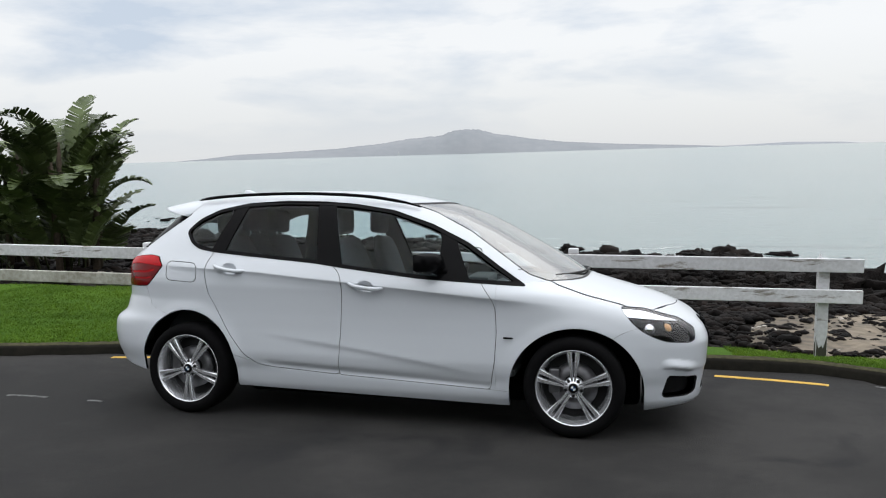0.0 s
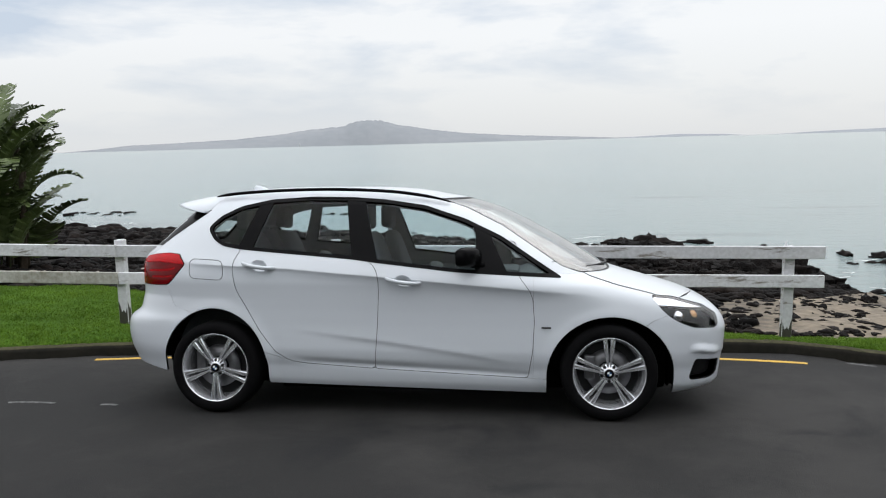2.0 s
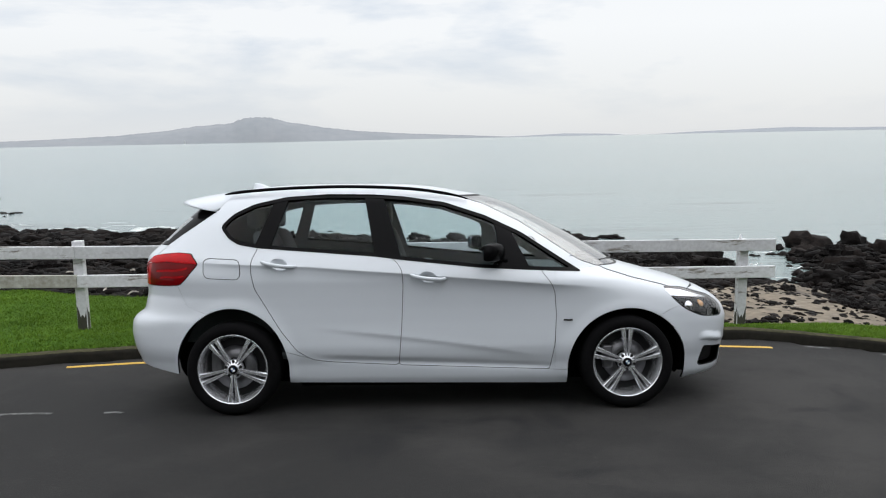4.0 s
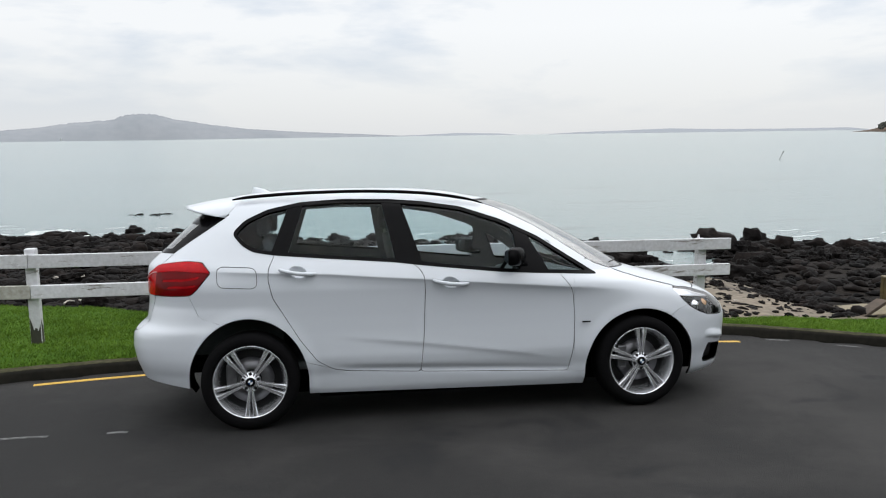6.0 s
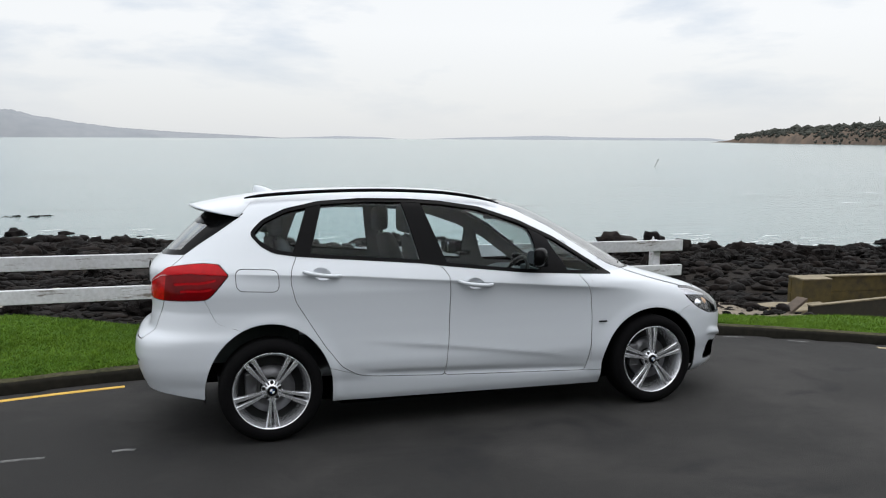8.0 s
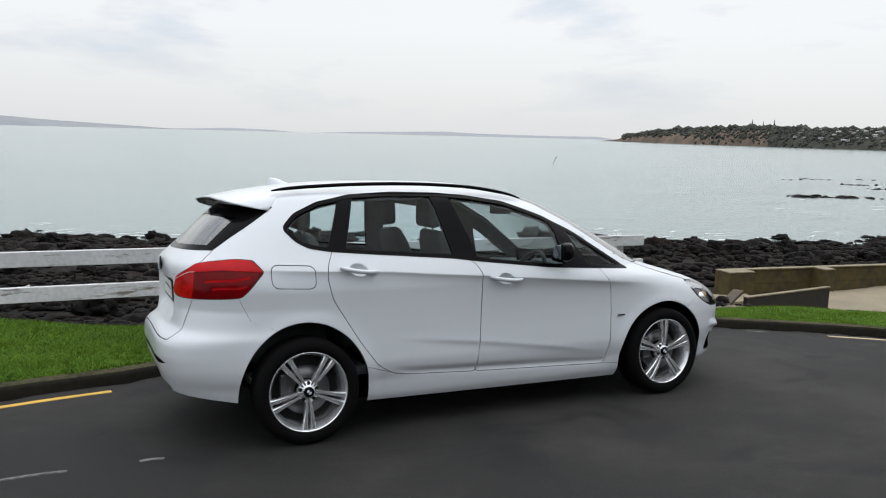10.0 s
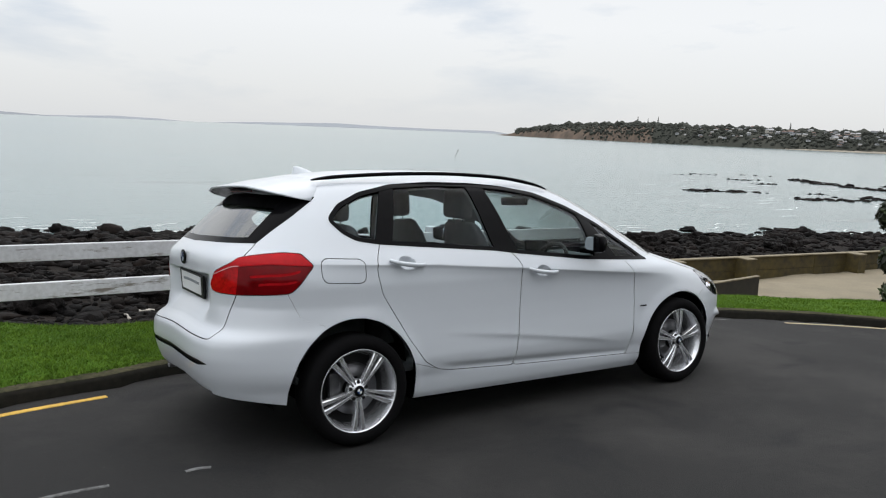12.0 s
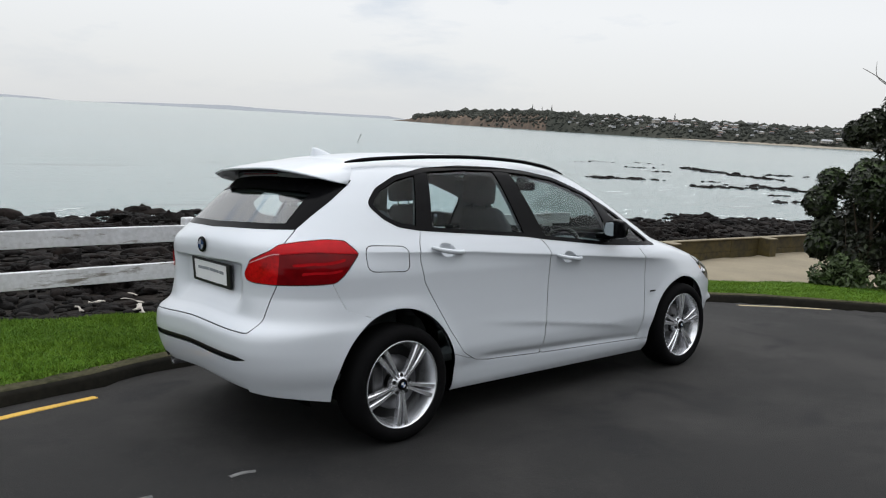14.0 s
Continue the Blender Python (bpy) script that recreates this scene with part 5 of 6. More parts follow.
# road paint
def paint_line(name, pts, wide, mat, label, category):
    bm = bmesh.new()
    line = spline(pts, 8)
    rows = []
    for i, (x, y) in enumerate(line):
        d = line[min(i + 1, len(line) - 1)] - line[max(i - 1, 0)]
        n = np.array([-d[1], d[0]]) / np.linalg.norm(d)
        w = wide * (1 + 0.12 * fractal(x, y, 3.0))
        rows.append([bm.verts.new((x + n[0] * o, y + n[1] * o, ground_z(x + n[0] * o, y + n[1] * o) + h)) for o, h in ((-w / 2, 0.0), (-w / 2 + 0.004, 0.005), (w / 2 - 0.004, 0.005), (w / 2, 0.0))])
    for a, b in zip(rows, rows[1:]):
        for j in range(3):
            bm.faces.new((a[j], b[j], b[j + 1], a[j + 1]))
    return tagged(part(name, bm, mat), label, category)


for pts in ([(-3.25, 0.81), (-2.8, 0.92), (-2.34, 1.0)], [(2.37, 1.31), (2.8, 1.25), (3.24, 1.15)], [(-6.6, -0.55), (-6.0, -0.26), (-5.5, -0.02)]):
    paint_line("yellow_road_line", pts, 0.062, YELLOW, "yellow painted dash along the kerb", "road marking")
paint_line("pale_road_line", [(5.03, 0.64), (5.55, 0.34), (6.05, -0.04)], 0.055, material("faded_yellow_paint", (0.55, 0.44, 0.26), 0.6, grain=(40, 5), spots=(0.38, 0.30, 0.18)),
           "faded pale yellow dash along the kerb", "road marking")
for pts, w in (([(-2.98, -0.76), (-2.80, -0.74), (-2.62, -0.75)], 0.03), ([(-2.26, -0.76), (-2.19, -0.75), (-2.13, -0.77)], 0.028), ([(3.63, 1.33), (3.75, 1.31), (3.87, 1.28)], 0.022),
               ([(4.25, 1.08), (4.36, 1.03), (4.46, 0.98)], 0.02)):
    paint_line("worn_road_mark", pts, w, WHITE_MARK, "worn white paint mark on the asphalt", "road marking")

# fence
def fence_y(x):
    return 1.97 + 0.054 * (x + 3.57)


def rail_z(x):
    """Top of the upper rail; the fence falls with the ground."""
    return float(np.interp(x, [-13.1, -8.34, -3.62, 1.09, 3.8], [1.10, 0.985, 0.853, 0.766, 0.712]))


WORN = material("lichened_white_paint", (0.50, 0.495, 0.46), 0.8, grain=(22, 1.6), spots=(0.23, 0.215, 0.17), bump=0.004)
ROT = material("rotten_post_foot", (0.05, 0.05, 0.035), 0.9, grain=(25, 4))
fence = thing("fence", pose(0, 0, 0), "weathered white painted timber post and rail fence", "fence")
for x in (-8.34, -5.98, -3.62, -1.26, 1.09, 3.44):
    y = fence_y(x)
    low = land_z(x, y) - 0.15
    top = rail_z(x) + (0.052 if x < 3 else -0.006)
    post = part("post", box(0.10, 0.09, top - low, (0, 0, (top + low) / 2), 0.010), WOOD_WHITE, fence, "", False, pose(x, y + 0.069, 0, 0, 0.5, 2))
    if x > 3:
        part("post_tip", lathe([(0.0, 0.05), (0.006, 0.045), (0.02, 0.0)], 8, "Z"), WOOD_WHITE, post, "", False, pose(-0.03, 0, top))
    foot = bmesh.new()                               # the rot climbs to an uneven height round the post
    rings = []
    for k in range(24):
        a = k / 24 * 2 * math.pi
        c, n = math.cos(a), math.sin(a)
        u = max(abs(c) / 0.0505, abs(n) / 0.0455)
        climb = (0.34 if x < 3 else 0.30) + 0.05 * math.sin(3 * a + x) + 0.035 * math.sin(7 * a + 2 * x)
        rings.append([foot.verts.new((c / u, n / u, low)), foot.verts.new((c / u, n / u, low + climb))])
    for k in range(24):
        foot.faces.new((rings[k][0], rings[(k + 1) % 24][0], rings[(k + 1) % 24][1], rings[k][1]))
    part("post_stain", foot, ROT, post, "dark rotten foot")
for drop, h in ((0.064, 0.128), (0.361, 0.128)):
    for x0, x1 in ((-13.1, -8.342), (-8.338, -3.622), (-3.618, 1.088), (1.092, 3.78)):
        a, b = (Vector((x, fence_y(x), rail_z(x) - drop)) for x in (x0, x1))
        d = b - a
        part("rail", box(d.length, 0.045, h, (0, 0, 0), 0.006), WORN if drop > 0.2 and x1 < -3 else WOOD_WHITE, fence, "", False,
             pose(*((a + b) / 2), 0, math.degrees(-math.atan2(d.z, math.hypot(d.x, d.y))), math.degrees(math.atan2(d.y, d.x))))

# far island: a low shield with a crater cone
# distance haze is painted in: greyed base colours plus a faint glow
HAZE = glow(material("painted_haze_island", (0.24, 0.25, 0.265), 1.0, grain=(0.02, 0.004), spots=(0.20, 0.215, 0.23), spec=0.0), (0.5, 0.52, 0.56), 0.12)
HAZE_FAR = glow(material("painted_haze_far_land", (0.25, 0.265, 0.285), 1.0, grain=(0.02, 0.004), spots=(0.22, 0.235, 0.255), spec=0.0), (0.6, 0.63, 0.68), 0.14)
ISLE = [(-33.2, 0.0), (-31, 0.15), (-28.8, 0.40), (-25.7, 0.50), (-21.6, 0.68), (-18.2, 1.02), (-16.6, 1.28), (-14.8, 1.42), (-14.0, 1.52), (-13.2, 1.86), (-12.3, 1.92),
        (-11.3, 1.90), (-10.3, 1.55), (-7.8, 1.10), (-5.0, 0.72), (-0.9, 0.42), (3.0, 0.22), (6.8, 0.0)]


def far_land(name, line, dist, mat, label, category, rough=0.03, deep=0.08):
    """Hills along an arc of azimuths; line holds (azimuth, height) in degrees, dist maps an azimuth to metres."""
    bm = bmesh.new()
    az = [a for a, _ in line]
    rows = []
    for a in np.arange(az[0], az[-1] + 0.01, (az[-1] - az[0]) / 240):
        d = dist(a)
        h = np.interp(a, az, [e for _, e in line])
        h = max(0.0, h * (1 + rough * fractal(a * 3, 1.7, 1.0)))
        ra = radians(a)
        row = []
        for k, f in ((0, 0.0), (0.15, 0.38), (0.4, 0.72), (0.75, 0.95), (1.0, 1.0), (1.6, 0.6), (2.2, 0.0)):
            dd = d * (1 + deep * k * min(1, h / 0.5))
            hh = math.tan(radians(h)) * d * f * (1 + rough * fractal(a * 5, k * 3.1, 1.0))
            row.append(bm.verts.new((math.sin(ra) * dd, math.cos(ra) * dd, SEA_Z - 0.5 + hh)))
        rows.append(row)
    for a, b in zip(rows, rows[1:]):
        for j in range(len(a) - 1):
            bm.faces.new((a[j], b[j], b[j + 1], a[j + 1]))
    return tagged(part(name, bm, mat, None, "", True), label, category, kind="structure")


far_land("distant_island", ISLE, lambda a: 3900, HAZE, "grey volcanic island on the horizon with painted-in haze", "island")
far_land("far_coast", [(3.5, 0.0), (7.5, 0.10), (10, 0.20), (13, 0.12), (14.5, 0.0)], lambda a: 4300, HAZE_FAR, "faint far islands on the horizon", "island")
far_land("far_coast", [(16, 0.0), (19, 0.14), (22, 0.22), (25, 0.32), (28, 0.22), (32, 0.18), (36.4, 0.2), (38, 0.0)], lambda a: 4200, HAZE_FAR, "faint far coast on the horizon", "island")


# ---- rocks ----
def rock_mesh(seed, flat=0.6, sub=4):
    """A rugged lava boulder: broad lumps, ledges cut across them, pits and knobs."""
    rnd = random.Random(seed)
    bm = bmesh.new()
    bmesh.ops.create_icosphere(bm, subdivisions=sub, radius=1.0)
    off = rnd.random() * 50
    fine = sub > 2
    for v in bm.verts:
        d = v.co.normalized()
        r = 1.0 + 0.42 * noise.noise(d * 1.3 + Vector((off, 0, 0))) + (0.34 if fine else 0.3) * noise.noise(d * 2.7 + Vector((0, off, 0)))
        if fine:
            r += 0.26 * noise.noise(d * 5.5 + Vector((0, 0, off))) + 0.16 * noise.noise(d * 11.0 + Vector((off, off, 0)))
        z = d.z * r * flat
        v.co = Vector((d.x * r, d.y * r * 0.85, 0.5 * z + 0.5 * round(z * 3.2) / 3.2 if fine else z))
    me = bpy.data.meshes.new("rock")
    bm.to_mesh(me)
    bm.free()
    for p in me.polygons:
        p.use_smooth = True
    me.materials.append(ROCK)
    return me


ROCKS = [rock_mesh(k, 0.36 + 0.05 * (k % 6)) for k in range(16)]
rng = random.Random(11)


def put_rock(x, y, size, lift=0.25, name="rock"):
    z = max(land_z(x, y), SEA_Z - 0.15)
    ob = new(name, rng.choice(ROCKS))
    ob.matrix_basis = pose(x, y, z + size * lift * 0.3, rng.uniform(-12, 12), rng.uniform(-12, 12), rng.uniform(0, 360)) @ Matrix.Diagonal(
        (size * rng.uniform(0.8, 1.3), size * rng.uniform(0.7, 1.1), size * rng.uniform(0.7, 1.2), 1))
    return tagged(ob, "rough black basalt boulder on the shore", "rock", "boulders on the shore")


def in_sand(x, y):
    mid = 4.55 + 0.24 * (y - 3.0)
    if x > 7.0 and y < 6.2:
        return True
    return abs(x - mid) < 1.25 + 0.5 * fractal(x, y, 0.9, 7.0) and 2.6 < y < 5.7 + 0.8 * (x - 3.4) + 0.7 * fractal(x, y, 0.7, 3.0)


for _ in range(90):                                 # the dark heap beyond the car's nose
    x, y = rng.uniform(6.6, 18), rng.uniform(6.4, 15.5)
    if y > 6.8 and y < shore_y(x) and (x > 8.3 or y < 9.6):
        put_rock(x, y, rng.uniform(0.18, 0.42) if x > 11 else rng.uniform(0.14, 0.30), 0.4)
for _ in range(22):                                 # broken rock between the sand and the timber plank
    x, y = rng.uniform(6.0, 6.9), rng.uniform(3.5, 7.5)
    put_rock(x, y, rng.uniform(0.12, 0.26), 0.2)
for _ in range(90):                                 # the spit of rock behind the end of the fence
    x, y = rng.uniform(1.2, 6.6), rng.uniform(9.0, 16)
    if not in_sand(x, y) and y < shore_y(x):
        put_rock(x, y, 0.16 + 0.28 * rng.random() ** 1.5, 0.5)
for x, y, size in ((5.9, 10.4, 0.55), (6.35, 10.3, 0.42), (5.3, 10.2, 0.5), (6.9, 14.1, 0.5), (6.3, 14.4, 0.6), (8.5, 11.3, 0.3), (9.0, 11.2, 0.4), (9.6, 11.0, 0.4), (9.6, 14.9, 0.3), (9.9, 14.2, 0.36),
                   (10.4, 13.4, 0.45), (8.9, 14.8, 0.22)):
    put_rock(x, y, size, 0.7)
count = 0
while count < 150:                                  # behind the fence
    x, y = rng.uniform(-14, 5), rng.uniform(2.8, 20)
    if y < back_y(x) + 0.35 or in_sand(x, y) or y > shore_y(x):
        continue
    put_rock(x, y, (0.09 + 0.20 * rng.random() ** 1.6) * (1 + 0.05 * y))
    count += 1

def rubble(name, spots, label, sub=2, tall=1.0):
    """Many small stones in one mesh."""
    base = [(np.array([v.co[:] for v in m.vertices]), np.array([p.vertices[:] for p in m.polygons])) for m in (rock_mesh(40 + k, 0.5 + 0.06 * k, sub) for k in range(8))]
    V, F, n = [], [], 0
    for x, y, s in spots:
        vs, fs = rng.choice(base)
        a = rng.uniform(0, 6.28)
        c, sn = math.cos(a), math.sin(a)
        z = max(land_z(x, y), SEA_Z - 0.02) - (0.0 if sub == 2 else 0.12 * s) + (0.055 if 2.8 < x < 6.4 and 2.7 < y < 9.5 else 0.0)
        sx, sy, sz = s * rng.uniform(0.7, 1.5), s * rng.uniform(0.6, 1.1), s * rng.uniform(0.6, 1.25) * tall
        p = vs * (sx, sy, sz)
        V.append(np.stack([p[:, 0] * c - p[:, 1] * sn + x, p[:, 0] * sn + p[:, 1] * c + y, p[:, 2] + z + 0.1 * s], 1))
        F.append(fs + n)
        n += len(vs)
    me = bpy.data.meshes.new(name)
    me.from_pydata(np.concatenate(V).tolist(), [], np.concatenate(F).tolist())
    me.materials.append(RUBBLE)
    for p in me.polygons:
        p.use_smooth = True
    return tagged(new(name, me), label, "rocks", kind="stuff")


RUBBLE = material("black_rubble", (0.0105, 0.0075, 0.0062), 0.8, grain=(11, 1.2), spots=(0.002, 0.002, 0.002), bump=0.05, spec=0.10, island=0.8)
spots = []
while len(spots) < 8200:
    x = rng.uniform(-26, 30)
    y = rng.uniform(back_y(x) + 0.25, shore_y(x) + 0.8)
    if in_sand(x, y):
        if rng.random() < (0.15 if fractal(x, y, 1.3, 2.0) > 0.0 else 0.88):
            continue
        spots.append((x, y, rng.uniform(0.025, 0.075)))
        continue
    spots.append((x, y, (0.035 + 0.11 * rng.random() ** 2) * (1 + 0.09 * (y - 3)) if y > 3 else 0.03 + 0.08 * rng.random() ** 2))
while len(spots) < 12500:                           # closer stones behind the fence
    x = rng.uniform(-11, 3.0)
    y = back_y(x) + 0.2 + 6.0 * rng.random() ** 1.3
    spots.append((x, y, 0.025 + 0.085 * rng.random() ** 2))
for _ in range(2600):                               # dark wrack and pebbles strewn over the sand
    y = 2.7 + 6.3 * rng.random() ** 0.9
    x = 4.55 + 0.24 * (y - 3.0) + rng.uniform(-1.8, 1.8)
    if y > back_y(x) + 0.2 and fractal(x, y, 1.6, 4.0) > rng.uniform(-0.25, 0.3):
        spots.append((x, y, 0.02 + 0.06 * rng.random() ** 2))
for _ in range(1500):                               # stones closing the sand off from the water
    x = rng.uniform(2.6, 6.6)
    y = 5.6 + 0.8 * (x - 3.4) + 3.6 * rng.random() ** 1.2
    spots.append((x, y, 0.035 + 0.10 * rng.random() ** 1.6))
rubble("shore_rubble", spots, "black broken basalt rubble covering the shore", 2, 0.65)
spots = [(4.35, 19.4, 0.34), (4.62, 19.2, 0.42), (6.04, 19.2, 0.42), (5.8, 19.3, 0.22), (10.0, 16.0, 0.4), (9.3, 16.4, 0.25), (11.0, 16.2, 0.6), (12.2, 16.0, 0.6), (2.2, 18.5, 0.34), (3.65, 19.1, 0.36), (20.0, 14.4, 0.42)]
while len(spots) < 250:                             # the belt along the water
    x = rng.uniform(-15, 26)
    y = shore_y(x) + rng.gauss(-1.0, 1.2)
    if not 6.4 < x < 8.6:
        spots.append((x, y, 0.14 + 0.28 * rng.random() ** 1.6))
rubble("waterline_rocks", spots, "black basalt rocks along the waterline", 3, 0.75)
spots = []
for x0, y0, x1, y1, wide, n, big in ((39, 30.2, 44, 27.9, 0.6, 75, 0.30), (66, 40.5, 59, 27.5, 1.3, 150, 0.40), (41.5, 23.2, 45.7, 21.4, 0.5, 65, 0.32), (48.8, 23.6, 47.2, 19.3, 1.0, 85, 0.34),
                                     (36, 15.4, 39, 15.0, 0.35, 36, 0.26), (40.8, 18.0, 42.3, 17.6, 0.2, 12, 0.2), (66, 31.4, 69, 30, 0.8, 30, 0.3), (56.6, 39.8, 59, 39, 0.5, 18, 0.25),
                                     (53.4, 35, 55.2, 34.4, 0.4, 18, 0.25), (47, 26.2, 48.2, 25.8, 0.3, 10, 0.2), (56, 48, 70, 45, 1.2, 30, 0.2),
                                     (-9.5, 31.2, -8.0, 31.0, 0.25, 12, 0.2), (-0.9, 20.1, 0.1, 20.2, 0.2, 12, 0.26), (0.0, 18.7, 0.7, 18.5, 0.2, 8, 0.26), (1.1, 18.5, 1.8, 18.4, 0.2, 8, 0.28),
                                     (23.6, 13.9, 24.8, 12.9, 0.25, 12, 0.24), (25.3, 11.9, 26.6, 11.6, 0.25, 12, 0.24), (-27, 33, -21, 33, 1.0, 40, 0.26)):
    for _ in range(n):
        t = rng.random()
        if fractal(5 * t, n, 1.0) < -0.12:
            continue
        spots.append((x0 + (x1 - x0) * t + rng.gauss(0, 0.7) * wide, y0 + (y1 - y0) * t + rng.gauss(0, 0.8) * wide, rng.uniform(0.10, big)))
rubble("reef", spots, "low black reef rocks awash in the sea", 2, 0.5)

# foam where the water meets the stones
FOAM = material("sea_foam", (0.75, 0.77, 0.76), 0.8, grain=(6, 1.2), spots=(0.55, 0.60, 0.60))
bm = bmesh.new()
for _ in range(420):
    x = rng.uniform(-26, 28) if rng.random() < 0.7 else rng.uniform(30, 60)
    y = shore_y(x) + rng.gauss(1.2, 1.3) if x < 30 else rng.uniform(12, 40)
    L, w = rng.uniform(0.2, 1.4) * (1 if x < 30 else 1.8), rng.uniform(0.008, 0.04)
    pts = [(x + L * (t - 0.5), y + 0.12 * math.sin(5 * t + x) + w * s * math.sin(math.pi * t) ** 0.7) for t, s in [(t, 1) for t in np.linspace(0, 1, 7)] + [(t, -1) for t in np.linspace(1, 0, 7)[1:-1]]]
    bm.faces.new([bm.verts.new((px, py, SEA_Z + 0.006)) for px, py in pts])
for k in range(90):                                 # small waves breaking on the outer stones
    x = rng.uniform(-12.5, -5) if k % 3 else rng.uniform(17, 28)
    y = shore_y(x) + rng.uniform(0.0, 0.9)
    if k < 26:
        x, y = -10.8 + rng.gauss(0, 0.38), 24.3 + rng.gauss(0, 0.2)
    n, R, w = 9, rng.uniform(0.12, 0.5), rng.uniform(0.06, 0.16)
    bm.faces.new([bm.verts.new((x + R * math.cos(6.283 * i / n) * rng.uniform(0.6, 1), y + w * math.sin(6.283 * i / n) * rng.uniform(0.5, 1), SEA_Z + 0.012 + 0.0006 * k + (0.12 * max(0, math.sin(6.283 * i / n)) if k < 26 else 0))) for i in range(n)])
tagged(part("foam", bm, FOAM), "thin white foam lines on the water", "foam", kind="stuff")

# driftwood and litter on the shore
DRIFT = material("bleached_driftwood", (0.46, 0.43, 0.39), 0.8, grain=(30, 4), spots=(0.27, 0.24, 0.20))
for _ in range(52):
    x = rng.uniform(-8.5, 3.0) if rng.random() < 0.85 else rng.uniform(2.5, 6.0)
    y = back_y(x) + rng.uniform(0.25, 3.6)
    a, L = rng.uniform(0, 180), rng.uniform(0.08, 0.34) * (0.6 if x > 2 else 1.0)
    pts = [(L * (t - 0.5), 0.018 * math.sin(4 * t + 3 * x), 0.012 * math.sin(5 * t + y)) for t in np.linspace(0, 1, 6)]
    ob = part("driftwood", sweep(pts, rng.uniform(0.03, 0.08), rng.uniform(0.015, 0.04), 5, 1.0, True, [rng.uniform(0.25, 1.1) for _ in pts]), DRIFT, None, "", False, pose(x, y, land_z(x, y) + 0.07, rng.uniform(-8, 8), rng.uniform(-8, 8), a))
    tagged(ob, "bleached grey driftwood stick among the rocks", "driftwood", "driftwood on the shore")

# timber sea wall on the right
TIMBER = material("mossy_timber", (0.085, 0.062, 0.014), 0.8, grain=(9, 1.6), spots=(0.026, 0.020, 0.009), bump=0.006, per_object=0.15)
# top strips are paler than the faces below them
TIMBER_TOP = material("pale_timber_top", (0.24, 0.20, 0.13), 0.8, grain=(25, 3), spots=(0.12, 0.10, 0.06), bump=0.003)
wall = thing("timber_wall", pose(0, 0, 0), "low mossy brown timber sea wall with pale capping", "wall")
W0, W1 = Vector((8.62, 5.92)), Vector((20.0, 4.28))
wa = math.degrees(math.atan2(W1.y - W0.y, W1.x - W0.x))
wd = (W1 - W0).normalized()
wl_len = (W1 - W0).length
for k in range(5):
    a, b = wl_len * k / 5, wl_len * (k + 1) / 5 - 0.006
    m = W0 + wd * (a + b) / 2
    for row in range(2):
        part("plank", box(b - a, 0.09, 0.275, (0, 0, -0.74 - 0.28 * row), 0.008), TIMBER, wall, "", False, pose(m.x, m.y, 0, 0, 0, wa))
    part("capping", box(b - a, 0.14, 0.025, (0, -0.01, -0.585), 0.005), TIMBER_TOP, wall, "", False, pose(m.x, m.y, 0, 0, 0, wa))
for along, wide in ((0.30, 0.58), (2.36, 0.26), (5.75, 0.26), (9.2, 0.26)):
    m = W0 + wd * along
    post = part("post", box(wide, 0.34, 0.62, (0, -0.20, -0.90), 0.012), TIMBER, wall, "", False, pose(m.x, m.y, 0, 0, 0, wa))
    part("post_cap", box(wide + 0.01, 0.35, 0.02, (0, -0.20, -0.580), 0.004), TIMBER_TOP, post, "paler top strip")
beam = thing("timber_beam", pose(7.95, 3.67, 0, 0, 0, 5), "old dark timber board holding up the edge of the path", "beam")
bm = bmesh.new()                                     # the board is deeper towards its far end
ends = [[bm.verts.new((x, y, z)) for y, z in ((-0.035, lo), (0.035, lo), (0.035, -0.545), (-0.035, -0.545))] for x, lo in ((-1.06, -0.80), (1.06, -1.02))]
for k in range(4):
    bm.faces.new((ends[0][k], ends[0][(k + 1) % 4], ends[1][(k + 1) % 4], ends[1][k]))
bm.faces.new(ends[0][::-1])
bm.faces.new(ends[1])
bmesh.ops.bevel(bm, geom=bm.edges[:], offset=0.006, segments=1, affect="EDGES")
part("beam_body", bm, material("dark_timber", (0.028, 0.022, 0.014), 0.8, grain=(14, 2.0), spots=(0.012, 0.012, 0.008), bump=0.006), beam)
part("beam_top", box(2.13, 0.085, 0.02, (0, 0, -0.534), 0.004), TIMBER_TOP, beam, "paler top strip")
slab = thing("concrete_slab", pose(8.15, 5.1, -1.0, 3, -4, -12), "broken pale concrete slab at the foot of the wall", "slab")
part("slab_body", box(0.95, 0.42, 0.10, (0, 0, 0), 0.015), TIMBER_TOP, slab)
for x, y, z, L, tilt, turn in ((6.15, 3.35, -0.62, 1.5, -14, 24), (5.0, 3.7, -0.72, 1.3, 10, -38)):
    old = thing("driftwood_plank", pose(x, y, z, 0, tilt, turn), "long brown weathered plank washed up on the shore", "plank")
    part("plank_body", box(L, 0.16, 0.05, (0, 0, 0), 0.01), material("brown_wet_plank", (0.075, 0.050, 0.032), 0.8, grain=(18, 2.0), spots=(0.035, 0.026, 0.018), bump=0.006), old)

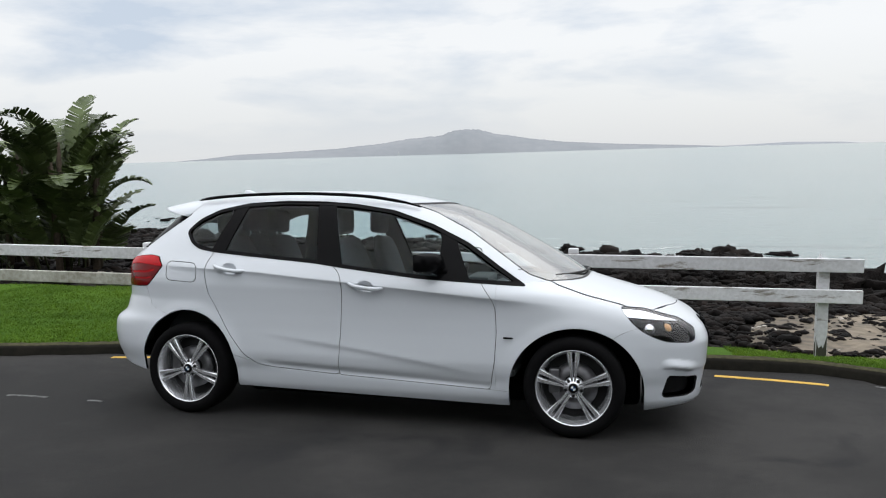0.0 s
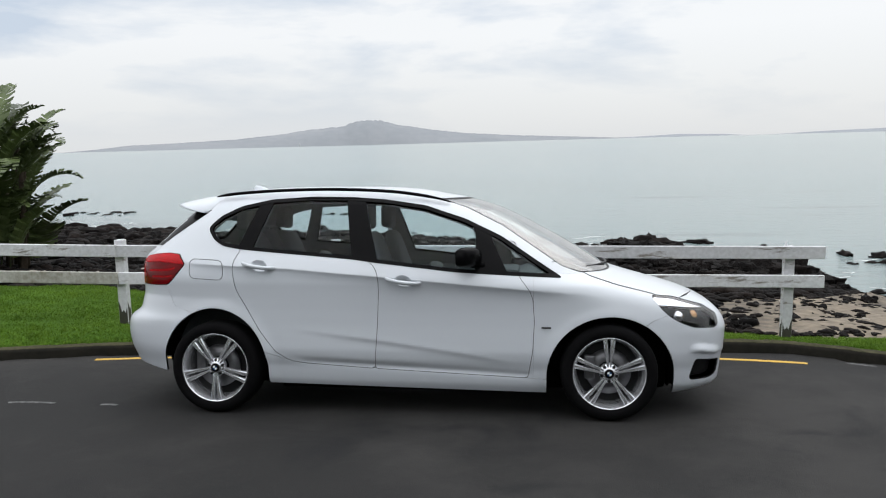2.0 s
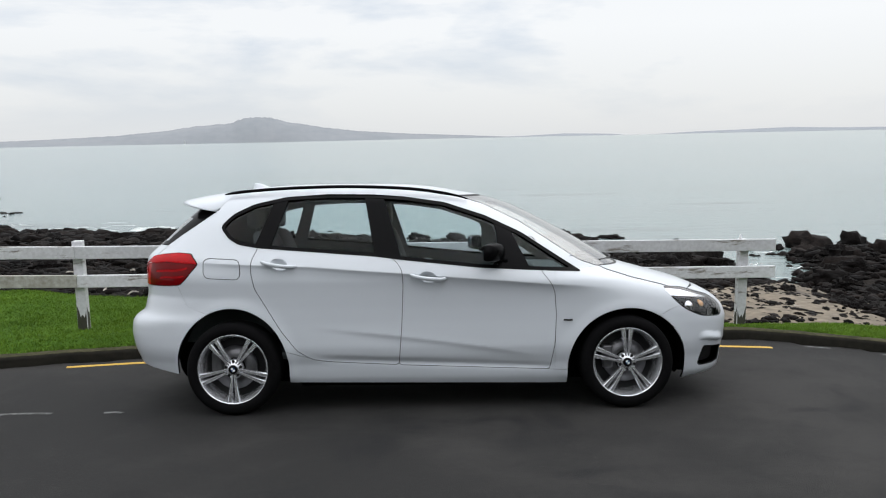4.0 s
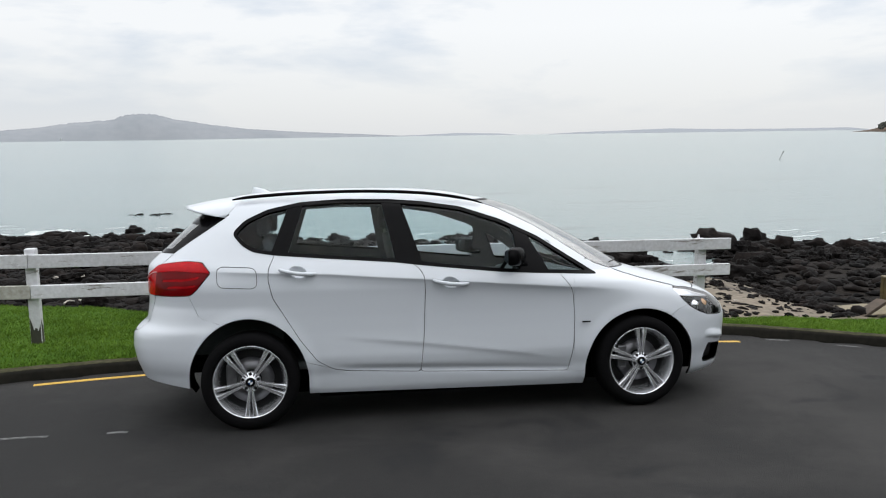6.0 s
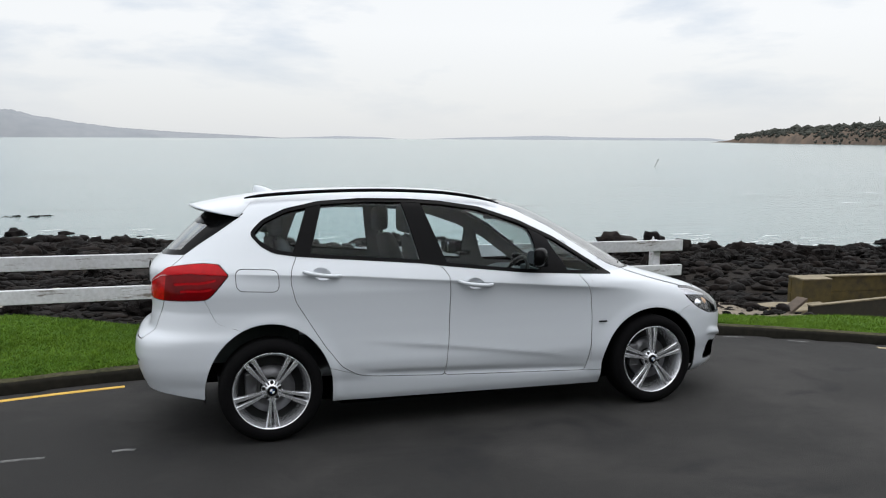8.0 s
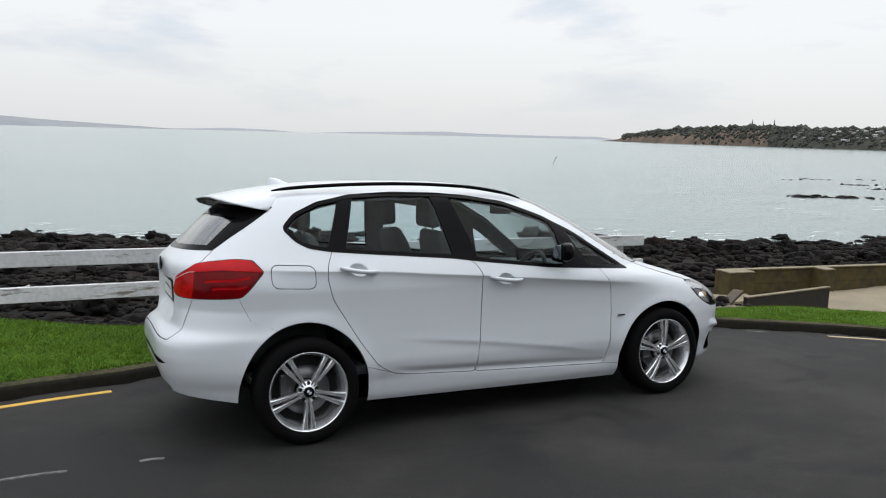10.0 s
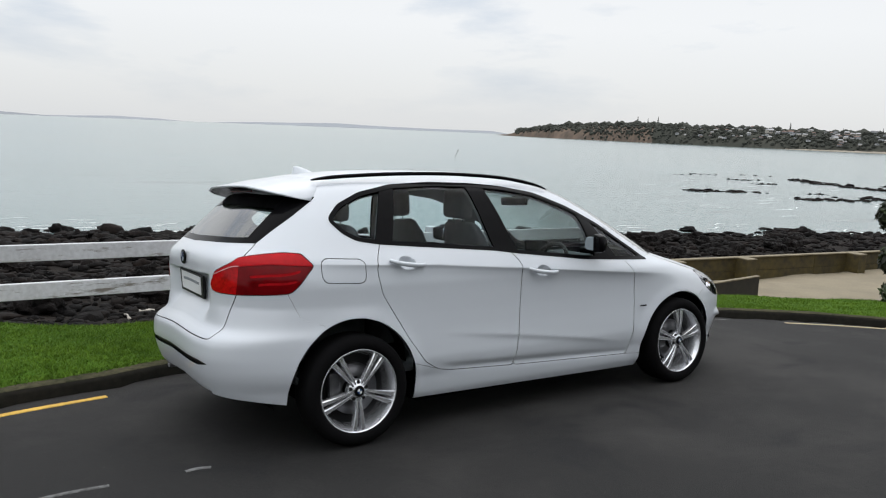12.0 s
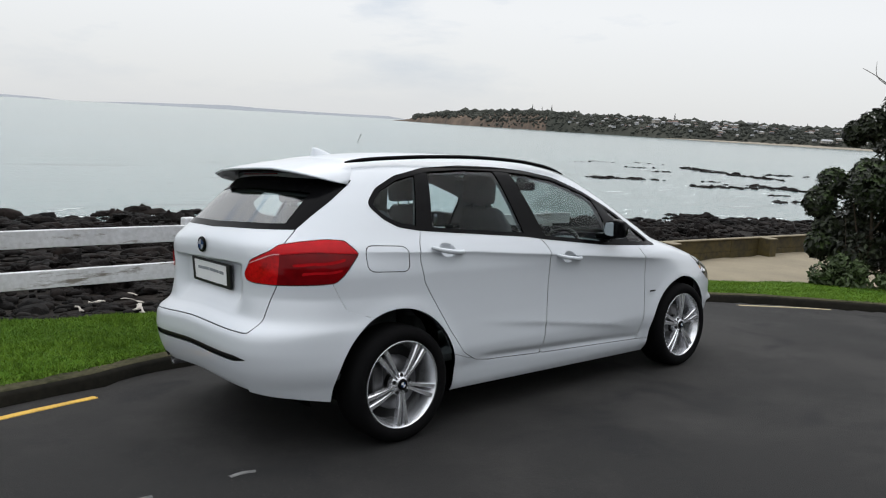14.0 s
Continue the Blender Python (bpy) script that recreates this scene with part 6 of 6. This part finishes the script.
# leaning marker pole in the water
POLE_GREY = material("weathered_pole", (0.34, 0.34, 0.33), 0.9, grain=(5, 1))
pole = thing("marker_pole", pose(53.2, 80.0, SEA_Z - 0.4, 6, 24, 0) @ Matrix.Diagonal((0.65, 0.65, 0.7, 1)), "thin leaning marker pole standing in the sea", "pole")
part("shaft", lathe([(0.0, 0.0), (0.07, 0.0), (0.06, 2.1), (0.0, 2.1)], 10, "Z"), POLE_GREY, pole)
part("topmark", box(0.3, 0.1, 0.28, (0, 0, 2.0), 0.03), POLE_GREY, pole)


# ---- planting ----
LEAF_BIG = material("paddle_leaf", (0.085, 0.115, 0.036), 0.45, grain=(3, 0.8), spots=(0.034, 0.050, 0.016), per_object=0.45, spec=0.3)
STEM = material("leaf_stalk", (0.055, 0.070, 0.025), 0.7, grain=(20, 3), spots=(0.030, 0.035, 0.014), spec=0.2)
BARK = material("grey_brown_bark", (0.075, 0.058, 0.042), 0.9, grain=(18, 2.5), spots=(0.03, 0.024, 0.018), bump=0.02, spec=0.15)


def paddle_leaf(seed):
    """A long torn banana-like blade on its stalk; it starts at the origin, rises along z and arches over to +x."""
    r = random.Random(seed)
    bm = bmesh.new()
    L, W, droop = r.uniform(1.1, 1.55), r.uniform(0.20, 0.29), r.uniform(0.8, 1.9)
    n = 26
    mid = []
    a, p = r.uniform(0.05, 0.25), Vector((0, 0, 0))
    sag = r.uniform(-0.15, 0.45)
    for i in range(n + 1):
        mid.append(p.copy())
        a += droop / n * (0.5 + i / n)
        p += Vector((math.sin(a), 0, math.cos(a))) * L / n
    for i in range(n):
        t0, t1 = i / n, (i + 1) / n
        d = (mid[i + 1] - mid[i]).normalized()
        up = d.cross(Vector((0, 1, 0))).normalized() * -1
        for s in (-1, 1):
            if r.random() < 0.012:
                continue
            w0, w1 = W * math.sin(math.pi * (0.12 + 0.86 * t0)) ** 0.6, W * math.sin(math.pi * (0.12 + 0.86 * t1)) ** 0.6
            tear = (r.uniform(0.15, 0.5) if r.random() < 0.28 else 0.0) * L / n
            f0 = mid[i]
            f1 = mid[i + 1]
            wave = r.uniform(-0.12, 0.22)
            lean = 0.3 * w0
            e0 = f0 + Vector((0, s * w0, 0)) + up * (-w0 * (sag + wave)) + d * lean
            e1 = f1 + Vector((0, s * w1, 0)) + up * (-w1 * (sag + wave + (0.12 if tear else 0))) + d * lean - d * tear
            m0, m1 = (f0 + e0) / 2 + up * 0.012, (f1 + e1) / 2 + up * 0.012
            v = [bm.verts.new(q) for q in (f0, f1, m1, e1, e0, m0)]
            bm.faces.new((v[0], v[1], v[2], v[5]))
            bm.faces.new((v[5], v[2], v[3], v[4]))
    me = bpy.data.meshes.new("leaf")
    bm.to_mesh(me)
    bm.free()
    me.materials.append(LEAF_BIG)
    return me


def paddle_clump(x, y, z, spread, height, count, seed):
    r = random.Random(seed)
    c = thing("giant_bird_of_paradise", pose(x, y, z), "tall dark green clump with torn paddle leaves behind the fence", "plant", "paddle-leaved plants")
    blades = [paddle_leaf(seed * 50 + k) for k in range(9)]
    for k in range(9):
        a, rad = r.uniform(0, 6.28), spread * math.sqrt(r.random()) * 0.75
        h = height * r.uniform(0.45, 0.72)
        bx, by = rad * math.cos(a), rad * math.sin(a)
        part("trunk", sweep([(bx * 0.8, by * 0.8, -0.3), (bx * 0.9, by * 0.9, h * 0.5), (bx, by, h)], 0.15, 0.15, 8, 1.0, True, [1.0, 0.85, 0.6]), BARK, c, "", True)
    for k in range(count):
        a = r.uniform(0, 6.28)
        rad = spread * math.sqrt(r.random())
        h = height * (0.06 + 0.68 * r.random() ** 0.9) * (1.0 - 0.25 * (rad / spread) ** 2)
        ob = new("leaf", r.choice(blades))
        ob.parent = c
        s = r.uniform(0.7, 1.15)
        ob.matrix_basis = pose(rad * math.cos(a) * 0.8, rad * math.sin(a) * 0.8, h, 0, r.uniform(0, 26), math.degrees(a) + r.uniform(-50, 50)) @ Matrix.Diagonal((s, s, s, 1))
        if k % 3 == 0:
            part("leaf_stalk", sweep([(rad * math.cos(a) * 0.5, rad * math.sin(a) * 0.5, h - 0.9), (rad * math.cos(a) * 0.7, rad * math.sin(a) * 0.7, h - 0.3), (rad * math.cos(a) * 0.8, rad * math.sin(a) * 0.8, h + 0.05)],
                                   0.035, 0.035, 6, 1.0, True, [1.2, 1.0, 0.7]), STEM, c, "", True)
    return c


paddle_clump(-9.75, 7.9, -0.55, 1.25, 4.1, 105, 3)
paddle_clump(-12.0, 8.4, -0.55, 1.4, 3.6, 85, 5)

# low dark scrub under the clump
def leaf_cloud(centres, count, size, seed, squash=1.0):
    """Many small leaves, each a bent quad, scattered through overlapping lobes; denser towards their skins."""
    r = random.Random(seed)
    V, F = [], []
    for _ in range(count):
        cx, cy, cz, rad = r.choice(centres)
        d = Vector((r.gauss(0, 1), r.gauss(0, 1), r.gauss(0, 1))).normalized()
        p = Vector((cx, cy, cz)) + Vector((d.x, d.y, d.z * squash)) * rad * r.uniform(0.55, 1.05) ** 0.6
        n = (d + Vector((r.gauss(0, 0.6), r.gauss(0, 0.6), r.gauss(0.3, 0.6)))).normalized()
        u = n.cross(Vector((r.gauss(0, 1), r.gauss(0, 1), r.gauss(0, 1)))).normalized()
        v = n.cross(u)
        s = size * r.uniform(0.6, 1.4)
        i = len(V)
        V += [p - u * s, p + v * s * 0.45 + n * s * 0.12, p + u * s, p - v * s * 0.45 + n * s * 0.12]
        F.append((i, i + 1, i + 2, i + 3))
    return [tuple(q) for q in V], F


def leafy(name, V, F, mat, parent, label=""):
    me = bpy.data.meshes.new(name)
    me.from_pydata(V, [], F)
    me.materials.append(mat)
    ob = new(name, me)
    ob.parent = parent
    return tagged(ob, label)


LEAF_DARK = material("dark_glossy_leaf", (0.021, 0.027, 0.011), 0.5, grain=(6, 1.0), spots=(0.008, 0.012, 0.005), island=0.7, spec=0.3)
LEAF_MID = material("green_shrub_leaf", (0.043, 0.064, 0.019), 0.55, grain=(6, 1.0), spots=(0.030, 0.048, 0.016), island=0.5, spec=0.3)


def tree(name, x, y, z, lobes, count, size, mat, limbs, label, category, seed, trunk=0.16):
    t = thing(name, pose(x, y, z) @ Matrix.Diagonal((1.1, 1.1, 1.1, 1)), label, category)
    for k, pts in enumerate(limbs):
        pl = [tuple(p) for p in spline(pts, 5)]
        n = len(pl)
        part("trunk" if k == 0 else "limb", sweep(pl, trunk * (1, 0.5, 0.5, 0.17, 0.12)[k], trunk * (1, 0.5, 0.5, 0.17, 0.12)[k], 9, 1.0, True, [1.25 - 0.85 * i / (n - 1) for i in range(n)]), BARK, t, "", True)
    V, F = leaf_cloud(lobes, count, size, seed)
    leafy("crown", V, F, mat, t)
    return t


# the planting on the right: a dense shrub, a dark tree over it, low bright growth at its foot
r = random.Random(21)
ACROSS, ALONG = Vector((-0.38, 0.925)), Vector((0.925, 0.38))


def beside(u, v, z, rad):
    """A lobe u metres across the view towards the sea and v metres behind."""
    p = ACROSS * u + ALONG * v
    return (p.x, p.y, z, rad)


lobes = [beside(r.uniform(-2.2, -0.15), r.uniform(-0.1, 1.3), r.uniform(0.35, 1.5), r.uniform(0.22, 0.42)) for _ in range(34)]
lobes += [beside(-0.05, 0.4, 1.45, 0.22), beside(0.08, 0.3, 1.15, 0.24), beside(0.0, 0.1, 0.55, 0.22), beside(-0.05, 0.2, 0.8, 0.2), beside(-0.5, 0.3, 1.62, 0.22), beside(-1.1, 0.3, 1.60, 0.3)]
sticks = [[(0.5, -0.5, -0.1), (0.5, -0.5, 0.6), (0.5, -0.45, 1.2)], [(0.5, -0.5, 0.1), (0.4, -0.35, 0.7), (0.35, -0.25, 1.2)], [(0.3, -0.1, 0.1), (0.5, -0.5, 0.8), (0.7, -0.8, 1.4)],
          [(-0.1, -0.55, -0.05), (-0.05, -0.40, 0.5), (0.0, -0.30, 1.0)]]
bush = tree("shrub", 8.98, 1.43, -0.48, lobes, 21000, 0.047, LEAF_DARK, sticks, "dense dark green coastal shrub at the edge of the grass", "shrub", 31, 0.07)
# higher and nearer lobes get a second, lighter set of leaves
V, F = leaf_cloud([(a, b, c + 0.05, d * 0.9) for a, b, c, d in lobes if c > 0.9 or a < 0.2], 7500, 0.046, 32)
leafy("young_foliage", V, F, LEAF_MID, bush, "lighter green leaves on the higher and nearer lobes")
lobes = [beside(r.uniform(-2.0, -0.3), r.uniform(-0.4, 0.9), r.uniform(1.55, 2.55), r.uniform(0.24, 0.44)) for _ in range(26)]
lobes += [beside(-0.12, 0, 2.35, 0.25), beside(0.12, 0.1, 2.22, 0.2), beside(-0.45, 0, 2.62, 0.28), beside(-0.15, 0.1, 1.6, 0.25), beside(-0.75, 0, 3.0, 0.28), beside(-1.15, 0.2, 3.5, 0.35), beside(-1.1, 0, 3.9, 0.3)]
q0, q1, q2, q3 = (beside(u, 0.1, z, 0)[:3] for u, z in ((-0.5, 2.6), (-0.25, 2.92), (-0.05, 3.08), (0.16, 3.2)))
twig = tuple(beside(-0.02, 0.1, 3.3, 0)[:3])
tree("coastal_tree", 10.17, 1.44, -0.48, lobes, 16000, 0.055, LEAF_DARK, [[(0.3, -0.5, -0.2), (0.25, -0.4, 0.9), (0.2, -0.3, 2.0), (0.2, -0.45, 3.2)], [(0.25, -0.4, 1.2), (0.2, -0.35, 1.8), (0.15, -0.25, 2.4)],
     [(0.3, -0.4, 1.5), (0.5, -0.9, 2.4), (0.6, -1.1, 3.4)], [q0, q1, q2, q3], [q1, q2, twig]],
     "dark coastal tree with gnarled limbs and a bare twig", "tree", 33, 0.10)
lobes = [beside(r.uniform(-1.6, 0.1), r.uniform(-0.25, 0.2), r.uniform(0.05, 0.34), r.uniform(0.10, 0.22)) for _ in range(20)]
tree("low_shrub", 8.57, 1.17, -0.48, lobes, 4200, 0.045, LEAF_MID, [[(0, 0, -0.05), (0.1, -0.05, 0.15), (0.2, -0.1, 0.3)]], "low bright green shrub on the grass edge", "shrub", 35, 0.03)

# grass blades over the lawn
def grass(name, areas, label, seed):
    r = random.Random(seed)
    V, F = [], []
    for x0, x1, n in areas:
        for _ in range(n):
            x = r.uniform(x0, x1)
            k, b = kerb_y(x), back_y(x)
            y = k + 0.11 + (b - k - 0.08) * r.random() ** 0.9
            z = land_z(x, y) + 0.005
            h = r.uniform(0.012, 0.034) * (1.0 + 0.6 * max(0, fractal(x, y, 2.2)))
            a = r.uniform(0, 6.28)
            w = r.uniform(0.003, 0.006)
            dx, dy = math.cos(a) * w, math.sin(a) * w
            lx, ly = r.gauss(0, 0.018), r.gauss(0, 0.018)
            i = len(V)
            V += [(x - dx, y - dy, z), (x + dx, y + dy, z), (x + lx, y + ly, z + h)]
            F.append((i, i + 1, i + 2))
    me = bpy.data.meshes.new(name)
    me.from_pydata(V, [], F)
    me.materials.append(BLADE)
    return tagged(new(name, me), label, "grass", kind="stuff")


grass("grass", [(-7.5, -1.2, 120000), (-12, -7.5, 18000), (2.6, 10.5, 80000)], "short green grass blades on the lawn", 9)

# ---- headland across the bay ----
HEAD = [(36.4, 0.0), (37.6, 0.14), (38.9, 0.50), (41.5, 0.92), (44.4, 1.12), (47.0, 1.40), (48.0, 1.36), (50, 1.28), (53, 1.33), (57.7, 1.32), (61.5, 1.27), (65, 1.30), (68, 1.22), (74, 1.25), (84, 1.2)]


def head_dist(a):
    return float(np.interp(a, [36, 41, 50, 58, 68, 84], [1350, 950, 690, 600, 560, 520]))


WOODS = material("far_dark_woods", (0.072, 0.074, 0.064), 1.0, grain=(0.35, 0.03), spots=(0.046, 0.049, 0.044), spec=0.0, island=0.25)
CLIFF = material("far_cliff", (0.19, 0.142, 0.112), 1.0, grain=(0.15, 0.03), spots=(0.095, 0.082, 0.07), spec=0.0)
far_land("headland", [p for p in HEAD if p[0] < 48.1], head_dist, CLIFF, "headland point with clay cliffs across the bay", "headland", 0.05, 0.05)
far_land("headland", [p for p in HEAD if p[0] > 47.9], head_dist, material("far_dark_slope", (0.085, 0.085, 0.072), 1.0, grain=(0.2, 0.03), spots=(0.05, 0.053, 0.046), spec=0.0), "dark built-up headland slope across the bay", "headland", 0.05, 0.05)
far_land("far_beach", [(55, 0.0), (58, 0.13), (66, 0.17), (84, 0.17)], lambda a: head_dist(a) - 5, material("far_pale_sand", (0.36, 0.315, 0.26), 1.0, grain=(0.3, 0.05), spots=(0.27, 0.24, 0.20), spec=0.0),
         "narrow pale beach below the headland", "beach", 0.2, 0.01)
r = random.Random(77)
bm_v, bm_f = [], []
ico = bmesh.new()
bmesh.ops.create_icosphere(ico, subdivisions=1, radius=1.0)
iv = np.array([v.co[:] for v in ico.verts])
jf = np.array([[v.index for v in f.verts] for f in ico.faces])
ico.free()
haz, hel = [a for a, _ in HEAD], [e for _, e in HEAD]


def head_point(a, k):
    """A place on the headland: k runs from the shore (0) to the ridge (1)."""
    d, h = head_dist(a), float(np.interp(a, haz, hel))
    f = float(np.interp(k, [0, 0.15, 0.4, 0.75, 1.0], [0, 0.38, 0.72, 0.95, 1.0]))
    dd = d * (1 + 0.05 * k * min(1, h / 0.5))
    return math.sin(radians(a)) * dd, math.cos(radians(a)) * dd, SEA_Z - 0.5 + math.tan(radians(h)) * d * f, d


for _ in range(6800):
    a = 38.2 + 46 * r.random() ** 0.9
    k = r.random() ** 0.8 * 0.97 + (0.30 if a < 42.5 else 0.07 if r.random() < 0.5 else 0.0)
    x, y, z, d = head_point(a, min(1, k))
    s = d * (0.0008 + 0.0020 * r.random() ** 1.8)
    if _ % 9 == 0:                                  # taller crowns along the ridge
        x, y, z, d = head_point(a, r.uniform(0.8, 1.0))
        s = d * (0.0016 + 0.0040 * r.random() ** 2.2)
    p = iv * (s * r.uniform(0.8, 1.5), s * r.uniform(0.8, 1.5), s * r.uniform(0.6, 1.1)) * (1 + 0.25 * np.array([[r.uniform(-1, 1)] for _ in iv])) + (x, y, z + s * 0.25)
    bm_f.append(jf + len(bm_v) * len(iv))
    bm_v.append(p)
me = bpy.data.meshes.new("far_woods")
me.from_pydata(np.concatenate(bm_v).tolist(), [], np.concatenate(bm_f).tolist())
me.materials.append(WOODS)
tagged(new("far_woods", me), "dark grey-green trees covering the far headland", "woods", kind="stuff")

FAR_WALLS = [material("far_house_%s" % n, c, 0.9, grain=(0.6, 0.1), dark=0.85, spec=0.1) for n, c in (("white", (0.50, 0.51, 0.52)), ("cream", (0.40, 0.37, 0.33)), ("grey", (0.25, 0.25, 0.26)))]
FAR_ROOFS = [material("far_roof_%s" % n, c, 0.9, grain=(0.6, 0.1), dark=0.85, spec=0.1) for n, c in (("grey", (0.15, 0.15, 0.16)), ("clay", (0.21, 0.145, 0.12)), ("pale", (0.40, 0.40, 0.41)))]
PANE = material("far_window", (0.05, 0.06, 0.07), 0.3, grain=(1, 0.2))


def far_house(w, d, h, wall_mat, roof_mat):
    hs = thing("house", pose(0, 0, -500), "small pale house with pitched roof on the headland", "house", "houses on the headland")
    part("wall", box(w, d, h, (0, 0, h / 2)), wall_mat, hs)
    bm = bmesh.new()
    v = [bm.verts.new(p) for p in ((-w / 2 - 0.4, -d / 2 - 0.4, h), (w / 2 + 0.4, -d / 2 - 0.4, h), (w / 2 + 0.4, d / 2 + 0.4, h), (-w / 2 - 0.4, d / 2 + 0.4, h), (-w / 2 + 0.5, 0, h + d * 0.28), (w / 2 - 0.5, 0, h + d * 0.28))]
    for f in ((0, 1, 5, 4), (2, 3, 4, 5), (1, 2, 5), (3, 0, 4), (3, 2, 1, 0)):
        bm.faces.new([v[i] for i in f])
    part("roof", bm, roof_mat, hs)
    for wx in (-w * 0.28, w * 0.02, w * 0.30):
        part("window", box(w * 0.17, 0.1, h * 0.35, (wx, -d / 2 - 0.06, h * 0.55)), PANE, hs)
    return hs


kinds = [far_house(9 + k, 7, 3.0 + 1.4 * (k % 2), FAR_WALLS[k % 3], FAR_ROOFS[(k * 2) % 3]) for k in range(6)]
for i in range(230):
    a = r.uniform(49.5, 82)
    k = r.uniform(0.10, 0.98)
    x, y, z, d = head_point(a, k)
    m = pose(x, y, z + 0.6, 0, 0, -a + r.uniform(-40, 40)) @ Matrix.Scale(r.uniform(0.32, 0.62), 4)
    if i < 6:
        kinds[i].matrix_basis = m
    else:
        copy_thing(kinds[i % 6], m)

# tall pines on the ridge
def pine(x, y, z, h):
    t = thing("pine", pose(x, y, z), "tall dark pine on the headland ridge", "tree", "ridge pines")
    part("trunk", lathe([(0.0, 0.0), (h * 0.02, 0.0), (h * 0.006, h), (0.0, h)], 6, "Z"), BARK, t)
    bm = bmesh.new()
    for k in range(9):
        zz, rad = h * (0.18 + 0.09 * k), h * 0.19 * (1 - k / 9.5)
        top = bm.verts.new((0, 0, zz + h * 0.10))
        ring = [bm.verts.new((rad * (1 if j % 2 else 0.45) * math.cos(j * math.pi / 6), rad * (1 if j % 2 else 0.45) * math.sin(j * math.pi / 6), zz - (h * 0.02 if j % 2 else 0))) for j in range(12)]
        for j in range(12):
            bm.faces.new((top, ring[j], ring[(j + 1) % 12]))
    part("crown", bm, WOODS, t)


for a, k, e in ((46.9, 0.95, 0.0075), (48.3, 0.95, 0.0085), (47.6, 0.9, 0.006), (57.0, 0.9, 0.0085), (62.5, 0.9, 0.006), (65.6, 0.9, 0.0055), (43.8, 0.95, 0.004), (60.2, 0.9, 0.005)):
    x, y, z, d = head_point(a, k)
    pine(x, y, z, d * e * 1.4)
# a small white beacon by the island
bx, by = math.sin(radians(-17.25)) * 3000, math.cos(radians(-17.25)) * 3000
bc = thing("beacon", pose(bx, by, SEA_Z), "tiny white beacon standing off the island", "beacon")
part("tower", lathe([(0.0, 0.0), (2.6, 0.0), (1.8, 12.0), (0.0, 13.0)], 10, "Z"), FAR_WALLS[0], bc)
